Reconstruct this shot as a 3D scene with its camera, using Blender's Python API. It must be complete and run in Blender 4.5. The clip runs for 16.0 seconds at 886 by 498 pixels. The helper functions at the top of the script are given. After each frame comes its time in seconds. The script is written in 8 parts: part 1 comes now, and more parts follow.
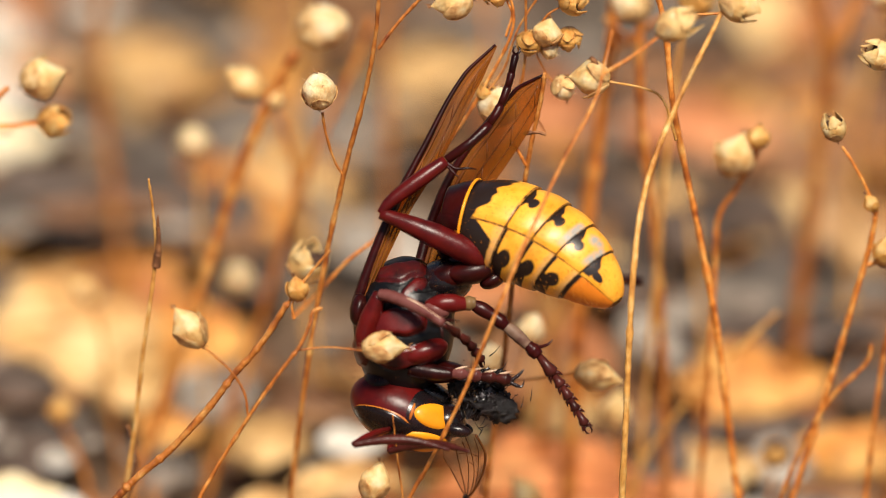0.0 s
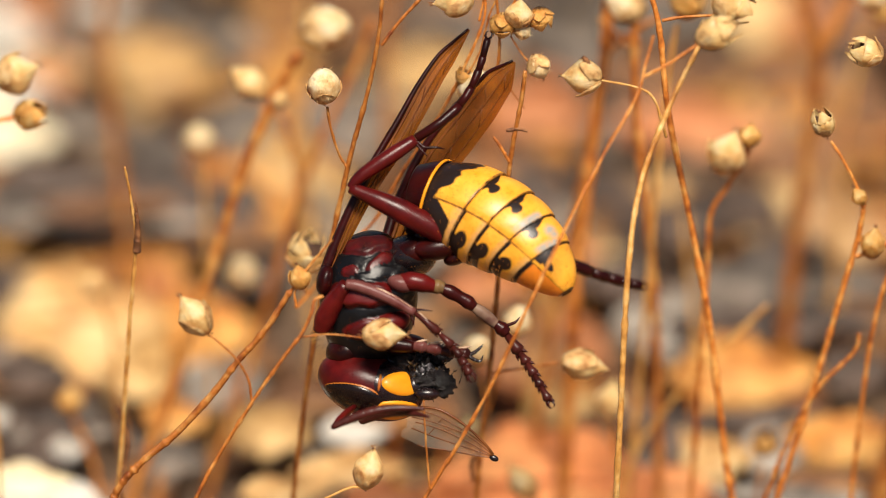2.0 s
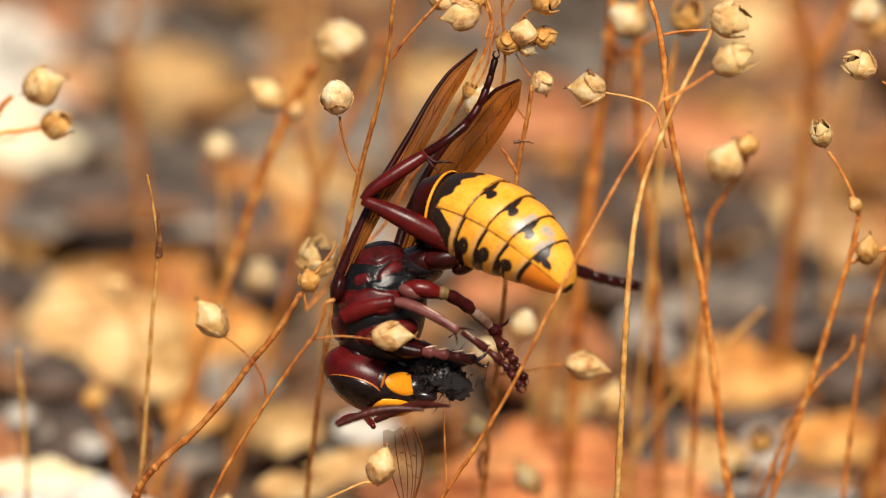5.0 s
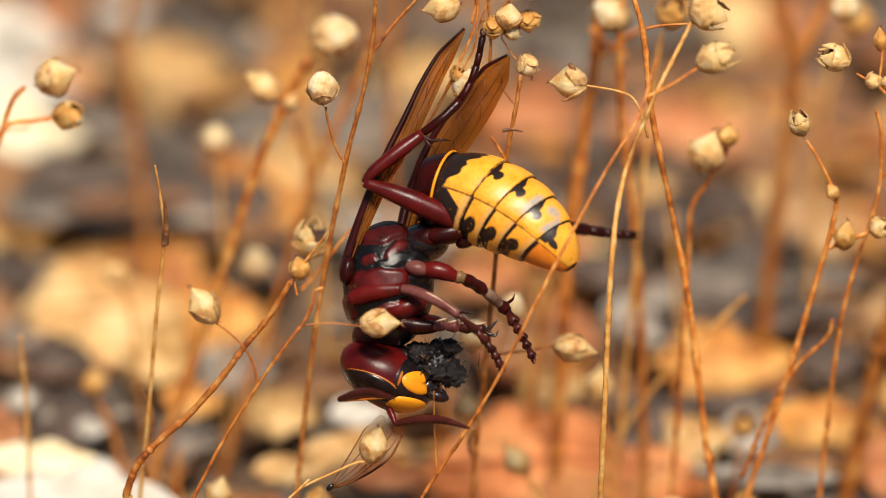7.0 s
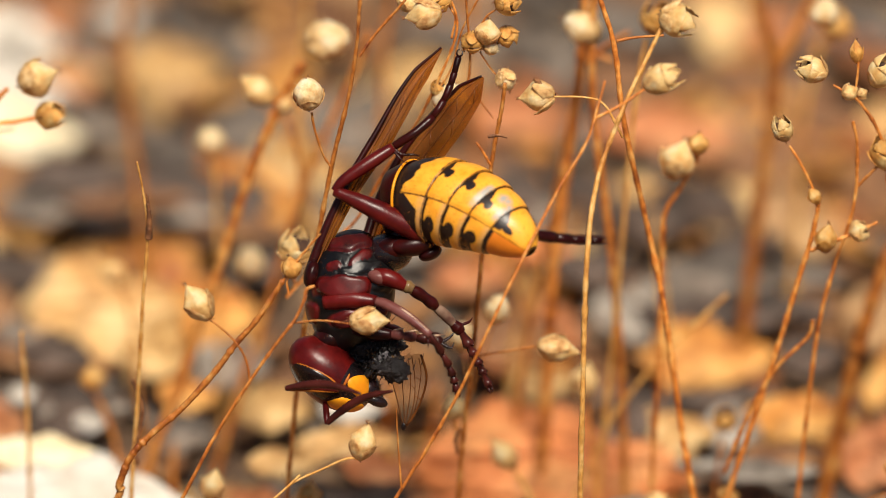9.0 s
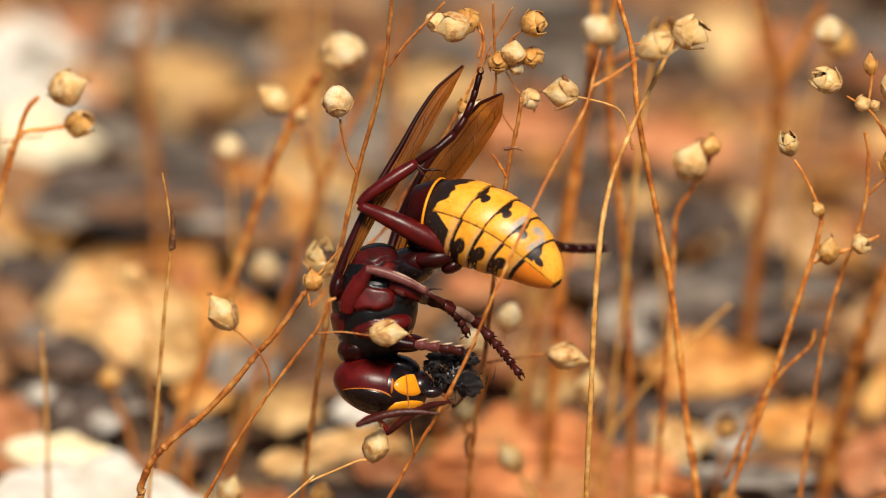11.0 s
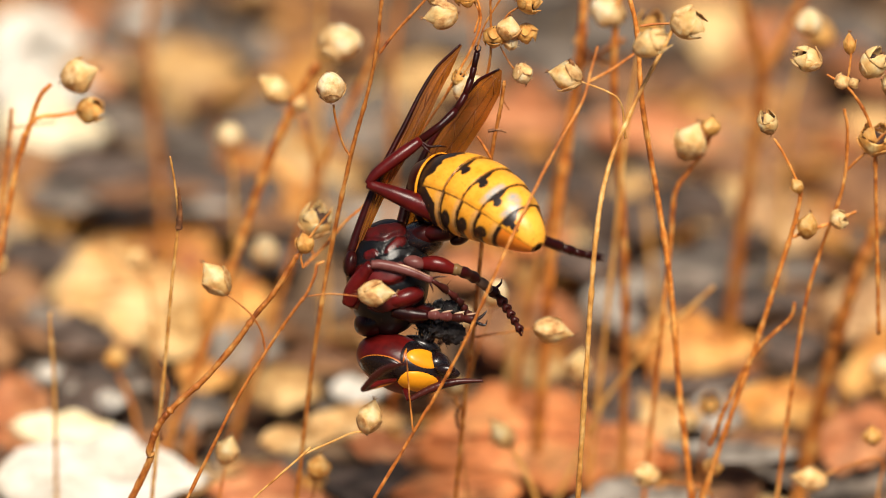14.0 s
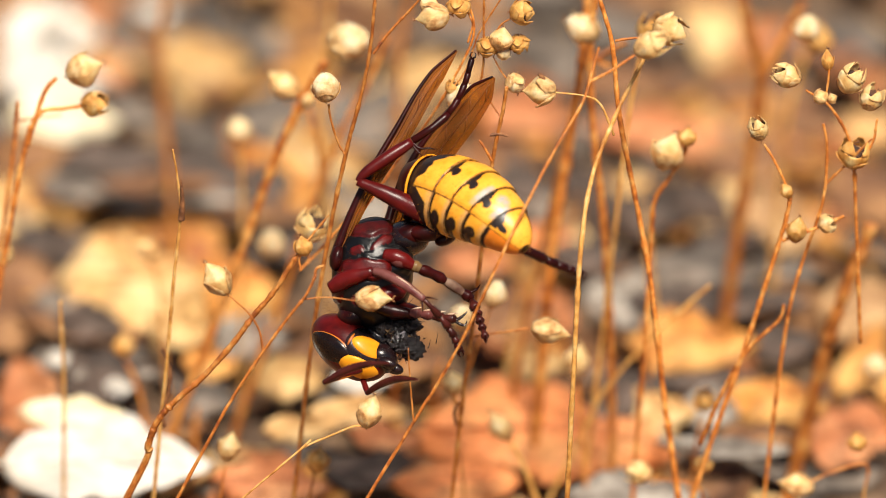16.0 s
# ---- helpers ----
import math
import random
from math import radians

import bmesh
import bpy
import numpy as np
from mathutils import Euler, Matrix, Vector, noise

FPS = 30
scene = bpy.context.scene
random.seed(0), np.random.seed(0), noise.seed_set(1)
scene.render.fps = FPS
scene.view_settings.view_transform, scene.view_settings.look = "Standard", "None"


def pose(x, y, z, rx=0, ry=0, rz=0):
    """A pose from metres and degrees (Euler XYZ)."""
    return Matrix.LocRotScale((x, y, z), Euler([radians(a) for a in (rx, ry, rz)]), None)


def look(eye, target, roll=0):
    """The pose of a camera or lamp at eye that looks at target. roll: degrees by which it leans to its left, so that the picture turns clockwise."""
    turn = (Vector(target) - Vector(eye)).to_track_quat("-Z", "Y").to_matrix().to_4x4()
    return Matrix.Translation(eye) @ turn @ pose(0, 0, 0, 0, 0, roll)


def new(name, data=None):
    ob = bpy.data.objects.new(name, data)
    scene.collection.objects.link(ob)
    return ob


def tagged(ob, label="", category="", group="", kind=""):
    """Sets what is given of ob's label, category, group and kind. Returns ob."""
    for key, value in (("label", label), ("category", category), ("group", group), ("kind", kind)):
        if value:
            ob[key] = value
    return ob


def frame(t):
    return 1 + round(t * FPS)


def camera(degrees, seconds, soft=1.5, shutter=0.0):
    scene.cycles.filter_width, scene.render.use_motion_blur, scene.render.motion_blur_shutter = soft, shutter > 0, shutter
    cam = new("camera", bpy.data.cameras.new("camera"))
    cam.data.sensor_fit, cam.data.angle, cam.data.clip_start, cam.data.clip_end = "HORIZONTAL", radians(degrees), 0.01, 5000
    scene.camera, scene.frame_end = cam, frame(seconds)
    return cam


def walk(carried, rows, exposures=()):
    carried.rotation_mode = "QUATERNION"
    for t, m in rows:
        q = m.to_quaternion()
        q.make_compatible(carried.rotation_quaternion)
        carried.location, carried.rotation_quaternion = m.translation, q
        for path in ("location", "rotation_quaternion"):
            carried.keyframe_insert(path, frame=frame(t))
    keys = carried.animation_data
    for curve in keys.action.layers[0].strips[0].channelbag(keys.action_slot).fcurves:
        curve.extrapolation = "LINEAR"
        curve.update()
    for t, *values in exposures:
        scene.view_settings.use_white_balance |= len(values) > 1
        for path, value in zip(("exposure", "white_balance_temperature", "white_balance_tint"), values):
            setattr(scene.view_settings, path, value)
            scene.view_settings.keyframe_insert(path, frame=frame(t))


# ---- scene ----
MM = 0.001
TILT = 25.0                      # the view slopes down by this angle
FOCUS = Vector((0, 0, 33.81))    # mm, the plane of the hornet
AHEAD = Vector((0, math.cos(radians(TILT)), -math.sin(radians(TILT))))
ABOVE = Vector((0, math.sin(radians(TILT)), math.cos(radians(TILT))))

# ---- camera: a long lens that draws slowly back, held by hand ----
cam = camera(7.0, 16.0, soft=0.55)
cam.data.dof.use_dof = True
cam.data.dof.aperture_fstop = 20.0
cam.data.dof.aperture_blades = 0


def held(rows):
    """Rows of seconds, distance, aim across and up on the ground beyond, roll."""
    out = []
    for t, dist, across, up, roll in rows:
        eye = FOCUS - AHEAD * dist
        aim = FOCUS + AHEAD * 80.0 + Vector((across, 0, 0)) + ABOVE * up
        out.append((t, look(eye * MM, aim * MM, roll)))
    return out


walk(cam, held([
    (0, 410.6, -0.26, 0.56, 0), (0.5, 413.7, -0.76, 0.26, 0), (1, 416.8, -0.31, 0.11, 0), (1.5, 420.0, 0.17, 0.06, 0), (2, 423.1, -0.19, 0.20, 0), (2.5, 426.2, -0.86, 0.30, 0), (3, 429.4, -1.16, 0.48, 0), (3.5, 432.6, -0.94, 0.70, 0), (4, 435.8, -0.97, 0.65, 0), (6.5, 451.8, -0.57, 0.08, 0.3), (7, 455.0, -0.20, -0.29, 0.2), (7.5, 458.2, 0.05, -0.53, 0.05), (8, 461.5, -0.00, 0.00, 0), (8.5, 464.7, 0.15, 0.04, 0), (9, 467.9, 0.59, -0.34, 0.3), (11.5, 483.7, -0.28, 0.33, 1), (12, 486.8, -0.09, -0.16, 1), (12.5, 489.9, 0.07, -0.42, 1), (13, 493.0, 0.10, -0.75, 1), (13.5, 496.0, 0.03, -0.84, 1), (14, 499.0, 0.28, -1.02, 1), (14.5, 502.0, 0.54, -1.19, 1), (15, 505.0, 0.23, -1.52, 1), (15.5, 507.9, 0.17, -1.57, 1), (16, 510.7, 0.07, -1.42, 1.9)
]),
    exposures=[(0, 0.26, 6480, 10), (4, 0.17, 6480, 10), (8, 0.13, 6500, 10), (11.5, 0.06, 6560, 10), (12.5, 0.11, 6560, 10), (14.5, 0.29, 6460, 10), (16, 0.42, 6400, 10)])

# ---- light: high sun through thin haze, open sky ----
world = bpy.data.worlds.new("sky")
scene.world = world
world.use_nodes = True
sky = world.node_tree.nodes.new("ShaderNodeTexSky")
sky.sky_type, sky.sun_disc = "NISHITA", False
sky.sun_elevation, sky.sun_rotation = radians(59), radians(169)
world.node_tree.links.new(sky.outputs["Color"], world.node_tree.nodes["Background"].inputs["Color"])
world.node_tree.nodes["Background"].inputs["Strength"].default_value = 0.045
sun = new("sun", bpy.data.lights.new("sun", "SUN"))
sun.data.energy, sun.data.angle, sun.data.color = 5.7, radians(16), (1.0, 0.90, 0.76)
sun.matrix_world = look((0.10, -0.50, 0.84), (0, 0, 0))


# ---- materials ----
def nodes_of(name):
    m = bpy.data.materials.new(name)
    m.use_nodes = True
    nt = m.node_tree
    return m, nt, nt.nodes["Principled BSDF"], nt.nodes["Material Output"]


def noise_node(nt, scale, detail=4.0, rough=0.6, stretch=(1, 1, 1)):
    tc = nt.nodes.new("ShaderNodeTexCoord")
    mp = nt.nodes.new("ShaderNodeMapping")
    mp.inputs["Scale"].default_value = stretch
    n = nt.nodes.new("ShaderNodeTexNoise")
    n.inputs["Scale"].default_value = scale
    n.inputs["Detail"].default_value = detail
    n.inputs["Roughness"].default_value = rough
    nt.links.new(tc.outputs["Object"], mp.inputs["Vector"])
    nt.links.new(mp.outputs["Vector"], n.inputs["Vector"])
    return n


def ramp_node(nt, source, stops):
    r = nt.nodes.new("ShaderNodeValToRGB")
    e = r.color_ramp.elements
    while len(e) < len(stops):
        e.new(0.5)
    for el, (p, c) in zip(e, stops):
        el.position, el.color = p, (*c, 1)
    nt.links.new(source, r.inputs["Fac"])
    return r


def mixed(nt, fac, a, b, mode="MIX"):
    m = nt.nodes.new("ShaderNodeMix")
    m.data_type, m.blend_type = "RGBA", mode
    for sock, v in ((m.inputs["Factor"], fac), (m.inputs["A"], a), (m.inputs["B"], b)):
        if isinstance(v, (int, float)):
            sock.default_value = v
        elif isinstance(v, tuple):
            sock.default_value = (*v, 1)
        else:
            nt.links.new(v, sock)
    return m.outputs["Result"]


def bumped(nt, bsdf, height, distance, strength=1.0):
    b = nt.nodes.new("ShaderNodeBump")
    b.inputs["Distance"].default_value = distance
    b.inputs["Strength"].default_value = strength
    nt.links.new(height, b.inputs["Height"])
    nt.links.new(b.outputs["Normal"], bsdf.inputs["Normal"])


def surface(name, dark, mid, light, coarse, fine, rough=0.6, bump=0.00006, stretch=(1, 1, 1), glow=0.0, coat=0.0, spread=0.0, spec=0.5, foot=None, grain=0.75):
    """A dry or hard natural surface: blotches, fine grain, relief. glow: share of light let through."""
    m, nt, bsdf, outp = nodes_of(name)
    n1 = noise_node(nt, coarse, 3.0, 0.6)
    n2 = noise_node(nt, fine, 5.0, 0.7, stretch)
    r1 = ramp_node(nt, n1.outputs["Fac"], [(0.3, dark), (0.5, mid), (0.72, light)])
    r2 = ramp_node(nt, n2.outputs["Fac"], [(0.28, (0.58, 0.52, 0.46)), (0.55, (1, 1, 1))])
    col = mixed(nt, grain, r1.outputs["Color"], r2.outputs["Color"], "MULTIPLY")
    if spread:
        info = nt.nodes.new("ShaderNodeObjectInfo")
        hsv = nt.nodes.new("ShaderNodeHueSaturation")
        mr = nt.nodes.new("ShaderNodeMapRange")
        mr.inputs["To Min"].default_value, mr.inputs["To Max"].default_value = 1 - spread, 1 + spread * 0.6
        nt.links.new(info.outputs["Random"], mr.inputs["Value"])
        nt.links.new(mr.outputs["Result"], hsv.inputs["Value"])
        nt.links.new(col, hsv.inputs["Color"])
        col = hsv.outputs["Color"]
    if foot:
        tc = nt.nodes.new("ShaderNodeTexCoord")
        sx = nt.nodes.new("ShaderNodeSeparateXYZ")
        nt.links.new(tc.outputs["Object"], sx.inputs["Vector"])
        mr = nt.nodes.new("ShaderNodeMapRange")
        mr.inputs["From Min"].default_value, mr.inputs["From Max"].default_value = -0.0011, 0.0002
        nt.links.new(sx.outputs["X"], mr.inputs["Value"])
        col = mixed(nt, mr.outputs["Result"], foot, col)
    nt.links.new(col, bsdf.inputs["Base Color"])
    bsdf.inputs["Roughness"].default_value = rough
    bsdf.inputs["Specular IOR Level"].default_value = spec
    bsdf.inputs["Coat Weight"].default_value = coat
    bsdf.inputs["Coat Roughness"].default_value = 0.12
    bumped(nt, bsdf, n2.outputs["Fac"], bump)
    if glow:
        tl = nt.nodes.new("ShaderNodeBsdfTranslucent")
        nt.links.new(mixed(nt, 1.0, col, (1.0, 0.60, 0.26), "MULTIPLY"), tl.inputs["Color"])
        mx = nt.nodes.new("ShaderNodeMixShader")
        mx.inputs["Fac"].default_value = glow
        nt.links.new(bsdf.outputs["BSDF"], mx.inputs[1])
        nt.links.new(tl.outputs["BSDF"], mx.inputs[2])
        nt.links.new(mx.outputs["Shader"], outp.inputs["Surface"])
    return m


STEM = surface("dry_stem", (0.27, 0.058, 0.010), (0.64, 0.205, 0.030), (0.92, 0.49, 0.14), 800, 3600, 0.42, 0.00014, (1, 1, 0.45), spread=0.3, grain=0.9)
STRAW = surface("straw", (0.46, 0.17, 0.03), (0.76, 0.38, 0.09), (0.90, 0.60, 0.24), 800, 3600, 0.4, 0.00012, (1, 1, 0.4), spread=0.15, grain=0.9)
HUSK = surface("seed_husk", (0.78, 0.36, 0.08), (0.99, 0.70, 0.29), (0.99, 0.87, 0.54), 900, 4200, 0.45, 0.0002, (0.3, 1, 1), glow=0.22, spread=0.10, foot=(0.84, 0.48, 0.15), grain=0.5)
HUSK_ORANGE = surface("seed_husk_orange", (0.60, 0.22, 0.035), (0.88, 0.46, 0.11), (0.95, 0.70, 0.30), 900, 4200, 0.42, 0.00018, (0.3, 1, 1), glow=0.22, spread=0.15, grain=0.65)
WOOL = surface("woolly_husk", (0.82, 0.48, 0.17), (0.99, 0.78, 0.42), (0.99, 0.91, 0.66), 1300, 6500, 0.6, 0.00012, (0.4, 1, 1), glow=0.22, spread=0.06, foot=(0.82, 0.52, 0.20), grain=0.6)
SEPAL = surface("sepal", (0.50, 0.20, 0.05), (0.95, 0.62, 0.25), (0.98, 0.83, 0.50), 1500, 6000, 0.55, 0.00014, (0.25, 1, 1), glow=0.22, spread=0.2, grain=0.6)
BARK = surface("dark_bark", (0.07, 0.025, 0.010), (0.20, 0.075, 0.025), (0.40, 0.18, 0.065), 1200, 4000, 0.6, 0.0001)
# near-black skin that puts shade into the inside of split pods
HOLLOW_SHADE = surface("pod_hollow_shade", (0.03, 0.012, 0.005), (0.08, 0.03, 0.012), (0.14, 0.06, 0.02), 1500, 6000, 0.7)
SOIL = surface("soil", (0.035, 0.022, 0.014), (0.16, 0.095, 0.055), (0.36, 0.23, 0.13), 150, 1600, 0.9, 0.0004)


def chitin(name, base, second, rough, coat, bump=0.000011, spec=0.22):
    m, nt, bsdf, _ = nodes_of(name)
    n1 = noise_node(nt, 700, 3.0, 0.6)
    n2 = noise_node(nt, 6500, 5.0, 0.65)
    r = ramp_node(nt, n1.outputs["Fac"], [(0.35, second), (0.62, base)])
    nt.links.new(r.outputs["Color"], bsdf.inputs["Base Color"])
    rr = ramp_node(nt, n2.outputs["Fac"], [(0.2, (rough * 0.8,) * 3), (0.8, (rough * 1.3,) * 3)])
    nt.links.new(rr.outputs["Color"], bsdf.inputs["Roughness"])
    bsdf.inputs["Coat Weight"].default_value = coat
    bsdf.inputs["Coat Roughness"].default_value = 0.15
    bsdf.inputs["Specular IOR Level"].default_value = spec
    bumped(nt, bsdf, n2.outputs["Fac"], bump)
    return m


RED = chitin("red_chitin", (0.098, 0.0048, 0.0040), (0.046, 0.0025, 0.0025), 0.30, 0.0, spec=0.28)
DARK_RED = chitin("dark_red_chitin", (0.034, 0.0028, 0.0022), (0.010, 0.0015, 0.0015), 0.3, 0.0)
BLACK = chitin("black_chitin", (0.006, 0.005, 0.006), (0.016, 0.005, 0.005), 0.26, 0.1, spec=0.4)
FOOT = chitin("foot_chitin", (0.060, 0.011, 0.008), (0.022, 0.004, 0.003), 0.32, 0.0)
EYE = chitin("compound_eye", (0.011, 0.005, 0.004), (0.006, 0.003, 0.003), 0.26, 0.2, 0.000004)
YELLOW = chitin("yellow_chitin", (0.84, 0.33, 0.012), (0.72, 0.24, 0.008), 0.38, 0.1)
AMBER = chitin("orange_chitin", (0.50, 0.17, 0.015), (0.36, 0.09, 0.01), 0.35, 0.1)
PALE = chitin("pale_shin_chitin", (0.150, 0.052, 0.046), (0.085, 0.018, 0.015), 0.34, 0.0)
HORN = chitin("pale_hair_skin", (0.20, 0.125, 0.085), (0.09, 0.04, 0.028), 0.5, 0.0)
SHIN_EDGE = chitin("pale_edge_chitin", (0.55, 0.40, 0.28), (0.38, 0.22, 0.14), 0.4, 0.0)
WET = chitin("wet_black_shell", (0.005, 0.005, 0.006), (0.012, 0.009, 0.009), 0.3, 0.2, spec=0.5)
AMBER_BIT = chitin("brown_shell", (0.16, 0.09, 0.035), (0.06, 0.035, 0.015), 0.4, 0.1)
GREY_BIT = chitin("grey_shell", (0.13, 0.12, 0.13), (0.05, 0.04, 0.045), 0.3, 0.2)
VEIN = chitin("wing_vein", (0.17, 0.052, 0.010), (0.09, 0.024, 0.006), 0.35, 0.1)
MEAT = surface("chewed_meat", (0.004, 0.004, 0.004), (0.012, 0.009, 0.010), (0.035, 0.026, 0.025), 1600, 6000, 0.24, 0.00022)


def banded_shell():
    """Yellow shell with black markings; black and orange are laid down as the attributes 'mark' and 'rust', a painted
    grey sheen as a third.
    """
    m, nt, bsdf, _ = nodes_of("banded_shell")

    def laid(name):
        at = nt.nodes.new("ShaderNodeAttribute")
        at.attribute_name = name
        return at.outputs["Fac"]

    n1 = noise_node(nt, 800, 3.0, 0.6)
    n2 = noise_node(nt, 7000, 4.0, 0.65)
    n3 = noise_node(nt, 2600, 3.0, 0.6)
    yel = ramp_node(nt, n1.outputs["Fac"], [(0.3, (0.80, 0.30, 0.012)), (0.65, (0.89, 0.42, 0.040))])
    spots = ramp_node(nt, n2.outputs["Fac"], [(0.34, (0.40, 0.22, 0.10)), (0.43, (1, 1, 1))])
    yl = mixed(nt, 0.55, yel.outputs["Color"], spots.outputs["Color"], "MULTIPLY")
    yl = mixed(nt, laid("rust"), yl, (0.72, 0.20, 0.012))
    grey_sheen = nt.nodes.new("ShaderNodeMath")
    grey_sheen.operation = "MULTIPLY"
    nt.links.new(laid("grey_sheen"), grey_sheen.inputs[0])
    nt.links.new(ramp_node(nt, n3.outputs["Fac"], [(0.30, (0.35,) * 3), (0.55, (1, 1, 1))]).outputs["Color"], grey_sheen.inputs[1])
    yl = mixed(nt, grey_sheen.outputs["Value"], yl, (0.33, 0.31, 0.27))
    add = nt.nodes.new("ShaderNodeMath")
    add.operation = "MULTIPLY_ADD"
    nt.links.new(n3.outputs["Fac"], add.inputs[0])
    add.inputs[1].default_value = 0.16
    nt.links.new(laid("mark"), add.inputs[2])
    mask = ramp_node(nt, add.outputs["Value"], [(0.50, (0, 0, 0)), (0.60, (0.40, 0.40, 0.40)), (0.66, (1, 1, 1))])
    col = mixed(nt, mask.outputs["Color"], yl, (0.014, 0.007, 0.005))
    nt.links.new(col, bsdf.inputs["Base Color"])
    bsdf.inputs["Roughness"].default_value = 0.40
    bsdf.inputs["Coat Weight"].default_value = 0.04
    bsdf.inputs["Coat Roughness"].default_value = 0.25
    bumped(nt, bsdf, n2.outputs["Fac"], 0.00001)
    return m


def two_tone(name, under, over):
    """Glossy shell of two colours; where the second lies is laid down as the attribute 'mark'."""
    m, nt, bsdf, _ = nodes_of(name)
    at = nt.nodes.new("ShaderNodeAttribute")
    at.attribute_name = "mark"
    n1 = noise_node(nt, 900, 4.0, 0.6)
    n2 = noise_node(nt, 12000, 4.0, 0.65)
    add = nt.nodes.new("ShaderNodeMath")
    add.operation = "MULTIPLY_ADD"
    nt.links.new(n1.outputs["Fac"], add.inputs[0])
    add.inputs[1].default_value = 0.25
    nt.links.new(at.outputs["Fac"], add.inputs[2])
    mask = ramp_node(nt, add.outputs["Value"], [(0.12, (0, 0, 0)), (0.30, (1, 1, 1))])
    tone = ramp_node(nt, n1.outputs["Fac"], [(0.3, tuple(c * 0.55 for c in over)), (0.65, over)])
    nt.links.new(mixed(nt, mask.outputs["Color"], under, tone.outputs["Color"]), bsdf.inputs["Base Color"])
    bsdf.inputs["Specular IOR Level"].default_value = 0.36
    rr = ramp_node(nt, n2.outputs["Fac"], [(0.2, (0.27,) * 3), (0.8, (0.42,) * 3)])
    nt.links.new(rr.outputs["Color"], bsdf.inputs["Roughness"])
    bumped(nt, bsdf, n2.outputs["Fac"], 0.00001)
    return m


SHELL = banded_shell()
THORAX = two_tone("thorax_shell", (0.004, 0.0035, 0.004), (0.098, 0.0042, 0.0036))


def membrane(name, tint, body, share):
    """Thin tinted wing skin: light passes, tinted, and some is thrown back."""
    m, nt, bsdf, outp = nodes_of(name)
    n1 = noise_node(nt, 500, 4.0, 0.6, (1, 1, 0.3))
    r = ramp_node(nt, n1.outputs["Fac"], [(0.3, tuple(c * 0.6 for c in body)), (0.7, body)])
    nt.links.new(r.outputs["Color"], bsdf.inputs["Base Color"])
    bsdf.inputs["Roughness"].default_value = 0.5
    tr = nt.nodes.new("ShaderNodeBsdfTransparent")
    tr.inputs["Color"].default_value = (*tint, 1)
    tl = nt.nodes.new("ShaderNodeBsdfTranslucent")
    nt.links.new(r.outputs["Color"], tl.inputs["Color"])
    m1 = nt.nodes.new("ShaderNodeMixShader")
    m1.inputs["Fac"].default_value = 0.45
    nt.links.new(bsdf.outputs["BSDF"], m1.inputs[1])
    nt.links.new(tl.outputs["BSDF"], m1.inputs[2])
    m2 = nt.nodes.new("ShaderNodeMixShader")
    m2.inputs["Fac"].default_value = share
    nt.links.new(m1.outputs["Shader"], m2.inputs[1])
    nt.links.new(tr.outputs["BSDF"], m2.inputs[2])
    bumped(nt, bsdf, n1.outputs["Fac"], 0.00003)
    nt.links.new(m2.outputs["Shader"], outp.inputs["Surface"])
    return m


WING = membrane("wing_skin", (0.90, 0.56, 0.16), (0.36, 0.135, 0.012), 0.50)
FLY_WING = membrane("fly_wing_skin", (0.86, 0.78, 0.68), (0.42, 0.32, 0.22), 0.66)


# ---- mesh helpers ----
def link(name, bm, material, parent=None, label="", smooth=True):
    """One mesh object from a bmesh, under parent where one is given."""
    me = bpy.data.meshes.new(name)
    bmesh.ops.recalc_face_normals(bm, faces=bm.faces)
    bm.to_mesh(me)
    bm.free()
    for m in (material if isinstance(material, (list, tuple)) else [material]):
        me.materials.append(m)
    if smooth:
        me.shade_smooth()
    ob = new(name, me)
    if parent:
        ob.parent = parent
    if label:
        ob["label"] = label
    return ob


part = link


def spline(points, step=5):
    """A smooth run of points through the given ones."""
    p = [Vector(q) for q in points]
    p = [p[0] * 2 - p[1]] + p + [p[-1] * 2 - p[-2]]
    out = []
    for i in range(1, len(p) - 2):
        for k in range(step):
            u = k / step
            a, b, c, d = p[i - 1:i + 3]
            out.append(0.5 * (2 * b + (c - a) * u + (2 * a - 5 * b + 4 * c - d) * u * u + (3 * b - a - 3 * c + d) * u ** 3))
    return out + [p[-2]]


def tube_into(bm, path, radii, sides=8, wobble=0.0, seed=0, squash=1.0):
    """A round limb along path, with a radius for each point; closed ends."""
    rings = []
    n = len(path)
    side = Vector((0, 1, 0))
    for i, p in enumerate(path):
        d = (path[min(i + 1, n - 1)] - path[max(i - 1, 0)]).normalized()
        a = d.cross(side)
        a = a.normalized() if a.length > 1e-4 else Vector((1, 0, 0))
        b = d.cross(a).normalized()
        r = radii[i] * (1 + wobble * noise.noise(Vector((seed * 3.1, i * 0.45, 0))))
        rings.append([bm.verts.new(p + (a * math.cos(q) + b * math.sin(q) * squash) * r) for q in (math.tau * k / sides for k in range(sides))])
    for r0, r1 in zip(rings, rings[1:]):
        for k in range(sides):
            bm.faces.new((r0[k], r0[(k + 1) % sides], r1[(k + 1) % sides], r1[k]))
    for ring, p in ((rings[0], path[0]), (rings[-1], path[-1])):
        c = bm.verts.new(p)
        for k in range(sides):
            bm.faces.new((ring[k], ring[(k + 1) % sides], c))


def limb_radii(knots, n):
    """n radii drawn evenly from a short list."""
    return [float(np.interp(i / (n - 1), np.linspace(0, 1, len(knots)), knots)) for i in range(n)]


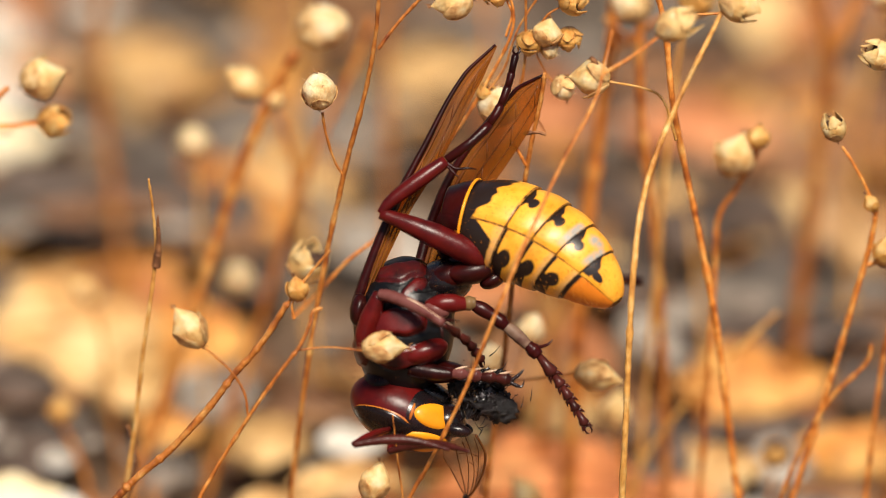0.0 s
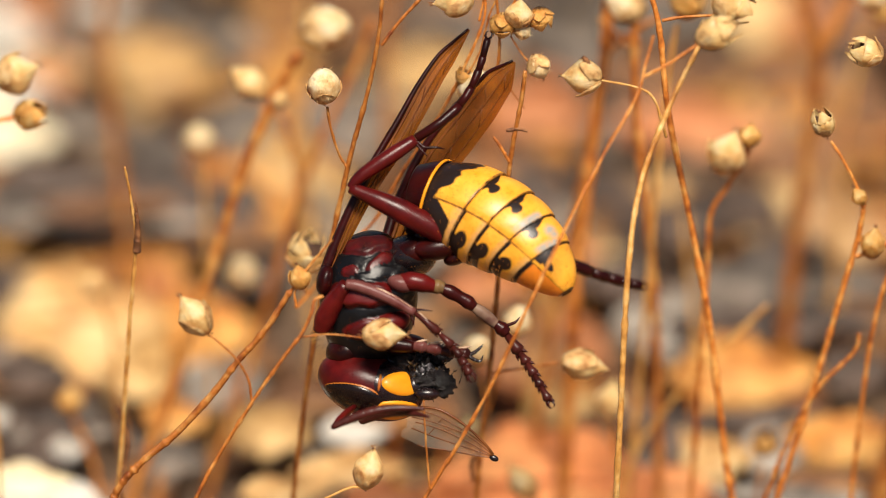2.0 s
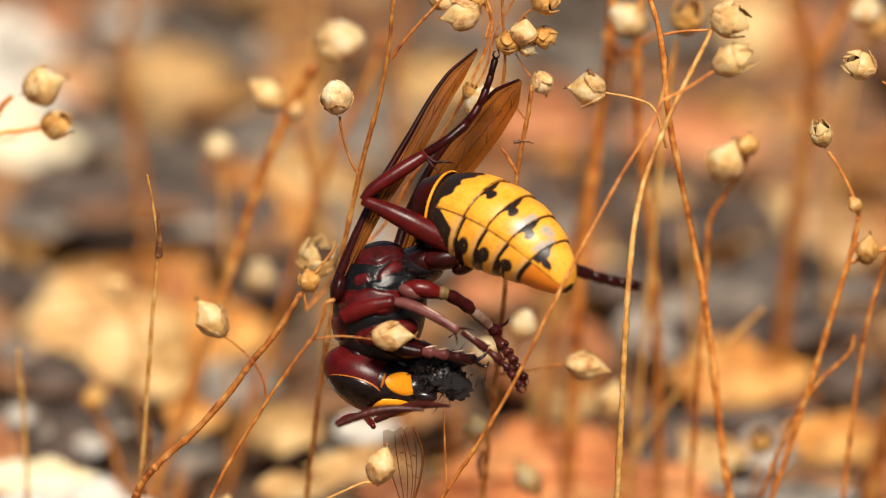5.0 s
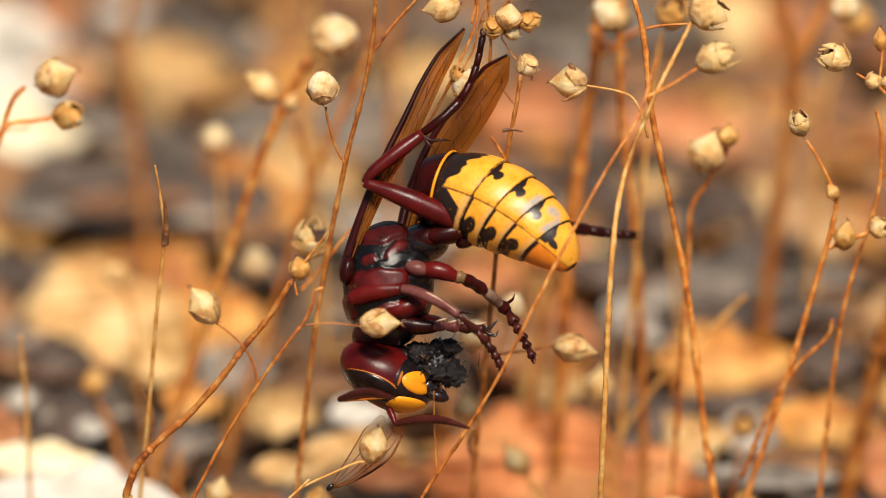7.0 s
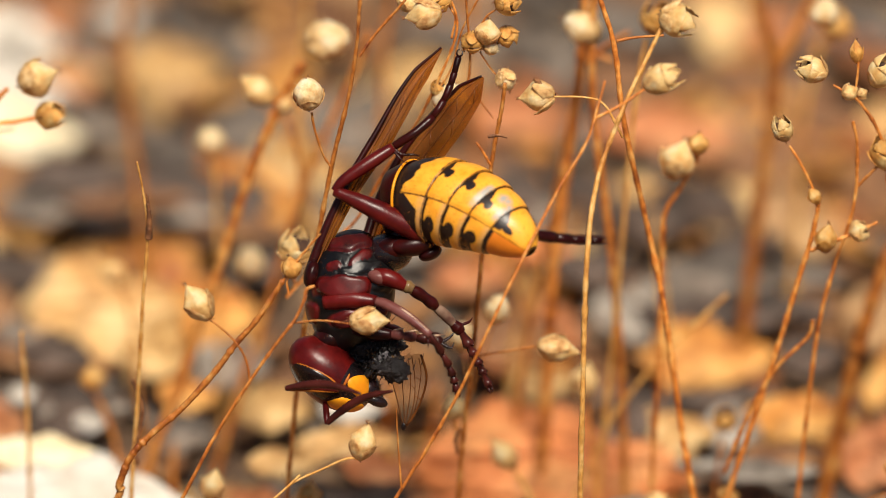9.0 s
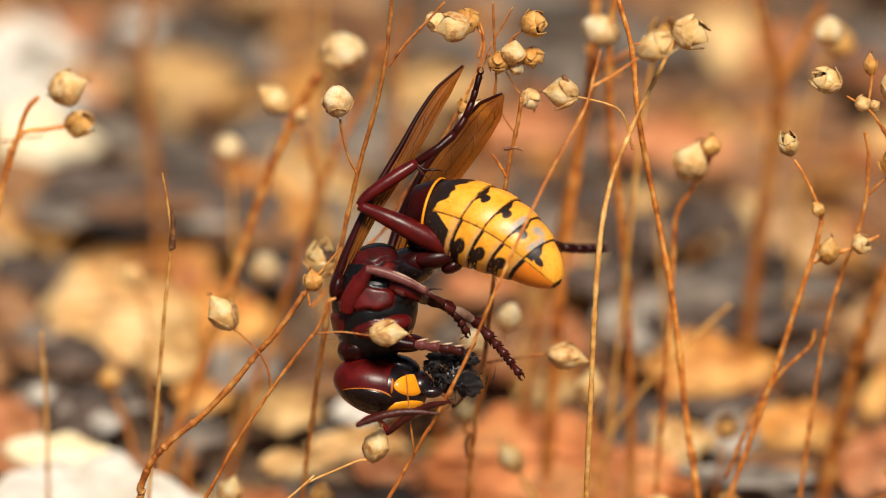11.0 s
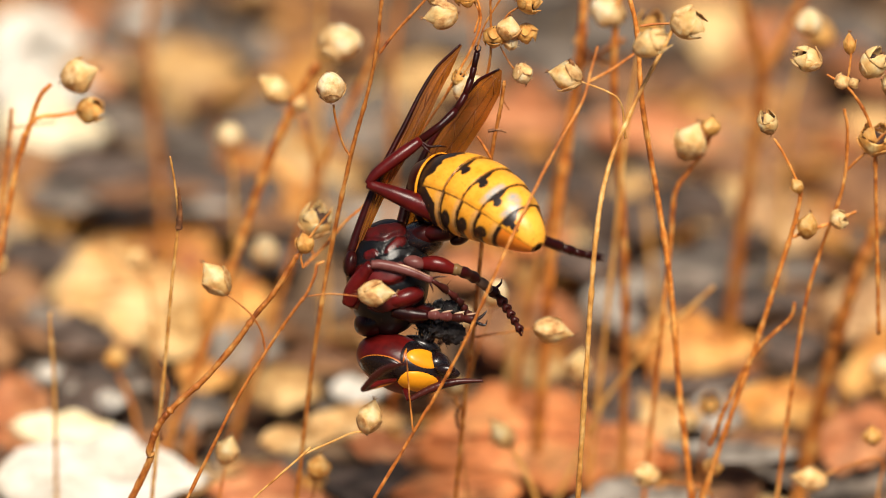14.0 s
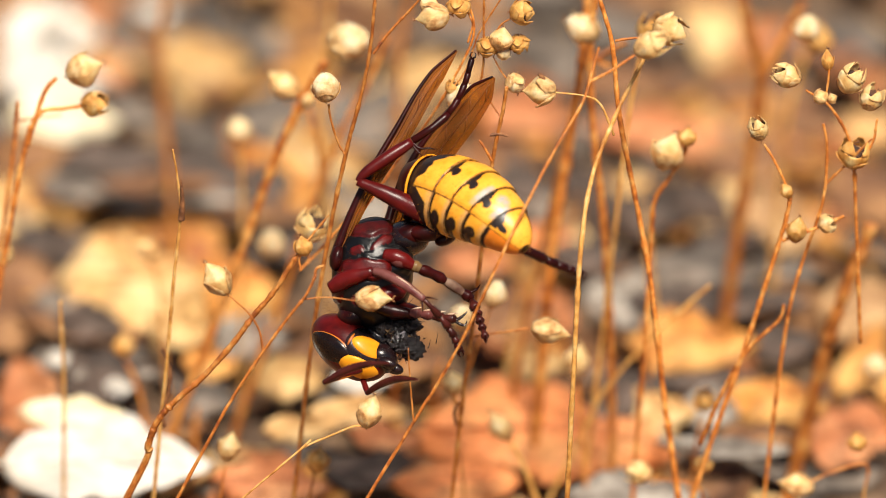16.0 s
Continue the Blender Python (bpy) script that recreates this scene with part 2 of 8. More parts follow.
def blob_into(bm, centre, radii, turn=0.0, rough=0.0, freq=1.0, seed=0, u=24, v=14):
    """An egg-like lump, turned in the x-z plane by degrees, with an uneven skin."""
    made = bmesh.ops.create_uvsphere(bm, u_segments=u, v_segments=v, radius=1.0)["verts"]
    rot = Matrix.Rotation(-radians(turn), 3, "Y")
    for w in made:
        k = 1 + rough * noise.noise(w.co * freq + Vector((seed, seed * 1.7, 0)))
        w.co = Vector(centre) + rot @ Vector((w.co.x * radii[0] * k, w.co.y * radii[1] * k, w.co.z * radii[2] * k))
    return made


# ---- ground: soil sheet to the horizon ----
def build_ground():
    bm = bmesh.new()
    near = [i * 3.0 for i in range(0, 41)]
    far = [120 * 1.35 ** k for k in range(1, 34)]
    half = near + far
    axis = [-a for a in reversed(half[1:])] + half
    grid = []
    for y in axis:
        row = []
        for x in axis:
            yy = y + 60
            z = 0.0
            d = max(abs(x), abs(y))
            if d < 3000:
                z = 1.3 * noise.noise(Vector((x * 0.06, yy * 0.06, 0))) + 0.6 * noise.noise(Vector((x * 0.25, yy * 0.25, 4))) - 0.9
            row.append(bm.verts.new((x * MM, yy * MM, z * MM)))
        grid.append(row)
    for r0, r1 in zip(grid, grid[1:]):
        for k in range(len(r0) - 1):
            bm.faces.new((r0[k], r0[k + 1], r1[k + 1], r1[k]))
    tagged(link("ground", bm, SOIL), "dark brown bare soil under dry leaf litter", "ground", kind="structure")


def leaf_mesh(bm, length, width, curl, cup, seed, ragged=0.08, thick=0.18, m=Matrix(), sides=14, torn=0.0):
    """A dry leaf lying along x: uneven oval, folded at the midrib, curled and wavy, with two skins. torn: how far its rim is broken away."""
    rnd = random.Random(seed)
    top, bot = [], []
    nu, nv = sides, 10 if torn else 6
    for i in range(nu + 1):
        u = i / nu
        w = width * 0.5 * (math.sin(math.pi * u ** 0.85) ** 0.75) * (1 + ragged * rnd.uniform(-1, 1)) + 0.02 * width
        sides_w = (w, w) if not torn else [w * (1 + torn * (1.5 * noise.noise(Vector((u * 2.2, seed * 1.3, k))) + 0.8 * noise.noise(Vector((u * 6.0, seed * 2.1, k))))) for k in (0, 5)]
        rt, rb = [], []
        for j in range(nv + 1):
            v = j / nv * 2 - 1
            x, y = (u - 0.5) * length, v * sides_w[v > 0]
            z = cup * width * (v * v) + curl * length * ((u - 0.5) ** 2) * 1.6 + (0.05 + 0.16 * torn) * width * noise.noise(Vector((u * 4, v * 2.5, seed)))
            if torn:
                x *= 1 + 0.5 * torn * noise.noise(Vector((v * 1.5, seed, u * 2)))
                z += 0.10 * torn * width * noise.noise(Vector((u * 9, v * 6, seed + 3)))
            z -= 0.04 * width * math.exp(-(v * 6) ** 2)
            for row, dz in ((rt, thick), (rb, 0)):
                row.append(bm.verts.new(m @ (Vector((x, y, z + dz)) * MM)))
        top.append(rt)
        bot.append(rb)
    for i in range(nu):
        for j in range(nv):
            bm.faces.new((top[i][j], top[i + 1][j], top[i + 1][j + 1], top[i][j + 1]))
            bm.faces.new((bot[i][j], bot[i][j + 1], bot[i + 1][j + 1], bot[i + 1][j]))
    for i in range(nu):
        for j in (0, nv):
            bm.faces.new((top[i][j], top[i + 1][j], bot[i + 1][j], bot[i][j]))
    for j in range(nv):
        for i in (0, nu):
            bm.faces.new((top[i][j], top[i][j + 1], bot[i][j + 1], bot[i][j]))


def leaf_skin(name, dark, mid, light, glow=0.15, blotch=0.8, speck=0.5):
    """Dry leaf or bark: patches a few millimetres wide, long dark streaks, fine grain."""
    m, nt, bsdf, outp = nodes_of(name)
    n1 = noise_node(nt, 210, 4.0, 0.62)
    n2 = noise_node(nt, 620, 4.0, 0.65, (0.5, 1.6, 1))
    n3 = noise_node(nt, 2400, 4.0, 0.7, (1, 2, 1))
    base = ramp_node(nt, n1.outputs["Fac"], [(0.36, dark), (0.47, mid), (0.62, light)])
    streak = ramp_node(nt, n2.outputs["Fac"], [(0.34, (0.30, 0.22, 0.17)), (0.50, (1, 1, 1))])
    grain = ramp_node(nt, n3.outputs["Fac"], [(0.30, (0.62, 0.55, 0.48)), (0.55, (1, 1, 1))])
    col = mixed(nt, blotch, base.outputs["Color"], streak.outputs["Color"], "MULTIPLY")
    col = mixed(nt, speck, col, grain.outputs["Color"], "MULTIPLY")
    info = nt.nodes.new("ShaderNodeObjectInfo")
    mr = nt.nodes.new("ShaderNodeMapRange")
    mr.inputs["To Min"].default_value, mr.inputs["To Max"].default_value = 0.88, 1.08
    hsv = nt.nodes.new("ShaderNodeHueSaturation")
    nt.links.new(info.outputs["Random"], mr.inputs["Value"])
    nt.links.new(mr.outputs["Result"], hsv.inputs["Value"])
    nt.links.new(col, hsv.inputs["Color"])
    nt.links.new(hsv.outputs["Color"], bsdf.inputs["Base Color"])
    bsdf.inputs["Roughness"].default_value = 0.62
    bumped(nt, bsdf, n2.outputs["Fac"], 0.0006)
    tl = nt.nodes.new("ShaderNodeBsdfTranslucent")
    nt.links.new(hsv.outputs["Color"], tl.inputs["Color"])
    mx = nt.nodes.new("ShaderNodeMixShader")
    mx.inputs["Fac"].default_value = glow
    nt.links.new(bsdf.outputs["BSDF"], mx.inputs[1])
    nt.links.new(tl.outputs["BSDF"], mx.inputs[2])
    nt.links.new(mx.outputs["Shader"], outp.inputs["Surface"])
    return m


LEAF_ORANGE = leaf_skin("leaf_orange", (0.46, 0.15, 0.05), (0.62, 0.22, 0.08), (0.72, 0.33, 0.14))
LEAF_GOLD = leaf_skin("leaf_gold", (0.46, 0.15, 0.025), (0.76, 0.32, 0.06), (0.88, 0.50, 0.15))
LEAF_CREAM = leaf_skin("leaf_cream", (0.50, 0.23, 0.06), (0.86, 0.51, 0.19), (0.94, 0.68, 0.33))
LEAF_PALE = leaf_skin("leaf_pale", (0.74, 0.55, 0.28), (0.92, 0.79, 0.52), (0.95, 0.87, 0.66), blotch=0.15, speck=0.2)
LEAF_WHITE = leaf_skin("leaf_bleached", (0.66, 0.59, 0.48), (0.80, 0.74, 0.64), (0.88, 0.84, 0.76), blotch=0.3, speck=0.3)
LEAF_SAND = leaf_skin("leaf_sand", (0.36, 0.18, 0.05), (0.62, 0.37, 0.13), (0.80, 0.54, 0.24))
LEAF_ASH = leaf_skin("leaf_ash", (0.15, 0.12, 0.095), (0.36, 0.31, 0.255), (0.56, 0.50, 0.43))
LEAF_TAN = leaf_skin("leaf_tan", (0.26, 0.13, 0.05), (0.47, 0.26, 0.11), (0.66, 0.42, 0.20))
LEAF_SALMON = leaf_skin("leaf_salmon", (0.60, 0.18, 0.045), (0.85, 0.29, 0.09), (0.90, 0.40, 0.14))
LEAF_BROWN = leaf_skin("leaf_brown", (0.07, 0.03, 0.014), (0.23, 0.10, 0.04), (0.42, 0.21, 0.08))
# near-black: dark leaves, and sheets whose colour stands for shade in gaps
LEAF_DARK_AND_SHADE = leaf_skin("leaf_dark_and_shade", (0.02, 0.014, 0.010), (0.07, 0.045, 0.032), (0.15, 0.10, 0.075), 0.05)
LEAF_GREY = leaf_skin("leaf_grey", (0.06, 0.048, 0.04), (0.18, 0.145, 0.115), (0.36, 0.29, 0.23))


def dry_leaf(label, material, x, y, z, length, width, turn, pitch, curl, cup, seed):
    bm = bmesh.new()
    leaf_mesh(bm, length, width, curl, cup, seed, m=Matrix(), sides=30, torn=0.14 if width > 10 and length > 15 else 0.42, thick=0.3)
    ob = tagged(link("dry_leaf", bm, material), label, "leaf", "fallen leaves")
    ob.matrix_basis = pose(x * MM, y * MM, z * MM, pitch, 0, turn)
    rib = bmesh.new()
    pts = [Vector(((u - 0.55) * length, 0, curl * length * ((u - 0.55) ** 2) * 1.6 + 0.02 * width)) * MM for u in np.linspace(0, 1, 9)]
    tube_into(rib, pts, [width * 0.022 * MM * (1.2 - u) for u in np.linspace(0, 1, 9)], 6)
    part("midrib", rib, material, ob)
    return ob


def litter():
    """Small leaf scraps, bark and grit that cover the soil between the large leaves."""
    rnd = random.Random(11)
    for name, material, label, share in (("leaf_litter", LEAF_BROWN, "crumbled dark brown leaf scraps on the soil", 420),
                                         ("leaf_litter", LEAF_GOLD, "crumbled tan and orange leaf scraps on the soil", 200),
                                         ("leaf_litter", LEAF_CREAM, "pale bleached leaf scraps on the soil", 110),
                                         ("leaf_litter", LEAF_GREY, "weathered grey leaf scraps on the soil", 260),
                                         ("leaf_litter", LEAF_ORANGE, "rust-orange leaf scraps on the soil", 130)):
        bm = bmesh.new()
        for i in range(share):
            x, y = rnd.gauss(0, 62), rnd.gauss(75, 75)
            l = rnd.uniform(4, 13)
            m = pose(x * MM, y * MM, rnd.uniform(0.2, 1.6) * MM, rnd.uniform(-28, 28), rnd.uniform(-22, 22), rnd.uniform(0, 360))
            leaf_mesh(bm, l, l * rnd.uniform(0.35, 0.8), rnd.uniform(-0.25, 0.3), rnd.uniform(-0.15, 0.25), rnd.randrange(9999), 0.16, 0.15, m, 8)
        tagged(link(name, bm, material), label, "leaf litter", kind="stuff")
    bm = bmesh.new()
    for i in range(500):
        x, y = rnd.gauss(0, 70), rnd.gauss(75, 80)
        r = rnd.uniform(0.3, 1.4)
        blob_into(bm, (x * MM, y * MM, 0.2 * r * MM), (r * MM, r * MM * rnd.uniform(0.6, 1), r * 0.6 * MM), rnd.uniform(0, 90), 0.4, 1.5, i, 8, 6)
    tagged(link("grit", bm, LEAF_GREY), "small grey stones and grit on the soil", "gravel", kind="stuff")


build_ground()
dry_leaf("pale cream papery leaf standing on edge", LEAF_WHITE, -33.6, 100.5, 4, 8.5, 7.0, 20, 48, -0.15, -0.15, 1)
dry_leaf("pale cream papery leaf standing on edge", LEAF_WHITE, -33.1, 92.0, 4, 9.5, 4.9, -8, 46, -0.15, -0.15, 2)
dry_leaf("bleached cream leaf with a rounded edge", LEAF_PALE, -31.6, 84.0, 4, 8.9, 5.0, -6, 40, -0.15, -0.15, 3)
dry_leaf("rounded yellow-tan dry leaf", LEAF_SAND, -20.7, 98.5, 3, 7.9, 6.6, 6, 46, -0.28, -0.25, 4)
dry_leaf("narrow bleached leaf strip", LEAF_ASH, -25.5, 83.9, 4, 5.3, 2.1, -26, 30, 0.1, 0.15, 5)
dry_leaf("dark red-brown leaf in the shade", LEAF_DARK_AND_SHADE, -26.1, 71.9, 6, 10.7, 3.1, 12, 26, -0.1, -0.1, 6)
# raised dark sheet that paints the brown shadow at the left rear
dry_leaf("dark leaf sheet painted as brown shadow", LEAF_DARK_AND_SHADE, -19.5, 69.5, 6, 9.9, 4.3, 6, 26, -0.15, -0.1, 7)
dry_leaf("rust-brown leaf scrap on soil", LEAF_ORANGE, -29, 97.2, 3, 4.6, 4.8, 10, 30, -0.1, -0.1, 8)
dry_leaf("weathered grey leaf scrap on soil", LEAF_GREY, -26.7, 105.9, 2, 5.1, 5.7, 60, 30, -0.1, -0.1, 9)
dry_leaf("weathered grey leaf scrap on soil", LEAF_GREY, -13.9, 89.7, 2, 7.4, 5.7, 20, 28, -0.1, -0.1, 10)
dry_leaf("weathered grey leaf scrap on soil", LEAF_GREY, -16, 105.9, 2, 4.6, 6.2, 70, 30, -0.1, -0.1, 11)
dry_leaf("rust-brown leaf at the rear", LEAF_ORANGE, -30.6, 110.2, 2, 6.4, 3.3, 4, 26, -0.1, -0.1, 12)
dry_leaf("pale leaf tip at the rear", LEAF_WHITE, -25.4, 109.1, 3, 3.8, 1.5, 0, 30, -0.1, -0.1, 13)
dry_leaf("pale greyish strip of dry leaf", LEAF_ASH, -21.9, 66.2, 5, 13.0, 1.7, -3, 26, 0.05, 0.1, 14)
dry_leaf("weathered grey-brown leaf strip", LEAF_GREY, -29.6, 69.8, 4, 6.7, 2.6, 4, 20, 0.05, 0.1, 15)
dry_leaf("red-brown leaf strip on soil", LEAF_BROWN, -15.3, 67, 4, 9.5, 2.4, -8, 22, -0.1, -0.1, 16)
dry_leaf("large cream-tan dry leaf with a rounded rim", LEAF_CREAM, -24.1, 51.5, 5, 10.9, 10.5, 8, 34, -0.18, -0.15, 17)
dry_leaf("beige flank of a broken leaf", LEAF_SAND, -20, 41.3, 6, 5.6, 5.0, -30, 30, -0.1, -0.1, 18)
dry_leaf("tan-orange dry leaf under the stems", LEAF_GOLD, -15.9, 54.6, 3, 6.2, 7.7, 30, 24, -0.15, -0.1, 19)
dry_leaf("grey-beige leaf scrap under the stems", LEAF_ASH, -14.6, 44.2, 4, 5.7, 4.7, -20, 22, -0.1, -0.1, 20)
# near-black sheets here and below put shade into the gaps between leaves
dry_leaf("dark leaf sheet painted as shade in a hollow", LEAF_DARK_AND_SHADE, -30.8, 61.9, 3, 4.3, 8.3, 80, 20, -0.1, -0.1, 21)
dry_leaf("dark leaf sheet painted as shade in a hollow", LEAF_DARK_AND_SHADE, -27.3, 47.5, 3, 5.7, 4.1, -20, 16, -0.1, -0.1, 22)
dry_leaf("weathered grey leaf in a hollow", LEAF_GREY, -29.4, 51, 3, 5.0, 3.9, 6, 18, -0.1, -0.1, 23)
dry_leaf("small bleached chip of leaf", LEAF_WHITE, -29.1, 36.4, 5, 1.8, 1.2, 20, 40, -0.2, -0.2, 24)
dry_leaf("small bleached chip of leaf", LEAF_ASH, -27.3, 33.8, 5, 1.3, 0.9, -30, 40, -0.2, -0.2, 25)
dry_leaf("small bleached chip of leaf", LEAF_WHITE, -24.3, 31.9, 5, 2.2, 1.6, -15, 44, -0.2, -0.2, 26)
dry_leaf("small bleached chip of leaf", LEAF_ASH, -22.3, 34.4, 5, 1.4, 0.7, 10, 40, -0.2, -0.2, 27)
dry_leaf("dark leaf sheet painted as shade in a hollow", LEAF_DARK_AND_SHADE, -25.8, 38.9, 3, 8.2, 5.4, 8, 14, -0.1, -0.1, 28)
dry_leaf("bleached pale leaf scrap on soil", LEAF_PALE, -27.2, 25.4, 6, 8.4, 2.5, -4, 30, -0.1, -0.1, 28)
dry_leaf("bleached white papery leaf", LEAF_WHITE, -24.4, 19.2, 5, 15.5, 7.0, 3, 26, -0.06, -0.05, 30)
dry_leaf("dark brown leaf scrap in the litter", LEAF_BROWN, -20, 27.4, 4, 5.5, 3.2, 12, 18, -0.1, -0.1, 31)
dry_leaf("grey leaf scrap in the litter", LEAF_GREY, -17.7, 32.7, 4, 4.8, 4.2, -20, 20, -0.1, -0.1, 32)
dry_leaf("tan-orange leaf scrap on soil", LEAF_GOLD, -17.5, 38.6, 4, 4.1, 3.5, 10, 24, -0.1, -0.1, 33)
dry_leaf("bleached pale leaf scrap", LEAF_WHITE, -5.8, 34.5, 5, 4.5, 2.0, 6, 34, -0.1, -0.1, 34)
dry_leaf("beige dry leaf under the stems", LEAF_SAND, -11.5, 36.9, 4, 5.6, 4.0, -8, 24, -0.1, -0.1, 35)
dry_leaf("tan dry leaf beside the fallen leaf", LEAF_CREAM, -6.1, 28.9, 5, 7.3, 3.0, 4, 26, -0.1, -0.1, 36)
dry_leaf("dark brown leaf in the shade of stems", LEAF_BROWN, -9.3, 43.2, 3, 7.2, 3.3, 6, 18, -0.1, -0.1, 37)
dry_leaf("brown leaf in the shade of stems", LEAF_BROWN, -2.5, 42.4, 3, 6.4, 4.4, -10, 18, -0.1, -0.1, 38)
dry_leaf("rust-orange leaf scrap near the stems", LEAF_ORANGE, -3.9, 25, 5, 5.5, 2.9, -10, 24, -0.1, -0.1, 39)
dry_leaf("pale leaf scrap near the stems", LEAF_CREAM, -10.5, 25.8, 5, 5.1, 2.5, 10, 26, -0.1, -0.1, 40)
dry_leaf("large smooth rust-orange fallen leaf", LEAF_SALMON, 7.8, 27.1, 5, 18.7, 9.2, -3, 24, -0.14, -0.14, 41)
dry_leaf("pinkish brown dry leaf scrap", LEAF_SALMON, 1.6, 20.2, 4, 9.4, 4.6, 8, 20, -0.1, -0.1, 42)
dry_leaf("dark leaf sheet painted as shade in a hollow", LEAF_DARK_AND_SHADE, -4.2, 21.4, 4, 8.0, 3.9, 8, 16, -0.1, -0.1, 43)
dry_leaf("rust-pink leaf scrap behind the hornet", LEAF_ORANGE, 2.8, 58.9, 4, 5.8, 3.5, -6, 26, -0.1, -0.1, 44)
dry_leaf("rust-pink leaf scrap behind the hornet", LEAF_SALMON, 7.9, 63.5, 4, 4.7, 3.0, 8, 26, -0.1, -0.1, 45)
dry_leaf("grey-beige leaf behind the hornet", LEAF_ASH, -3.5, 69.4, 3, 9.1, 5.8, -8, 24, -0.1, -0.1, 46)
dry_leaf("grey leaf behind the hornet", LEAF_GREY, 7.3, 74.2, 3, 6.0, 6.2, 40, 26, -0.1, -0.1, 47)
dry_leaf("red-brown leaf behind the hornet", LEAF_BROWN, 3.7, 80.5, 3, 7.7, 4.7, -6, 26, -0.1, -0.1, 48)
dry_leaf("grey-olive leaf behind the stems", LEAF_GREY, -6.1, 91.3, 2, 9.5, 6.4, 10, 26, -0.1, -0.1, 49)
dry_leaf("rust-orange leaf behind the stems", LEAF_ORANGE, 6.3, 89.5, 3, 8.6, 3.6, -4, 28, -0.1, -0.1, 50)
dry_leaf("tan leaf behind the stems", LEAF_SAND, -0.7, 100.6, 2, 8.4, 3.7, 6, 28, -0.1, -0.1, 51)
dry_leaf("brown leaf at the rear", LEAF_BROWN, -7.9, 105.9, 2, 9.3, 3.7, -6, 28, -0.1, -0.1, 52)
dry_leaf("grey-brown leaf at the rear", LEAF_GREY, 2.2, 108.6, 2, 9.3, 3.2, 4, 28, -0.1, -0.1, 53)
dry_leaf("brown dry leaf among the stems", LEAF_BROWN, 5.5, 51.1, 3, 7.7, 4.7, 6, 22, -0.1, -0.1, 54)
dry_leaf("tan scrap among the stems", LEAF_SAND, 7.6, 41.2, 4, 4.9, 3.0, -6, 24, -0.1, -0.1, 55)
dry_leaf("weathered blue-grey curled leaf", LEAF_ASH, 14.3, 52.6, 4, 6.5, 5.4, -12, 26, -0.15, -0.1, 56)
dry_leaf("oval golden-orange dry leaf", LEAF_GOLD, 19.7, 43.3, 5, 9.9, 5.0, 3, 30, -0.12, -0.12, 57)
dry_leaf("dark purple-brown rotted leaf", LEAF_DARK_AND_SHADE, 14.7, 37.1, 4, 5.2, 4.3, -6, 26, -0.2, -0.2, 58)
# added dark sheet: the golden leaf's shade put into its colour
dry_leaf("dark sheet painted as shade under the golden leaf", LEAF_DARK_AND_SHADE, 20, 41.1, 3, 9.8, 2.8, 3, 12, -0.1, -0.1, 59)
dry_leaf("pale cream leaf half buried", LEAF_CREAM, 17.6, 30.8, 5, 4.8, 4.0, 30, 32, -0.2, -0.15, 60)
dry_leaf("weathered blue-grey leaf scrap", LEAF_ASH, 20.9, 33.6, 4, 4.4, 4.2, -20, 28, -0.1, -0.1, 61)
dry_leaf("tan-orange dry leaf with a pale rim", LEAF_GOLD, 25.7, 34, 5, 7.4, 4.6, -6, 28, -0.1, -0.1, 62)
dry_leaf("weathered grey leaf strip", LEAF_ASH, 21.6, 24.4, 5, 9.5, 1.9, -6, 20, 0.1, 0.1, 63)
dry_leaf("dark brown leaf in the litter", LEAF_BROWN, 24.7, 29.5, 4, 7.0, 2.5, 5, 16, -0.1, -0.1, 64)
# these two dark sheets paint one curved shadow on the litter
dry_leaf("dark leaf sheet painted as a curved shadow", LEAF_DARK_AND_SHADE, 14.7, 68.7, 4, 8.3, 5.8, -24, 24, -0.2, -0.2, 65)
dry_leaf("dark leaf sheet painted as a curved shadow", LEAF_DARK_AND_SHADE, 21.6, 72.5, 4, 4.4, 6.7, 70, 26, -0.25, -0.25, 66)
dry_leaf("weathered beige curled dry leaf", LEAF_GREY, 20.2, 56.8, 5, 9.7, 4.5, -14, 30, -0.2, -0.15, 67)
dry_leaf("dark leaf sheet painted as shade in a hollow", LEAF_DARK_AND_SHADE, 24.4, 54, 4, 9.2, 4.1, -6, 16, -0.1, -0.1, 68)
dry_leaf("pinkish beige dry leaf lying flat", LEAF_TAN, 26.9, 67.8, 4, 7.5, 5.6, -4, 26, -0.1, -0.1, 69)
dry_leaf("weathered beige leaf edge on soil", LEAF_GREY, 27.2, 56.8, 5, 5.8, 2.3, -12, 24, -0.1, -0.1, 70)
dry_leaf("dark purple-brown rotted leaf", LEAF_DARK_AND_SHADE, 27, 45.6, 4, 4.9, 4.3, 6, 20, -0.1, -0.1, 71)
dry_leaf("rust-brown dry leaf behind the stems", LEAF_ORANGE, 17.7, 87.5, 3, 11.9, 4.7, -3, 26, -0.1, -0.1, 72)
dry_leaf("muted brown dry leaf lying flat", LEAF_BROWN, 26, 82.1, 3, 10.5, 4.8, 2, 24, -0.1, -0.1, 73)
dry_leaf("dull brown dry leaf behind the stems", LEAF_BROWN, 15.6, 99.6, 2, 9.2, 4.2, 6, 28, -0.1, -0.1, 74)
dry_leaf("grey-olive leaf at the rear", LEAF_GREY, 15.8, 110.3, 2, 10.2, 3.7, 4, 28, -0.1, -0.1, 75)
dry_leaf("rust-orange leaf at the rear", LEAF_ORANGE, 28.1, 109.2, 2, 7.6, 3.7, -4, 28, -0.1, -0.1, 76)
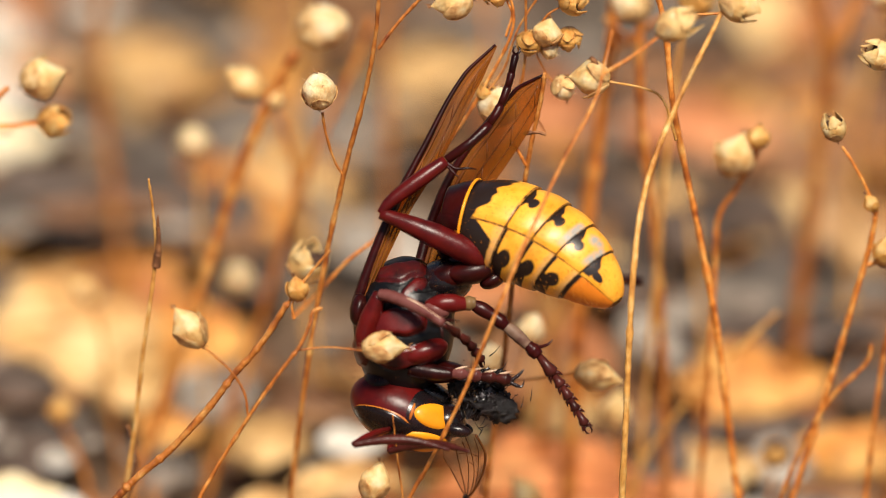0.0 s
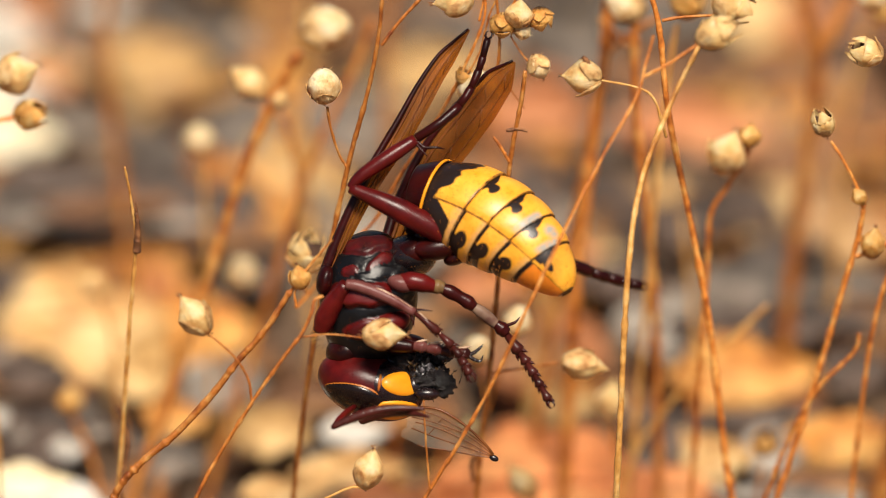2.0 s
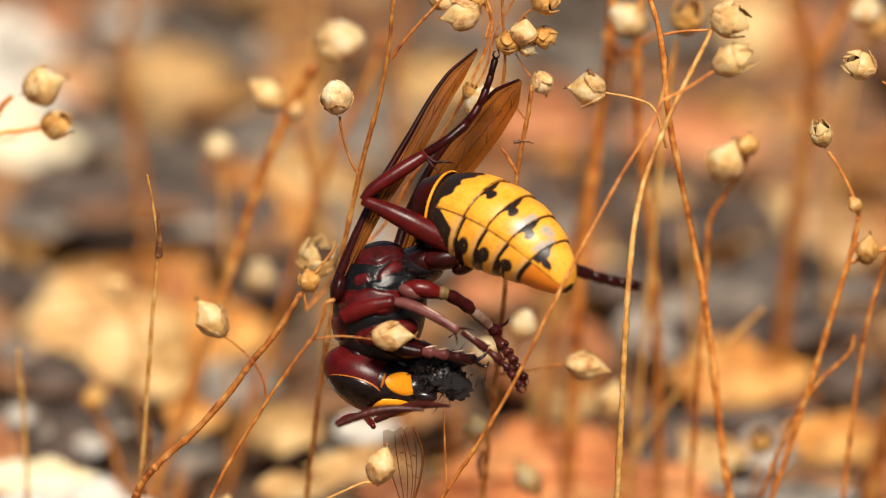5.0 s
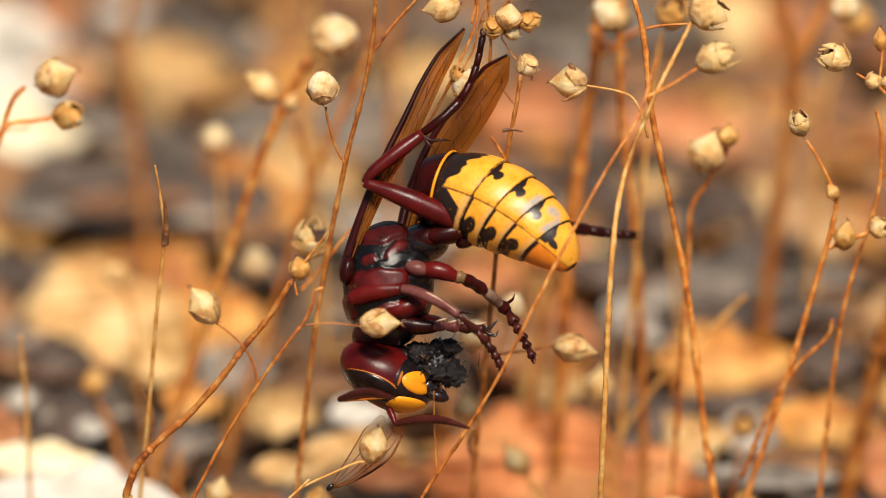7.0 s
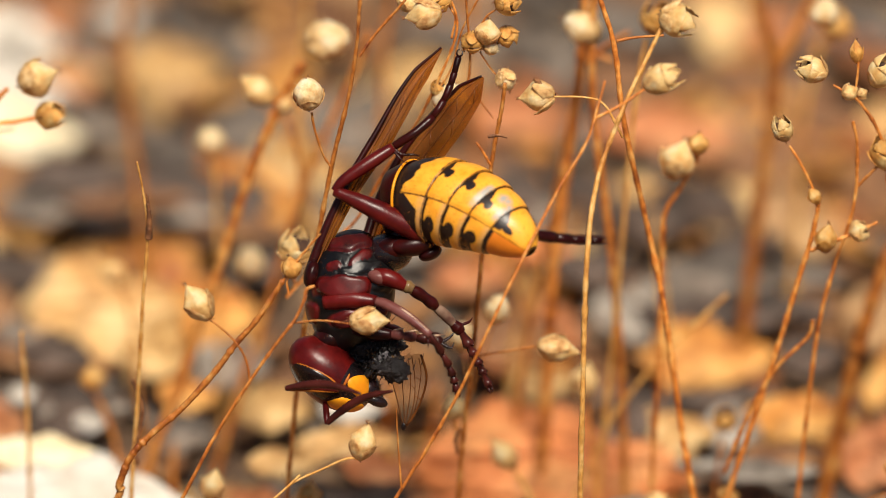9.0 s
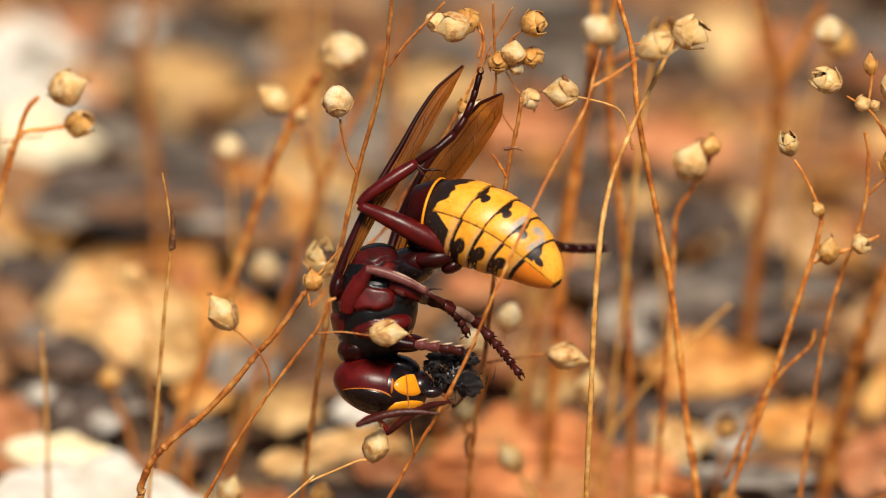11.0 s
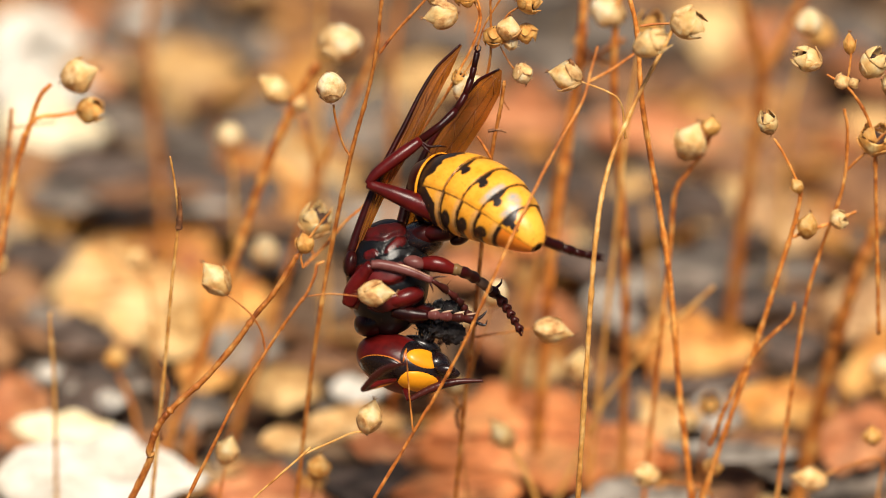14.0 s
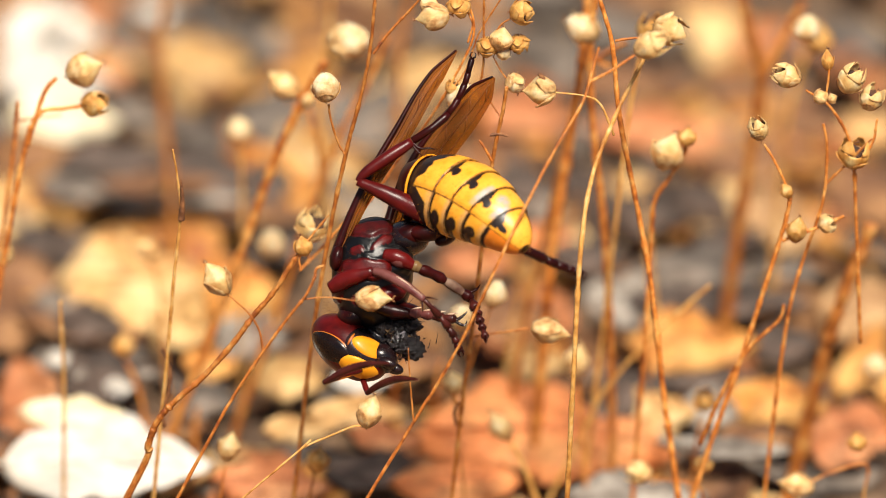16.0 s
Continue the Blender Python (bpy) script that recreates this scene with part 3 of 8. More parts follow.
dry_leaf("muted brown dry leaf at the rear", LEAF_BROWN, 26, 98.6, 2, 9.6, 4.3, -4, 26, -0.1, -0.1, 77)
dry_leaf("dull brown leaf beside the stems", LEAF_BROWN, 30.1, 90.1, 3, 6.6, 3.7, 8, 26, -0.1, -0.1, 78)
dry_leaf("tan weathered leaf at the rear", LEAF_TAN, -37.4, 97.4, 2, 6.2, 6.1, 10, 30, -0.1, -0.1, 79)
dry_leaf("cream leaf edge in the light", LEAF_CREAM, -36.2, 67.5, 3, 7.5, 7.4, -8, 28, -0.1, -0.1, 80)
dry_leaf("brown leaf beyond the pale one", LEAF_BROWN, -34.2, 47.5, 3, 7.2, 6.3, 8, 22, -0.1, -0.1, 81)
dry_leaf("tan-brown leaf lying on soil", LEAF_TAN, 33.7, 54.7, 3, 7.7, 6.6, 6, 24, -0.1, -0.1, 82)
dry_leaf("dark brown leaf lying on soil", LEAF_BROWN, 35, 76.2, 3, 8.0, 6.4, 6, 24, -0.1, -0.1, 83)
dry_leaf("rust-orange leaf lying on soil", LEAF_ORANGE, 31.9, 32.3, 3, 8.1, 5.9, 6, 24, -0.1, -0.1, 84)
dry_leaf("brown leaf at the rear", LEAF_BROWN, -24.1, 119, 2, 11.2, 4.4, 5, 26, -0.1, -0.1, 85)
dry_leaf("tan leaf at the rear", LEAF_TAN, -10.7, 119, 2, 10.4, 4.4, -5, 26, -0.1, -0.1, 86)
dry_leaf("grey leaf at the rear", LEAF_GREY, 3.1, 120.2, 2, 10.4, 4.5, 5, 26, -0.1, -0.1, 87)
dry_leaf("brown leaf at the rear", LEAF_BROWN, 17, 120.2, 2, 11.3, 4.5, -5, 26, -0.1, -0.1, 88)
dry_leaf("rust-brown leaf near the stems", LEAF_ORANGE, -12.1, 19, 4, 8.6, 5.6, -6, 20, -0.1, -0.1, 89)
dry_leaf("pinkish grey leaf near the stems", LEAF_ASH, 15.2, 19, 4, 10.1, 4.6, 5, 20, -0.1, -0.1, 90)
# more near-black sheets that darken the gaps as shade would
dry_leaf("dark leaf sheet painted as shade in a hollow", LEAF_DARK_AND_SHADE, 11.4, 60.7, 4, 6.6, 3.7, -10, 22, -0.1, -0.1, 101)
dry_leaf("dark leaf sheet painted as shade in a hollow", LEAF_DARK_AND_SHADE, 22.8, 62.8, 5, 5.9, 3.2, -10, 22, -0.1, -0.1, 102)
dry_leaf("dark leaf sheet painted as shade in a hollow", LEAF_DARK_AND_SHADE, 18.1, 50.9, 5, 6.5, 2.7, -6, 20, -0.1, -0.1, 103)
dry_leaf("dark leaf sheet painted as shade in a hollow", LEAF_DARK_AND_SHADE, 6.3, 73.9, 4, 5.2, 4.2, 10, 24, -0.1, -0.1, 104)
dry_leaf("dark leaf sheet painted as shade in a hollow", LEAF_DARK_AND_SHADE, 11.3, 74.9, 4, 4.8, 4.8, 60, 24, -0.1, -0.1, 105)
dry_leaf("dark leaf sheet painted as shade in a hollow", LEAF_DARK_AND_SHADE, -12.8, 60.7, 4, 5.1, 3.3, 10, 20, -0.1, -0.1, 106)
dry_leaf("dark leaf sheet painted as shade in a hollow", LEAF_DARK_AND_SHADE, -27, 90, 3, 2.9, 5.0, 70, 30, -0.1, -0.1, 107)
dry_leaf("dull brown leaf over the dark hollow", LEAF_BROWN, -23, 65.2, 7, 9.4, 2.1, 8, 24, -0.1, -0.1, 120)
dry_leaf("dark leaf sheet painted as shade in a hollow", LEAF_DARK_AND_SHADE, -14.6, 70.3, 5, 5.2, 3.7, -8, 24, -0.1, -0.1, 121)
dry_leaf("dark leaf sheet painted as shade in a hollow", LEAF_DARK_AND_SHADE, 16.4, 65.3, 6, 6.7, 4.5, -20, 26, -0.2, -0.2, 122)
dry_leaf("dark leaf sheet painted as shade in a hollow", LEAF_DARK_AND_SHADE, 22.2, 48.4, 6, 7.2, 3.2, -4, 20, -0.1, -0.1, 123)
litter()


# ---- dry seed stems ----
def pod_mesh(bm, kind, length, width, seed):
    """A seed pod along +x from its stalk at the origin's rear; closed, split open, or woolly."""
    rnd = random.Random(seed)
    nu, nv = 12, 20
    end = 1.0 if kind != "open" else 0.60
    rings = []
    for i in range(nu + 1):
        u = i / nu * end
        r = width * 0.5 * math.sin(math.pi * min(u * 0.94 + 0.05, 1)) ** 0.62
        if kind == "closed":
            r *= (1 - 0.55 * max(0, u - 0.6) / 0.4)
        ring = []
        for j in range(nv):
            q = math.tau * j / nv
            k = 1 + 0.045 * math.cos(5 * q + 1.2 * u) + 0.12 * noise.noise(Vector((math.cos(q) * 1.6, math.sin(q) * 1.6, u * 3 + seed)))
            if kind == "fluffy":
                k += 0.16 * noise.noise(Vector((math.cos(q) * 2.6, math.sin(q) * 2.6, u * 5 + seed))) + 0.06 * abs(math.sin(2.5 * q + seed)) - 0.05
                k += 0.10 * rnd.uniform(-1, 1) * max(0, u - 0.55)
            jag = 0.07 * rnd.uniform(-1, 1) if (kind == "open" and i == nu) else 0
            ring.append(bm.verts.new(Vector(((u + jag - 0.5) * length, math.cos(q) * r * k, math.sin(q) * r * k)) * MM))
        rings.append(ring)
    for a, b in zip(rings, rings[1:]):
        for j in range(nv):
            bm.faces.new((a[j], a[(j + 1) % nv], b[(j + 1) % nv], b[j]))
    c = bm.verts.new(Vector((-0.5 * length, 0, 0)) * MM)
    for j in range(nv):
        bm.faces.new((rings[0][(j + 1) % nv], rings[0][j], c))
    # inner wall and floor get the dark skin, as painted shade
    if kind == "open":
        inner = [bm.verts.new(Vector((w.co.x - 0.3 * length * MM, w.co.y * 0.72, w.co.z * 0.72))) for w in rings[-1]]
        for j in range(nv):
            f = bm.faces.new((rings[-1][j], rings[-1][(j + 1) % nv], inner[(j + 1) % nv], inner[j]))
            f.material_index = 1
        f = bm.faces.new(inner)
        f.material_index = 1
    else:
        tip = bm.verts.new(Vector(((0.5 + (0.08 if kind == "closed" else 0)) * length, 0, 0)) * MM)
        for j in range(nv):
            bm.faces.new((rings[-1][j], rings[-1][(j + 1) % nv], tip))


def flap_mesh(bm, rows):
    """A papery flap with two skins from rows of points."""
    skins = [[[bm.verts.new(Vector((p.x, p.y * k, p.z * k)) * MM) for p in row] for row in rows] for k in (1.0, 0.95)]
    nj = len(rows[0]) - 1
    for s in skins:
        for a, b in zip(s, s[1:]):
            for j in range(nj):
                bm.faces.new((a[j], a[j + 1], b[j + 1], b[j]))
    a, b = skins
    for i in range(len(rows) - 1):
        for j in (0, nj):
            bm.faces.new((a[i][j], a[i + 1][j], b[i + 1][j], b[i][j]))
    for j in range(nj):
        for i in (0, len(rows) - 1):
            bm.faces.new((a[i][j], a[i][j + 1], b[i][j + 1], b[i][j]))


def valve_mesh(bm, length, width, seed):
    """One stiff flap of a split pod, from its rim forward, drawn in towards the tip."""
    rnd = random.Random(seed)
    rows = []
    close = rnd.uniform(0.18, 0.5)
    for i in range(8):
        u = i / 7
        half = radians(40 * (1 - 0.75 * u ** 1.6))
        r = width * 0.5 * (1.0 - close * u ** 1.5)
        row = []
        for j in range(7):
            v = j / 6 * 2 - 1
            q = v * half * rnd.uniform(0.9, 1.1)
            rr = r * (1 + 0.05 * noise.noise(Vector((u * 5, v * 3, seed))))
            row.append(Vector((u * length * 0.36 + (rnd.uniform(-0.05, 0.05) * length if u > 0.8 else 0), math.sin(q) * rr, math.cos(q) * rr)))
        rows.append(row)
    flap_mesh(bm, rows)


def sepal_mesh(bm, length, width, reach, seed):
    """One wrinkled sepal that hugs the pod from its foot."""
    rnd = random.Random(seed)
    rows = []
    for i in range(9):
        u = 0.02 + reach * i / 8
        half = radians(52 * (1 - (i / 8) ** 2.4) + 3)
        r = width * 0.5 * math.sin(math.pi * min(u * 0.94 + 0.05, 1)) ** 0.62 * 1.09
        row = []
        for j in range(7):
            v = j / 6 * 2 - 1
            q = v * half * rnd.uniform(0.88, 1.12)
            rr = r * (1 + 0.10 * noise.noise(Vector((u * 7, v * 4, seed))) + (0.12 * (i / 8) ** 6))
            row.append(Vector(((u - 0.5 + rnd.uniform(-0.015, 0.015)) * length, math.sin(q) * rr, math.cos(q) * rr)))
        rows.append(row)
    flap_mesh(bm, rows)


POD_SEED = [100]


def seed_pod(parent, x, y, z, length, width, turn, kind):
    tan = kind in ("bud", "amber")
    kind = {"bud": "closed", "amber": "open"}.get(kind, kind)
    POD_SEED[0] += 1
    seed = POD_SEED[0]
    rnd = random.Random(seed)
    skin = WOOL if kind == "fluffy" else (HUSK_ORANGE if tan else HUSK)
    bm = bmesh.new()
    pod_mesh(bm, kind, length, width, seed)
    if kind == "fluffy":
        wool = bmesh.new()
        for i in range(26):
            d = Vector((rnd.uniform(-0.6, 1), rnd.uniform(-1, 1), rnd.uniform(-1, 1))).normalized()
            p = Vector((d.x * length * 0.48, d.y * width * 0.46, d.z * width * 0.46))
            q = p + (d + Vector((rnd.uniform(-1, 1), rnd.uniform(-1, 1), rnd.uniform(-1, 1))) * 0.8) * width * 0.13
            tube_into(wool, [p * MM, (p + q) * 0.5 * MM, q * MM], [0.02 * MM, 0.015 * MM, 0.006 * MM], 3)
    pod = part("seed_pod", bm, [skin, HOLLOW_SHADE], parent, "woolly pale seed pod" if kind == "fluffy" else "orange-tan papery seed pod" if tan else ("split-open papery seed pod" if kind == "open" else "closed pointed papery seed pod"))
    pod.matrix_basis = pose(x * MM, y * MM, z * MM, rnd.uniform(0, 360), -turn, 0)
    if kind == "fluffy":
        tagged(part("fibre", wool, WOOL, pod), kind="stuff")
    if kind == "open":
        for k in range(4):
            vb = bmesh.new()
            valve_mesh(vb, length, width, seed * 7 + k)
            flap = part("valve", vb, skin, pod)
            flap.matrix_basis = pose(0.06 * length * MM, 0, 0, k * 90 + rnd.uniform(-14, 14), rnd.uniform(-9, 9), 0)
    reach = {"closed": 0.66, "fluffy": 0.46, "open": 0.36}[kind]
    for k in range(3):
        sb = bmesh.new()
        sepal_mesh(sb, length, width, reach * rnd.uniform(0.8, 1.1), seed * 5 + k)
        leaf = part("sepal", sb, HUSK_ORANGE if tan else SEPAL, pod)
        leaf.matrix_basis = pose(0, 0, 0, k * 120 + rnd.uniform(-20, 20), 0, 0)
    wisps = bmesh.new()
    for k in range(7):          # withered threads at the tip and the foot
        end = 0.52 if k < 4 else -0.48
        p = Vector((end * length * (0.62 if kind == "open" and k < 4 else 1), rnd.uniform(-0.08, 0.08) * width, rnd.uniform(-0.08, 0.08) * width))
        d = Vector((math.copysign(1, end), rnd.uniform(-1.1, 1.1), rnd.uniform(-1.1, 1.1))).normalized() * length * rnd.uniform(0.08, 0.17)
        tube_into(wisps, [p * MM, (p + d * 0.5 + Vector((0, 0, 0.05))) * MM, (p + d) * MM], [0.045 * MM, 0.035 * MM, 0.012 * MM], 4)
    tagged(part("withered_tip", wisps, BARK, pod), kind="stuff")
    return pod


def seed_stem(name, label, base, material, stems, pods):
    """A dry stem rooted at base (mm): the first run is the main stem, the others are side stalks; then its pods. A point may lean back by a third number."""
    thing = tagged(new(name), label, "dry plant", "dry seed stems")
    thing.matrix_basis = pose(base[0] * MM, base[1] * MM, base[2] * MM)
    for i, (points, d0, d1, *skin) in enumerate(stems):
        seed = hash_of(label) + i
        path = spline([(x, sum(back) + 0.35 * noise.noise(Vector((x * 0.3, z * 0.15, seed))), z) for x, z, *back in points], 18)
        path = [(p + Vector((0.028 * noise.noise(Vector((p.z * 1.3, seed, 0))), 0, 0))) * MM for p in path]
        n = len(path)
        radii = [r * 0.70 * MM for r in limb_radii([d0, d0 * 0.6 + d1 * 0.4, d1], n)]
        for k in range(8, n - 3, 19):
            radii[k] *= 1.18
            radii[k + 1] *= 1.26
        knots = random.Random(seed)
        radii = [r * knots.uniform(0.92, 1.10) for r in radii]
        bm = bmesh.new()
        tube_into(bm, path, radii, 8, 0.16, seed)
        part("stem" if i == 0 else "stalk", bm, skin[0] if skin else material, thing, "dark withered curl" if skin else "")
    for x, z, length, width, turn, kind, *back in pods:
        seed_pod(thing, x, sum(back) + 0.2 * math.sin(x * 3 + z), z, length, width, turn, kind)
    return thing


def hash_of(text):
    return sum(ord(ch) * (k + 1) for k, ch in enumerate(text)) % 997


stem_a = seed_stem("dry_seed_stem", "orange-brown wiry dry stem with cream seed pods", (-29.69, -4, -0.8), STEM,
    [([(0, 0), (8.45, 16.36), (9.3, 19.04), (10.05, 21), (11.4, 22.65), (13.35, 24.5), (15.45, 27.05), (16.85, 29.05), (18.5, 31.2), (20, 33.7)], 0.36, 0.25),
     ([(19.9, 33.5), (21.15, 35.3), (22.4, 36.95)], 0.16, 0.09),
     ([(20.39, 32.76), (20.25, 33.56), (20.54, 34.15)], 0.11, 0.07)],
    [(20.55, 34.54, 1.51, 1.25, 100, "bud")])
stem_b = seed_stem("dry_seed_stem", "thin dry stem forking to two cream seed pods", (-25.5, -6, -0.8), STEM,
    [([(0, 0), (9.57, 19.86), (11.53, 23.77), (13.72, 27.57), (15.36, 30.16), (16.62, 31.94), (17.35, 33.52)], 0.18, 0.14),
     ([(13.62, 27.49), (13.42, 28.96), (12.68, 30.35), (11.27, 31.74)], 0.11, 0.09),
     ([(16.44, 31.54), (18.23, 31.7), (20.37, 31.46)], 0.08, 0.08),
     ([(17.24, 33.32), (17.39, 33.91), (17.89, 34.11)], 0.14, 0.14)],
    [(10.4, 33, 2.75, 1.83, 122, "closed"),
     (21.37, 31.62, 2.55, 1.7, 0, "closed")])
straw_a = seed_stem("dry_straw", "pale dry straw with a split papery bud", (-21.05, 3, -0.8), STRAW,
    [([(0, 0), (1.63, 17.34), (2.16, 22.75), (2.63, 28.43), (3.15, 33.65), (2.98, 36.44), (2.65, 38.74)], 0.22, 0.09),
     ([(3.21, 33.25), (3.31, 34.85), (3.23, 36.52)], 0.36, 0.07, BARK),
     ([(1.84, 16.81), (1.72, 18.04), (2.19, 19.68), (2.32, 21.32), (1.73, 23.08)], 0.29, 0.14, BARK)],
    [])
stem_c = seed_stem("dry_seed_stem", "red-brown dry stem with a white seed pod", (-10.98, 4, -0.8), STEM,
    [([(0, 0), (1.42, 14.77), (2.22, 22.67), (3.19, 29.97), (4.54, 37.58), (5.8, 43.11), (6.35, 46.64), (6.62, 50.15), (6.84, 51.7)], 0.25, 0.15),
     ([(4.55, 37.97), (4.05, 38.97), (3.55, 40.75), (3.38, 41.85)], 0.11, 0.11),
     ([(6.53, 45.86), (7.61, 47.42), (9.23, 49.37), (10.13, 50.54)], 0.15, 0.11)],
    [(3.17, 43.19, 2.2, 1.94, 95, "fluffy"),
     (10.66, 48.79, 2.34, 1.87, 190, "closed")])
stem_f = seed_stem("dry_seed_stem", "thin dry stem with a cluster of split seed pods", (-9.46, 8, 26.46), STEM,
    [([(0, 0), (1.23, 1.42), (3.08, 3.86), (4.92, 5.68), (6.76, 8.89), (8.59, 11.69), (10.22, 14.68), (11.67, 18.04), (11.85, 19.81), (11.3, 21.58)], 0.15, 0.12),
     ([(10.04, 14.08), (11.42, 16.06), (12.21, 18.83), (13.83, 21.97)], 0.1, 0.08),
     ([(12.44, 14.87), (12.65, 16.85), (12.57, 19.61), (12.49, 22.36)], 0.13, 0.11),
     ([(12.58, 15.07), (13.31, 13.68), (14.05, 12.49)], 0.09, 0.05),
     ([(11.49, 18.24), (11.77, 19.61), (11.41, 20.6)], 0.11, 0.07),
     ([(0.67, 0.73), (0.49, 1.63), (0.72, 2.44)], 0.11, 0.11),
     ([(14.58, 15.27), (13.85, 16.26), (13.3, 17.25)], 0.07, 0.07),
     ([(13.3, 18.83), (13.83, 19.81), (14.55, 20.4)], 0.11, 0.07)],
    [(0.8, 3.7, 2.7, 2.3, 78, "open"),
     (12.86, 17.96, 1.48, 1.55, -90, "amber"),
     (13.84, 18.75, 1.75, 1.68, 80, "closed"),
     (15.11, 18.24, 1.42, 1.42, -80, "amber"),
     (14.02, 17.64, 1.01, 1.15, 20, "fluffy"),
     (14.94, 15.27, 1.55, 1.35, -70, "fluffy"),
     (11.31, 14, 2.36, 2.22, 80, "fluffy"),
     (10.59, 14.68, 1.35, 1.21, 110, "amber"),
     (10.76, 20.99, 1.62, 1.68, -80, "amber"),
     (15.28, 20.79, 1.82, 1.82, 10, "amber"),
     (8.77, 20.99, 1.35, 1.48, 60, "closed")])
stem_j = seed_stem("dry_seed_stem", "arching orange dry stem crossing before the hornet", (-13.3, -7, -0.8), STEM,
    [([(0, 0), (12.26, 21.18), (13.52, 23.27), (16.02, 28.06), (18.14, 32.81), (20.09, 36.66, 1.0), (22.75, 41.17, 3.11), (24.53, 43.74, 4.31), (25.3, 45.83, 5.28), (25.77, 47.28, 5.96)], 0.18, 0.11),
     ([(25.06, 45.03, 4.91), (26.65, 45.83, 5.28), (28.25, 46.8, 5.73)], 0.14, 0.11),
     ([(12.33, 21.34), (12.19, 23.67), (12.09, 27.18)], 0.11, 0.05)],
    [(29.49, 47.45, 2.74, 1.83, 25, "open", 6.03)])
pod_twig = seed_stem("dry_seed_stem", "split cream seed pod on a thin bent stalk", (13.15, 2, 40.05), STRAW,
    [([(0, 0), (-0.92, 2.36), (-2.01, 3.02), (-4.16, 3.38)], 0.12, 0.08),
     ([(-4.77, 3.92), (-4.99, 4.51), (-5.25, 4.78)], 0.22, 0.18, BARK)],
    [(-5.2, 3.42, 2.3, 2.0, 180, "closed")])
straw_i = seed_stem("dry_straw", "long yellow straw bent at a joint, with a split pod", (9.35, -5, -0.8), STRAW,
    [([(0, 0), (0.77, 19.03), (1.1, 26.68), (1.56, 35.36, 0.94), (2.36, 40.06, 3.13), (4.07, 44.1, 5.01), (5.78, 47.17, 6.44), (7.56, 50.41, 7.95)], 0.28, 0.18),
     ([(7.56, 49.53, 7.54), (7.7, 49.98, 7.75), (7.78, 50.3, 7.9)], 0.36, 0.25, BARK)],
    [(7.8, 49.31, 2.5, 2.2, -20, "open", 7.44)])
stem_h = seed_stem("dry_seed_stem", "dark red-brown dry stem with a side stalk", (19.48, 6, -0.8), STEM,
    [([(0, 0), (-1.88, 13.42), (-2.63, 18.4), (-3.67, 27), (-4.67, 32.66), (-6.22, 40.65), (-6.83, 46.17), (-7.77, 49.69)], 0.33, 0.22),
     ([(-6.65, 46.56), (-5.4, 46.76), (-3.6, 46.87)], 0.15, 0.11)],
    [])
stem_l = seed_stem("dry_seed_stem", "reddish dry stem behind the hornet with small pods", (0.63, 5, -0.8), STEM,
    [([(0, 0), (1.15, 13.93), (1.62, 19.31), (2.23, 25.04), (2.73, 30.71), (3.43, 37.92), (4.1, 41.88), (4.35, 43.85)], 0.25, 0.18),
     ([(2.23, 24.22), (4.36, 24.55), (6.38, 24.95)], 0.11, 0.11),
     ([(1.44, 18.48), (1.07, 19.1), (0.92, 19.72)], 0.11, 0.11),
     ([(3.39, 38.12), (2.85, 39.11), (2.48, 39.7)], 0.15, 0.11),
     ([(3.21, 40.1), (3.93, 40.18), (4.47, 40.02)], 0.18, 0.11, BARK),
     ([(1.29, 18.89), (1, 18.07), (1.14, 17.04)], 0.18, 0.11, BARK)],
    [(7.81, 24.83, 2.81, 1.81, -12, "closed")])
stem_l2 = seed_stem("dry_seed_stem", "thin dry stem with three pale pods behind the hornet", (3.16, 13, -0.8), STEM,
    [([(0, 0), (-0.66, 6.88), (-1.12, 11.12), (-1.2, 13.65), (-1.58, 15.33), (-1.66, 15.96)], 0.15, 0.11),
     ([(-1.2, 13.65), (-0.39, 17.84), (0.61, 21.17), (1.09, 22.83)], 0.11, 0.09),
     ([(-0.39, 17.84), (-0.84, 19.71), (-0.99, 20.96)], 0.11, 0.07)],
    [(-1.62, 16.67, 1.91, 1.57, 100, "closed"),
     (1.35, 23.82, 2.18, 1.63, 70, "fluffy"),
     (-1.07, 21.92, 2.04, 1.77, 80, "fluffy")])
stem_m = seed_stem("dry_seed_stem", "orange seed bud on a bent dry stem", (14.47, 13, -0.8), STEM,
    [([(0, 0), (0.48, 9.43), (1.08, 20.34), (1.43, 27.36), (1.61, 30.84), (2.58, 32.67), (3.55, 34.29), (3.87, 35.31)], 0.26, 0.22)],
    [(3.89, 36.11, 1.5, 1.29, 80, "bud"),
     (2.54, 35.02, 2.86, 2.25, 70, "closed")])
stem_n = seed_stem("dry_seed_stem", "orange dry stem branching to small split pods", (16.11, 6, -0.8), STEM,
    [([(0, 0), (3.49, 13.42), (4.64, 17.57), (6.2, 22.92), (7.56, 28.21), (8.5, 31.85), (8.9, 33.86), (9.01, 35.07)], 0.29, 0.22),
     ([(9.02, 34.87), (8.67, 35.87), (7.72, 37.86), (7.04, 38.98)], 0.15, 0.11),
     ([(8.59, 31.45), (9.67, 31.97), (11.48, 32.66), (12.92, 33.46)], 0.18, 0.15),
     ([(3.2, 15.08), (4.79, 19.63), (6.57, 22.92), (8.54, 25.16), (8.88, 26.39)], 0.22, 0.18)],
    [(6.54, 40.25, 1.88, 1.41, 110, "open"),
     (8.71, 35.47, 1.21, 0.87, 120, "bud"),
     (9.59, 32.46, 2.01, 1.41, 80, "bud"),
     (11.76, 32.9, 1.27, 1.41, 20, "open")])
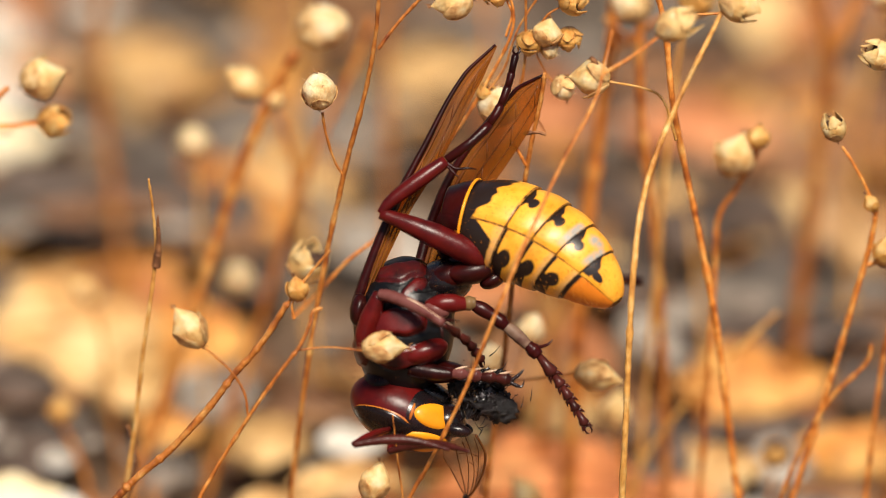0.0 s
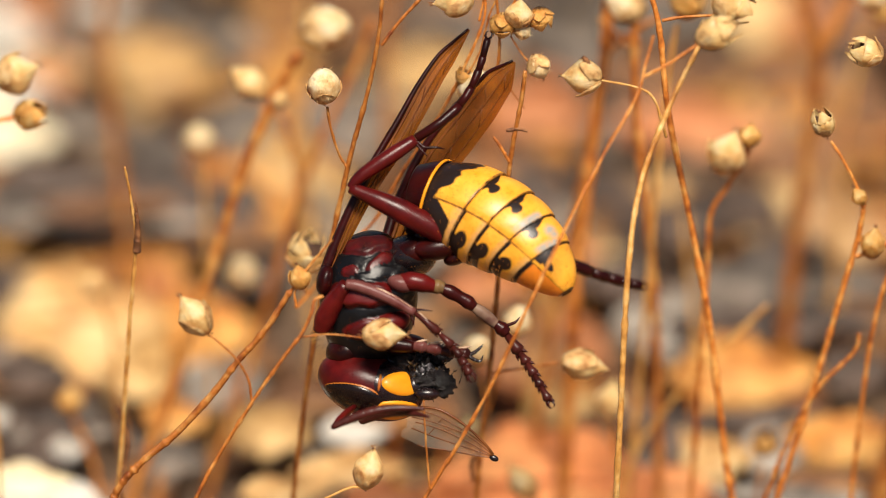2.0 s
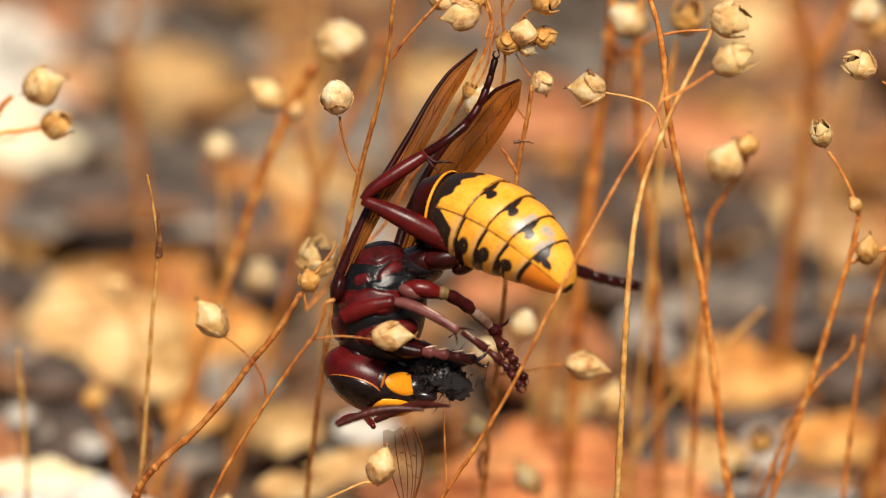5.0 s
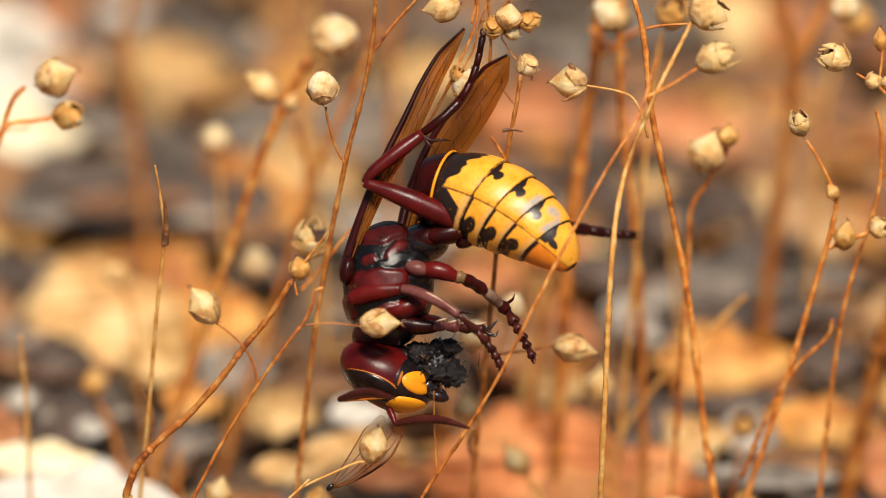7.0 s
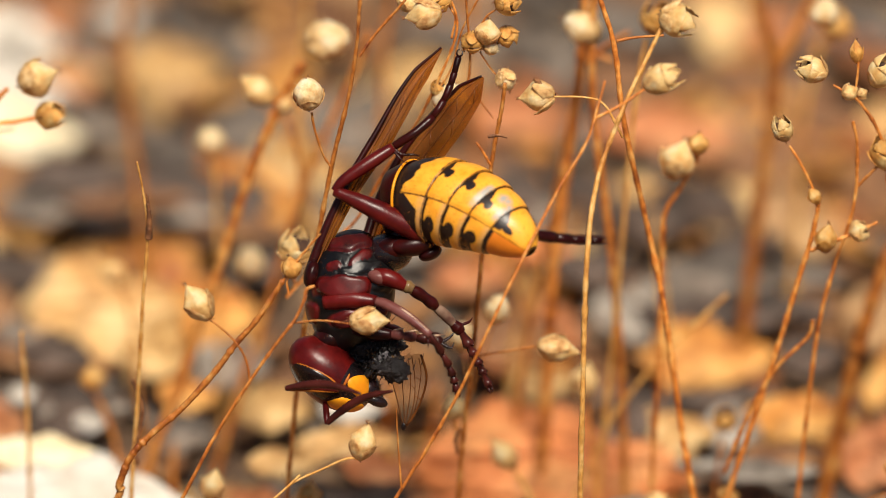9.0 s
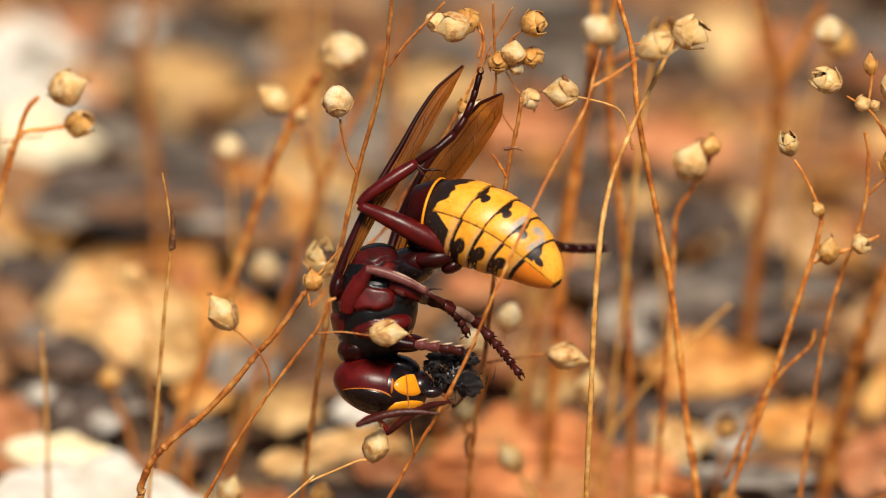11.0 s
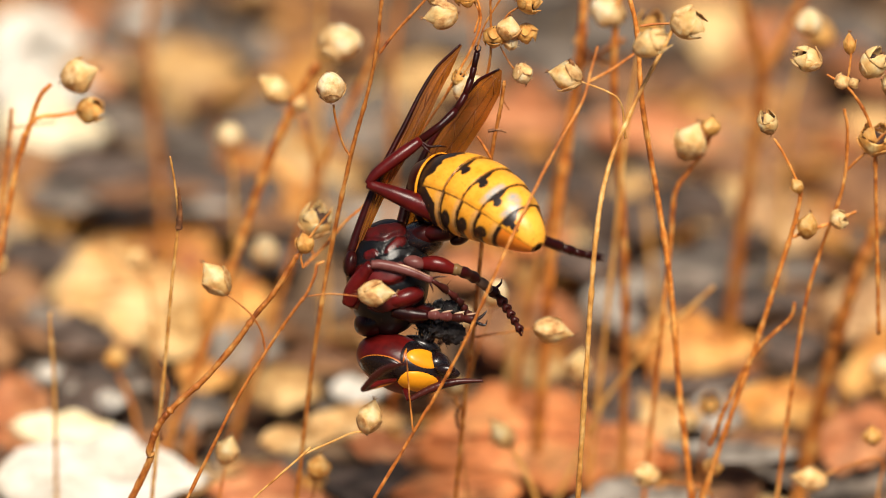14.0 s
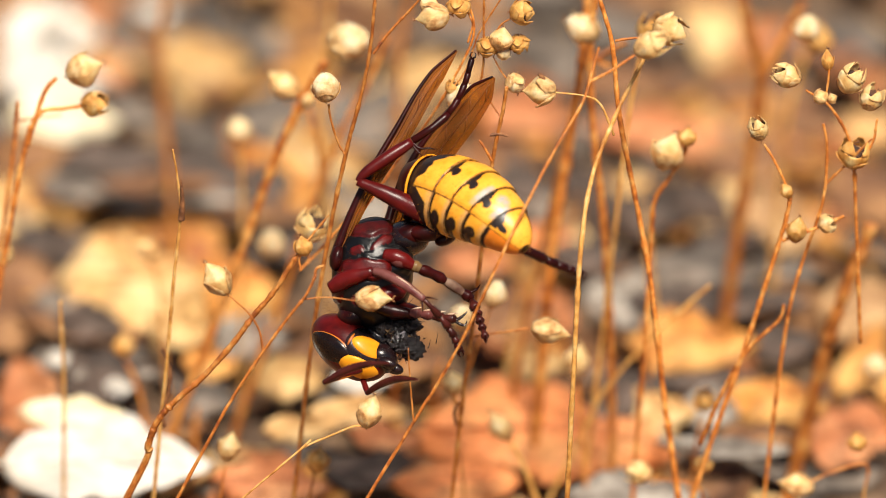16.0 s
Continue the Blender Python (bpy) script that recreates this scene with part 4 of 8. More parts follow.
stem_o = seed_stem("dry_seed_stem", "slender dry stem with a spray of white pods", (23.43, 7, -0.8), STEM,
    [([(0, 0), (0.98, 12.91), (1.42, 18.31), (2.18, 25.7), (3.18, 30.17), (4.35, 34.61), (4.5, 38.61), (4.2, 40.6)], 0.22, 0.15),
     ([(7.4, 23.25), (6.76, 33), (6.25, 38.61), (4.71, 41.79), (2.86, 43.17)], 0.22, 0.11),
     ([(4.26, 42.38), (4.46, 44.55), (4.32, 45.74)], 0.11, 0.11),
     ([(4.5, 35.81), (5.91, 37.41), (7.68, 39.4)], 0.15, 0.11),
     ([(6.47, 37.01), (7.69, 39.01), (8, 40.99)], 0.15, 0.11)],
    [(1.39, 44.36, 2.22, 1.75, 160, "open"),
     (3.96, 42.7, 1.14, 1.08, 30, "closed"),
     (4.76, 42.5, 0.81, 0.74, 30, "closed"),
     (4.33, 45.42, 1.61, 0.87, 95, "bud"),
     (6.1, 44.16, 2.42, 1.88, 60, "open"),
     (6.48, 38.21, 2.35, 2.22, 80, "amber"),
     (7.59, 42.58, 2.02, 1.68, 60, "open")])
stem_p = seed_stem("dry_seed_stem", "cream seed pod on a thin curved stalk near the ground", (-30.5, -8, -0.8), STRAW,
    [([(0, 0), (20.3, 20.15), (21.57, 21.36), (23.37, 22.37), (25.06, 23.29), (25.88, 23.29)], 0.11, 0.11)],
    [(26.21, 24.37, 2.6, 1.69, 75, "closed")])
stem_q = seed_stem("dry_seed_stem", "brown dry stem with a pale bud near the ground", (-11.04, 5, -0.8), STEM,
    [([(0, 0), (1.96, 9.34), (2.54, 11.85), (2.74, 13.51)], 0.15, 0.11)],
    [(2.93, 14.14, 2.01, 1.61, 80, "bud")])
stem_q2 = seed_stem("dry_seed_stem", "small cream pod on a short stalk", (-16.74, 5, -0.8), STEM,
    [([(0, 0), (1.55, 11.02), (1.84, 12.89)], 0.15, 0.11)],
    [(2.08, 14.35, 2.34, 1.54, 75, "closed")])
stem_r = seed_stem("dry_seed_stem", "orange dry stem with a pale fluffy pod", (-21.72, 24, -0.8), STEM,
    [([(0, 0), (2.68, 8.57), (4.89, 15), (7.49, 23.46), (9.46, 29.73), (11.2, 33.87), (12.73, 36.95)], 0.53, 0.45),
     ([(11.01, 33.45), (11.76, 33.54), (11.96, 34.28)], 0.34, 0.3),
     ([(11.19, 33.45), (10.64, 34.28)], 0.27, 0.23)],
    [(14.36, 38.59, 3.14, 2.58, 10, "fluffy"),
     (9.62, 34.85, 2.79, 1.95, 140, "closed"),
     (11.54, 33.87, 1.53, 1.05, 70, "closed")])
stem_r2 = seed_stem("dry_seed_stem", "pale orange dry stem, dried thin", (-15.59, 34, -0.8), STEM,
    [([(0, 0), (0.43, 2.25), (3.29, 11.89), (5.92, 21.37), (7.5, 26.05), (10.04, 31.96), (11.02, 34.9)], 0.39, 0.31),
     ([(6.31, 22.65), (5.95, 26.05), (5.01, 29.02)], 0.27, 0.23)],
    [(2.65, 17.29, 2.35, 1.99, 80, "fluffy")])
stem_t = seed_stem("dry_seed_stem", "cluster of cream pods on a bent stem", (-35.67, 14, -0.8), STEM,
    [([(0, 0), (4.13, 23.18), (5.88, 32.62), (7.08, 36.27), (8.95, 36.88), (10.24, 37.08)], 0.3, 0.22),
     ([(6.28, 33.84), (7.49, 37.89), (8.45, 39.3)], 0.26, 0.22)],
    [(11.24, 37.2, 2.12, 1.84, 0, "amber"),
     (10.49, 39.9, 2.73, 2.39, 20, "closed")])
stem_u = seed_stem("dry_seed_stem", "small tan pod on a low bent stem", (-22.01, 27, -0.8), STEM,
    [([(0, 0), (-0.13, 4.46), (-0.2, 6.64), (-1.01, 9.24), (-1.6, 10.53)], 0.27, 0.19)],
    [(-1.73, 11.74, 1.96, 1.61, 95, "bud")])
stem_u2 = seed_stem("dry_seed_stem", "pale tan pod on a thin low stalk", (-20.25, 34, -0.8), STEM,
    [([(0, 0), (-0.89, 10.15), (-1.21, 13.62), (-1.96, 15.78)], 0.19, 0.15)],
    [(-2.33, 16.52, 2.13, 1.56, 150, "closed")])
stem_u3 = seed_stem("dry_seed_stem", "pale pod on a thin low stalk", (-14.98, 38, -0.8), STRAW,
    [([(0, 0), (-0.32, 15.2), (-0.44, 20.82), (-0.68, 23.4)], 0.19, 0.16)],
    [(-0.78, 24.9, 2.01, 2.01, 95, "fluffy")])
stem_v = seed_stem("dry_seed_stem", "pale cream pod on a short thick stalk", (9.6, 15, -0.8), STRAW,
    [([(0, 0), (-1.96, 5.85), (-3.11, 8.83), (-4.07, 10.53)], 0.3, 0.22)],
    [(-4.91, 12.01, 2.6, 1.64, 125, "closed")])
stem_v2 = seed_stem("dry_seed_stem", "pale pod on a straight stem", (11.69, 19, -0.8), STEM,
    [([(0, 0), (-0.12, 2.06), (-0.97, 10.64), (-1.39, 14.26)], 0.22, 0.19)],
    [(-1.47, 15.74, 2.76, 1.79, 80, "closed")])
stem_v3 = seed_stem("dry_seed_stem", "small tan split pod on a low stem", (19, 19, -0.8), STEM,
    [([(0, 0), (0.06, 2.06), (0.34, 8.08), (0.75, 11.07)], 0.22, 0.19)],
    [(0.87, 12.69, 1.86, 1.59, 80, "amber")])
stem_w = seed_stem("dry_seed_stem", "straight orange dry stem with crossing side shoots", (7.35, 26, -0.8), STEM,
    [([(0, 0), (0.08, 2.79), (0.41, 11.45), (0.84, 21.26), (1.98, 31.74), (2.61, 38.34), (2.72, 42.43)], 0.61, 0.46),
     ([(2.32, 35.87), (3.82, 37.11), (5.7, 38.34)], 0.3, 0.23),
     ([(2.12, 38.34), (3.45, 36.9), (4.59, 36.29)], 0.3, 0.23)],
    [])
stem_w2 = seed_stem("dry_seed_stem", "orange dry stem, thin and straight", (13.48, 22, -0.8), STEM,
    [([(0, 0), (-0.07, 4.83), (-0.28, 15.97), (-0.84, 25.23), (-1.68, 33.11), (-1.82, 40.06), (-1.34, 43.71)], 0.45, 0.34)],
    [(-2.43, 40.67, 2.64, 2.08, 150, "fluffy")])
stem_w3 = seed_stem("dry_seed_stem", "orange dry stem, leaning", (5.14, 30, -0.05), STEM,
    [([(0, 0), (0.93, 9.61), (2.42, 19.49), (3.91, 27.53)], 0.42, 0.31)],
    [])
stem_w4 = seed_stem("dry_seed_stem", "red-brown forked dry stem", (21.82, 44, -0.8), STEM,
    [([(0, 0), (0.12, 2.61), (0.74, 12.38), (1.46, 20.25), (2.1, 28.02), (0.84, 32.3), (0.32, 34.85)], 0.79, 0.55),
     ([(2.1, 27.81), (3.53, 31.02), (5.02, 34.42)], 0.63, 0.47)],
    [(6.34, 31.36, 2.25, 2.18, 80, "bud")])
stem_w5 = seed_stem("dry_seed_stem", "thick orange dry stem, leaning", (26.55, 24, -0.8), STEM,
    [([(0, 0), (0.07, 1.2), (1.75, 11.58), (3.12, 18.4), (5.23, 25.14)], 0.91, 0.68)],
    [])
stem_w6 = seed_stem("dry_seed_stem", "thin straw leaning over the leaves", (7.23, 20, -0.8), STRAW,
    [([(0, 0), (4.09, 10.14), (5.21, 12.7), (8.58, 17.36), (12.6, 21.74)], 0.23, 0.19)],
    [])
stem_w7 = seed_stem("dry_seed_stem", "thin straw with a pale pod", (10.92, 21, -0.8), STRAW,
    [([(0, 0), (1.78, 25.69), (2.43, 34.78), (3.11, 40.09)], 0.23, 0.19)],
    [(3.76, 41.63, 2.42, 2.08, 80, "amber")])
stem_w8 = seed_stem("dry_seed_stem", "thin pale straw standing in the litter", (-27.27, 13, -0.8), STRAW,
    [([(0, 0), (-0.04, 6.88), (-0.11, 15.33), (-0.43, 22)], 0.22, 0.15)],
    [])
stem_w9 = seed_stem("dry_seed_stem", "orange dry stem near the fallen leaf", (-3.7, 30, -2.7), STEM,
    [([(0, 0), (0.42, 8.78), (1.21, 13.99)], 0.35, 0.27)],
    [])
stem_x = seed_stem("dry_seed_stem", "brown dry stem with dark tip", (-17.69, 26, -0.63), STEM,
    [([(0, 0), (-0.52, 4.37), (-0.36, 6.97)], 0.34, 0.23)],
    [])
straw_far = seed_stem("dry_straw", "thin dry straw standing in the leaf litter", (4.86, 40, -7.86), STRAW,
    [([(0, 0), (0.74, 14.3), (1.89, 20.45)], 0.31, 0.25)],
    [])
straw_far = seed_stem("dry_straw", "thin dry straw standing in the leaf litter", (6.93, 36, -5.8), STEM,
    [([(0, 0), (0.6, 11.54), (1.16, 17.66)], 0.31, 0.25)],
    [])
straw_far = seed_stem("dry_straw", "thin dry straw standing in the leaf litter", (16.17, 38, -6.83), STEM,
    [([(0, 0), (0.04, 8.94), (-0.45, 15.99)], 0.35, 0.28)],
    [])
straw_far = seed_stem("dry_straw", "thin dry straw standing in the leaf litter", (17.5, 46, -0.8), STRAW,
    [([(0, 0), (-0.12, 1.63), (-1.23, 9.67), (-1.91, 15.84)], 0.36, 0.29)],
    [])
straw_far = seed_stem("dry_straw", "thin dry straw standing in the leaf litter", (-3.85, 55, -0.8), STEM,
    [([(0, 0), (0.04, 13.93), (0.07, 23.22), (0.69, 29.34)], 0.4, 0.32)],
    [])
straw_far = seed_stem("dry_straw", "thin dry straw standing in the leaf litter", (-20.91, 60, -0.8), STEM,
    [([(0, 0), (-0.98, 11.65), (-1.84, 21.04), (-1.32, 27.22)], 0.49, 0.39)],
    [])
straw_far = seed_stem("dry_straw", "thin dry straw standing in the leaf litter", (-8.54, 50, -0.8), STRAW,
    [([(0, 0), (-0.48, 12.23), (-0.89, 21.92), (-0.66, 31.03)], 0.36, 0.29)],
    [])
straw_far = seed_stem("dry_straw", "thin dry straw standing in the leaf litter", (3.64, 58, -0.8), STEM,
    [([(0, 0), (-0.54, 12.56), (-0.97, 21.92), (-1.3, 28.07)], 0.32, 0.26)],
    [])
straw_far = seed_stem("dry_straw", "thin dry straw standing in the leaf litter", (-0.94, 30, -2.7), STEM,
    [([(0, 0), (0.59, 7.03), (1.18, 11.82)], 0.27, 0.21)],
    [])
straw_far = seed_stem("dry_straw", "thin dry straw standing in the leaf litter", (25.93, 55, -0.8), STRAW,
    [([(0, 0), (0.37, 9.91), (0.77, 19.7), (2.39, 28.04)], 0.36, 0.29)],
    [])
straw_far = seed_stem("dry_straw", "thin dry straw standing in the leaf litter", (30.99, 38, -4.14), STEM,
    [([(0, 0), (-0.36, 6.24), (-1.48, 11.54)], 0.35, 0.28)],
    [])
straw_far = seed_stem("dry_straw", "thin dry straw standing in the leaf litter", (-13.23, 40, -7.86), STEM,
    [([(0, 0), (-0.5, 8.98), (-0.82, 16.06)], 0.31, 0.25)],
    [])
stem_y = seed_stem("dry_seed_stem", "white seed pod on a thin bent side stalk", (19.51, 8, -0.8), STEM,
    [([(0, 0), (0.1, 6.5), (0.16, 9.76), (-0.71, 10.84), (-3.41, 11.25)], 0.18, 0.11)],
    [(-4.58, 11.76, 2.09, 1.75, 170, "open"),
     (0.17, 12.44, 1.48, 1.35, 80, "bud")])
stem_y2 = seed_stem("dry_seed_stem", "white seed pods on a thin side stalk", (30.82, 8, -0.8), STEM,
    [([(0, 0), (0.41, 6.01), (0.77, 10.66), (0.85, 12.98), (-1.58, 12.2), (-3.19, 11.53)], 0.15, 0.11)],
    [(-4.21, 11.31, 2.56, 1.68, 170, "closed"),
     (0.13, 14.79, 1.48, 1.35, 100, "bud")])
stem_y3 = seed_stem("dry_seed_stem", "leaning dry stem with a small pale pod", (-35.32, 18, -0.8), STEM,
    [([(0, 0), (2.08, 14.4), (3.5, 23.69), (4.7, 31.93), (5.09, 35.55)], 0.26, 0.19),
     ([(4.69, 33.96), (6.13, 34.24), (8.18, 34.54)], 0.11, 0.11)],
    [(3.92, 23.34, 1.72, 1.24, 60, "closed")])
stem_y4 = seed_stem("dry_seed_stem", "tan pod on a low stem beside the leaf", (35.25, 28, -0.8), STEM,
    [([(0, 0), (-0.61, 4.39), (-1.25, 8.19)], 0.19, 0.19)],
    [(-2.37, 11.48, 2.11, 1.76, 80, "fluffy"),
     (-8.9, 39.09, 2.11, 1.97, 80, "fluffy")])



# ---- hornet: laid out on a fine grid of 0.036 mm, x along the view's breadth, z up, y away ----
G = 0.036 * MM
hornet = tagged(new("hornet"), "large hornet with red thorax and yellow black-marked abdomen clinging head down", "insect")
hornet.matrix_basis = Matrix.Translation((FOCUS + Vector((-3.74, 0, 0)) - ABOVE * 2.12) * MM) @ pose(0, 0, 0, -TILT)


cam.data.dof.focus_object = hornet      # the lens stays focused on the insect


def gp(x, y, z):
    return Vector((x, y, z)) * G


def lump(name, material, parent, spec, label="", rough=0.03, smooth=True):
    """Body plates: lumps of (x, y, z, rx, ry, rz, turn) joined into one part."""
    bm = bmesh.new()
    for i, (x, y, z, a, b, c, turn) in enumerate(spec):
        blob_into(bm, gp(x, y, z), (a * G, b * G, c * G), turn, rough, 1.6, i + len(name), 32, 20)
    return part(name, bm, material, parent, label)


def limb(name, material, parent, points, knots, label="", sides=14, squash=1.0):
    bm = bmesh.new()
    path = [p * G for p in spline(points, 7)]
    tube_into(bm, path, [r * G for r in limb_radii(knots, len(path))], sides, 0.05, len(name), squash)
    return part(name, bm, material, parent, label)


def hairs_into(bm, centre, radii, turn, count, length, seed, low=-1.0):
    rnd = random.Random(seed)
    rot = Matrix.Rotation(-radians(turn), 3, "Y")
    for i in range(count):
        d = Vector((rnd.gauss(0, 1), rnd.gauss(0, 1), rnd.gauss(0, 1))).normalized()
        p = gp(*centre) + rot @ Vector((d.x * radii[0], d.y * radii[1], d.z * radii[2])) * G * 0.98
        q = p + (rot @ d + Vector((rnd.uniform(-1, 1), rnd.uniform(-1, 1), rnd.uniform(-1, 1))) * 0.5) * length * rnd.uniform(0.5, 1) * G
        tube_into(bm, [p, (p + q) / 2 + Vector((0, 0, 0.4 * G)), q], [0.3 * G, 0.22 * G, 0.08 * G], 3)


# thorax
# side plates: centre, half length, half height, turn, swell, redness
PLATES = ((-26, -11, 52, 22, 3, 10, 1), (-2, -66, 46, 17, 8, 7, 0.9), (-88, -58, 20, 22, 0, 4, 0.8), (-42, 25, 15, 9, 5, 3, 0.75), (6, 42, 25, 9, 32, 3, 0.75), (-12, 68, 42, 14, 8, 5, 0.6), (46, 8, 24, 30, 0, 5, 0), (4, 22, 40, 11, 12, 3, 0))


def thorax_shell():
    bm = bmesh.new()
    layer = bm.verts.layers.float.new("mark")
    for w in bmesh.ops.create_uvsphere(bm, u_segments=160, v_segments=110, radius=1.0)["verts"]:
        d = w.co.copy()
        p = Matrix.Rotation(radians(4), 3, "Y") @ Vector((d.x * 80, d.y * 76, d.z * 112)) + Vector((-12, 0, -20))
        best, swell, red = -1.0, 0.0, 0.0
        q = p + Vector((7 * noise.noise(p * 0.035), 0, 6 * noise.noise(p * 0.04 + Vector((9, 0, 0)))))
        for i, (cx, cz, a, b, turn, up, tone) in enumerate(PLATES):
            c, sn = math.cos(radians(turn)), math.sin(radians(turn))
            dx, dz = q.x - cx, q.z - cz
            f = 1 - (abs((dx * c + dz * sn) / a) ** 2.8 + abs((-dx * sn + dz * c) / b) ** 2.8) ** (1 / 2.8)
            if f > best:
                best, swell, red = f, up, tone
        k = max(0.0, min(1.0, best * 3.5))
        groove = math.exp(-(best / 0.07) ** 2)
        push = swell * k * k * (3 - 2 * k) - 1.8 * groove + 1.0 * noise.noise(p * 0.05)
        w.co = (p + d.normalized() * push) * G
        w[layer] = min(0.12 + best * 1.6, 0.17 * red) if red else -0.2
    return part("thorax", bm, THORAX, hornet, "glossy black thorax with dark red side plates")


thorax = thorax_shell()
lump("hind_plate", BLACK, thorax, [(54, 0, 50, 46, 58, 36, 10)], "black rear of the thorax")
lump("neck", DARK_RED, thorax, [(-48, 0, -104, 34, 46, 28, 20)])
lump("wing_hinge", DARK_RED, thorax, [(-82, -34, 10, 14, 22, 26, -10)])
lump("hind_plate", DARK_RED, thorax, [(64, -34, 58, 36, 26, 22, 12)], "dark red rear plate")
lump("waist", DARK_RED, hornet, [(84, 0, 84, 36, 34, 24, 40), (70, 0, 112, 34, 34, 26, 70)])
lump("coxa", DARK_RED, hornet, [(98, -46, 64, 42, 26, 20, 8), (130, -40, 50, 22, 20, 13, 24)])
lump("coxa", PALE, hornet, [(40, -66, 6, 22, 16, 14, -14)], "dull mauve hip joint")
lump("coxa", RED, hornet, [(14, -50, -60, 44, 30, 21, 14)], "dark red hip joint")
lump("coxa", DARK_RED, hornet, [(40, -20, -92, 44, 30, 18, 0)])
fur = bmesh.new()
hairs_into(fur, (-12, -4, 20), (84, 82, 62), 14, 420, 9, 3)
hairs_into(fur, (-30, 0, -70), (72, 74, 46), 10, 260, 8, 4)
hairs_into(fur, (80, 0, 80), (44, 40, 36), 40, 140, 10, 5)
part("hair", fur, VEIN, thorax, "short golden hairs")

# abdomen: along local x from the waist to the tip, local z up
LENGTH = 308.0
EDGES = [0.0, 0.12, 0.36, 0.505, 0.645, 0.79, 1.0]


def arch(u):
    return 30.0 * math.sin(math.pi * max(0.0, min(1.0, u * 0.98))) ** 0.9


def shell_point(u, deg, r, flat=1.0):
    """A point of the bent abdomen: u along it, deg round it from the top, r from its axis."""
    e = 0.004
    t = Vector((2 * e * LENGTH, 0, arch(u + e) - arch(u - e))).normalized()
    n = Vector((-t.z, 0, t.x))
    a = radians(deg)
    return (Vector((u * LENGTH, 0, arch(u))) + n * math.cos(a) * r + Vector((0, -math.sin(a) * r * flat, 0))) * G


def girth(u):
    return 80.0 * (math.sin(math.pi * min(0.9999, 0.13 + 0.87 * u)) ** (0.62 if u < 0.42 else 0.50)) * (1.08 - 0.20 * u)


FLANK = (113, 113, 113, 114, 115, 117)         # how far round each back plate reaches
COMMAS = {2: 71, 3: 75, 4: 84, 5: 98}       # where each plate's comma lies, from the back's midline


def marking(seg, v, deg):
    """Black, painted grey sheen and orange of the shell at a point of ring seg: v from its front to its rear edge, deg
    from the back's midline.
    """
    a = abs(deg)
    m = grey_sheen = 0.0
    if v > 0.935 or a > FLANK[seg] - 3.5:
        m = 0.55
    if seg == 1:
        edge = 0.27 + 0.50 * max(0.0, 1 - a / 108) ** 0.8 + 0.05 * math.sin(a * 0.16 + 0.6) + 0.03 * math.sin(a * 0.37)
        m = max(m, 0.55 + (edge - v) * 3)
    elif seg >= 2:
        c = COMMAS[seg]
        m = max(m, 0.55 + (0.035 - v) * 6)
        if a < c + 10:
            hat = 0.22 * math.exp(-((a - c + 10) / 17.0) ** 2)
            m = max(m, 0.55 + (hat - v) * 4)
        m = max(m, 0.55 + (1 - math.hypot((a - c - 1) / 7.4, (v - 0.34) / 0.14)) * 0.6)
        m = max(m, 0.55 + (1 - max(abs(a - c + 2) / 5.2, abs(v - 0.18) / 0.19)) * 0.5)
        if seg == 5:
            m = max(m, 0.55 + (1 - max(abs(a - c) / 11.0, abs(v - 0.08) / 0.13)) * 0.6)
        mid = math.hypot(a / 14.0, v / 0.6)
        m = max(m, 0.55 + (1 - mid) * 0.6)
    # grey sheen painted into the colour on the near flank of two plates
    if seg in (3, 4) and deg > 0:
        grey_sheen = max(0.0, min(1.0, (v - 0.70) * 9)) * max(0.0, min(1.0, (a - 52) / 8)) * max(0.0, min(1.0, (104 - a) / 12))
        if seg == 4:
            grey_sheen = max(grey_sheen, max(0.0, 1 - math.hypot((a - 58) / 15, (v - 0.55) / 0.36)) * 1.6)
    return m, min(grey_sheen, 1.0), 0.0


def under_marking(seg, v, deg):
    a = abs(abs(deg) - 180)      # from the belly's midline
    rust = 1.0 if seg == 5 else 0.0
    m = 0.55 if v > 0.94 else 0.0
    if seg == 5:
        return max(m, 0.55 + (0.10 - v) * 4), 0.0, rust
    wide = 0.12 + 0.40 * max(0.0, min(1.0, (36 - a) / 14))
    m = max(m, 0.55 + (wide - v) * 4)
    m = max(m, 0.55 + (1 - math.hypot((a - 31) / 13, (v - 0.44) / 0.26)) * 0.7)
    if seg == 1:
        m = max(m, 0.55 + (0.36 + 0.46 * max(0.0, min(1.0, (66 - a) / 18)) - v) * 3)
    return m, 0.35 * max(0.0, min(1.0, (v - 0.72) * 5)), rust


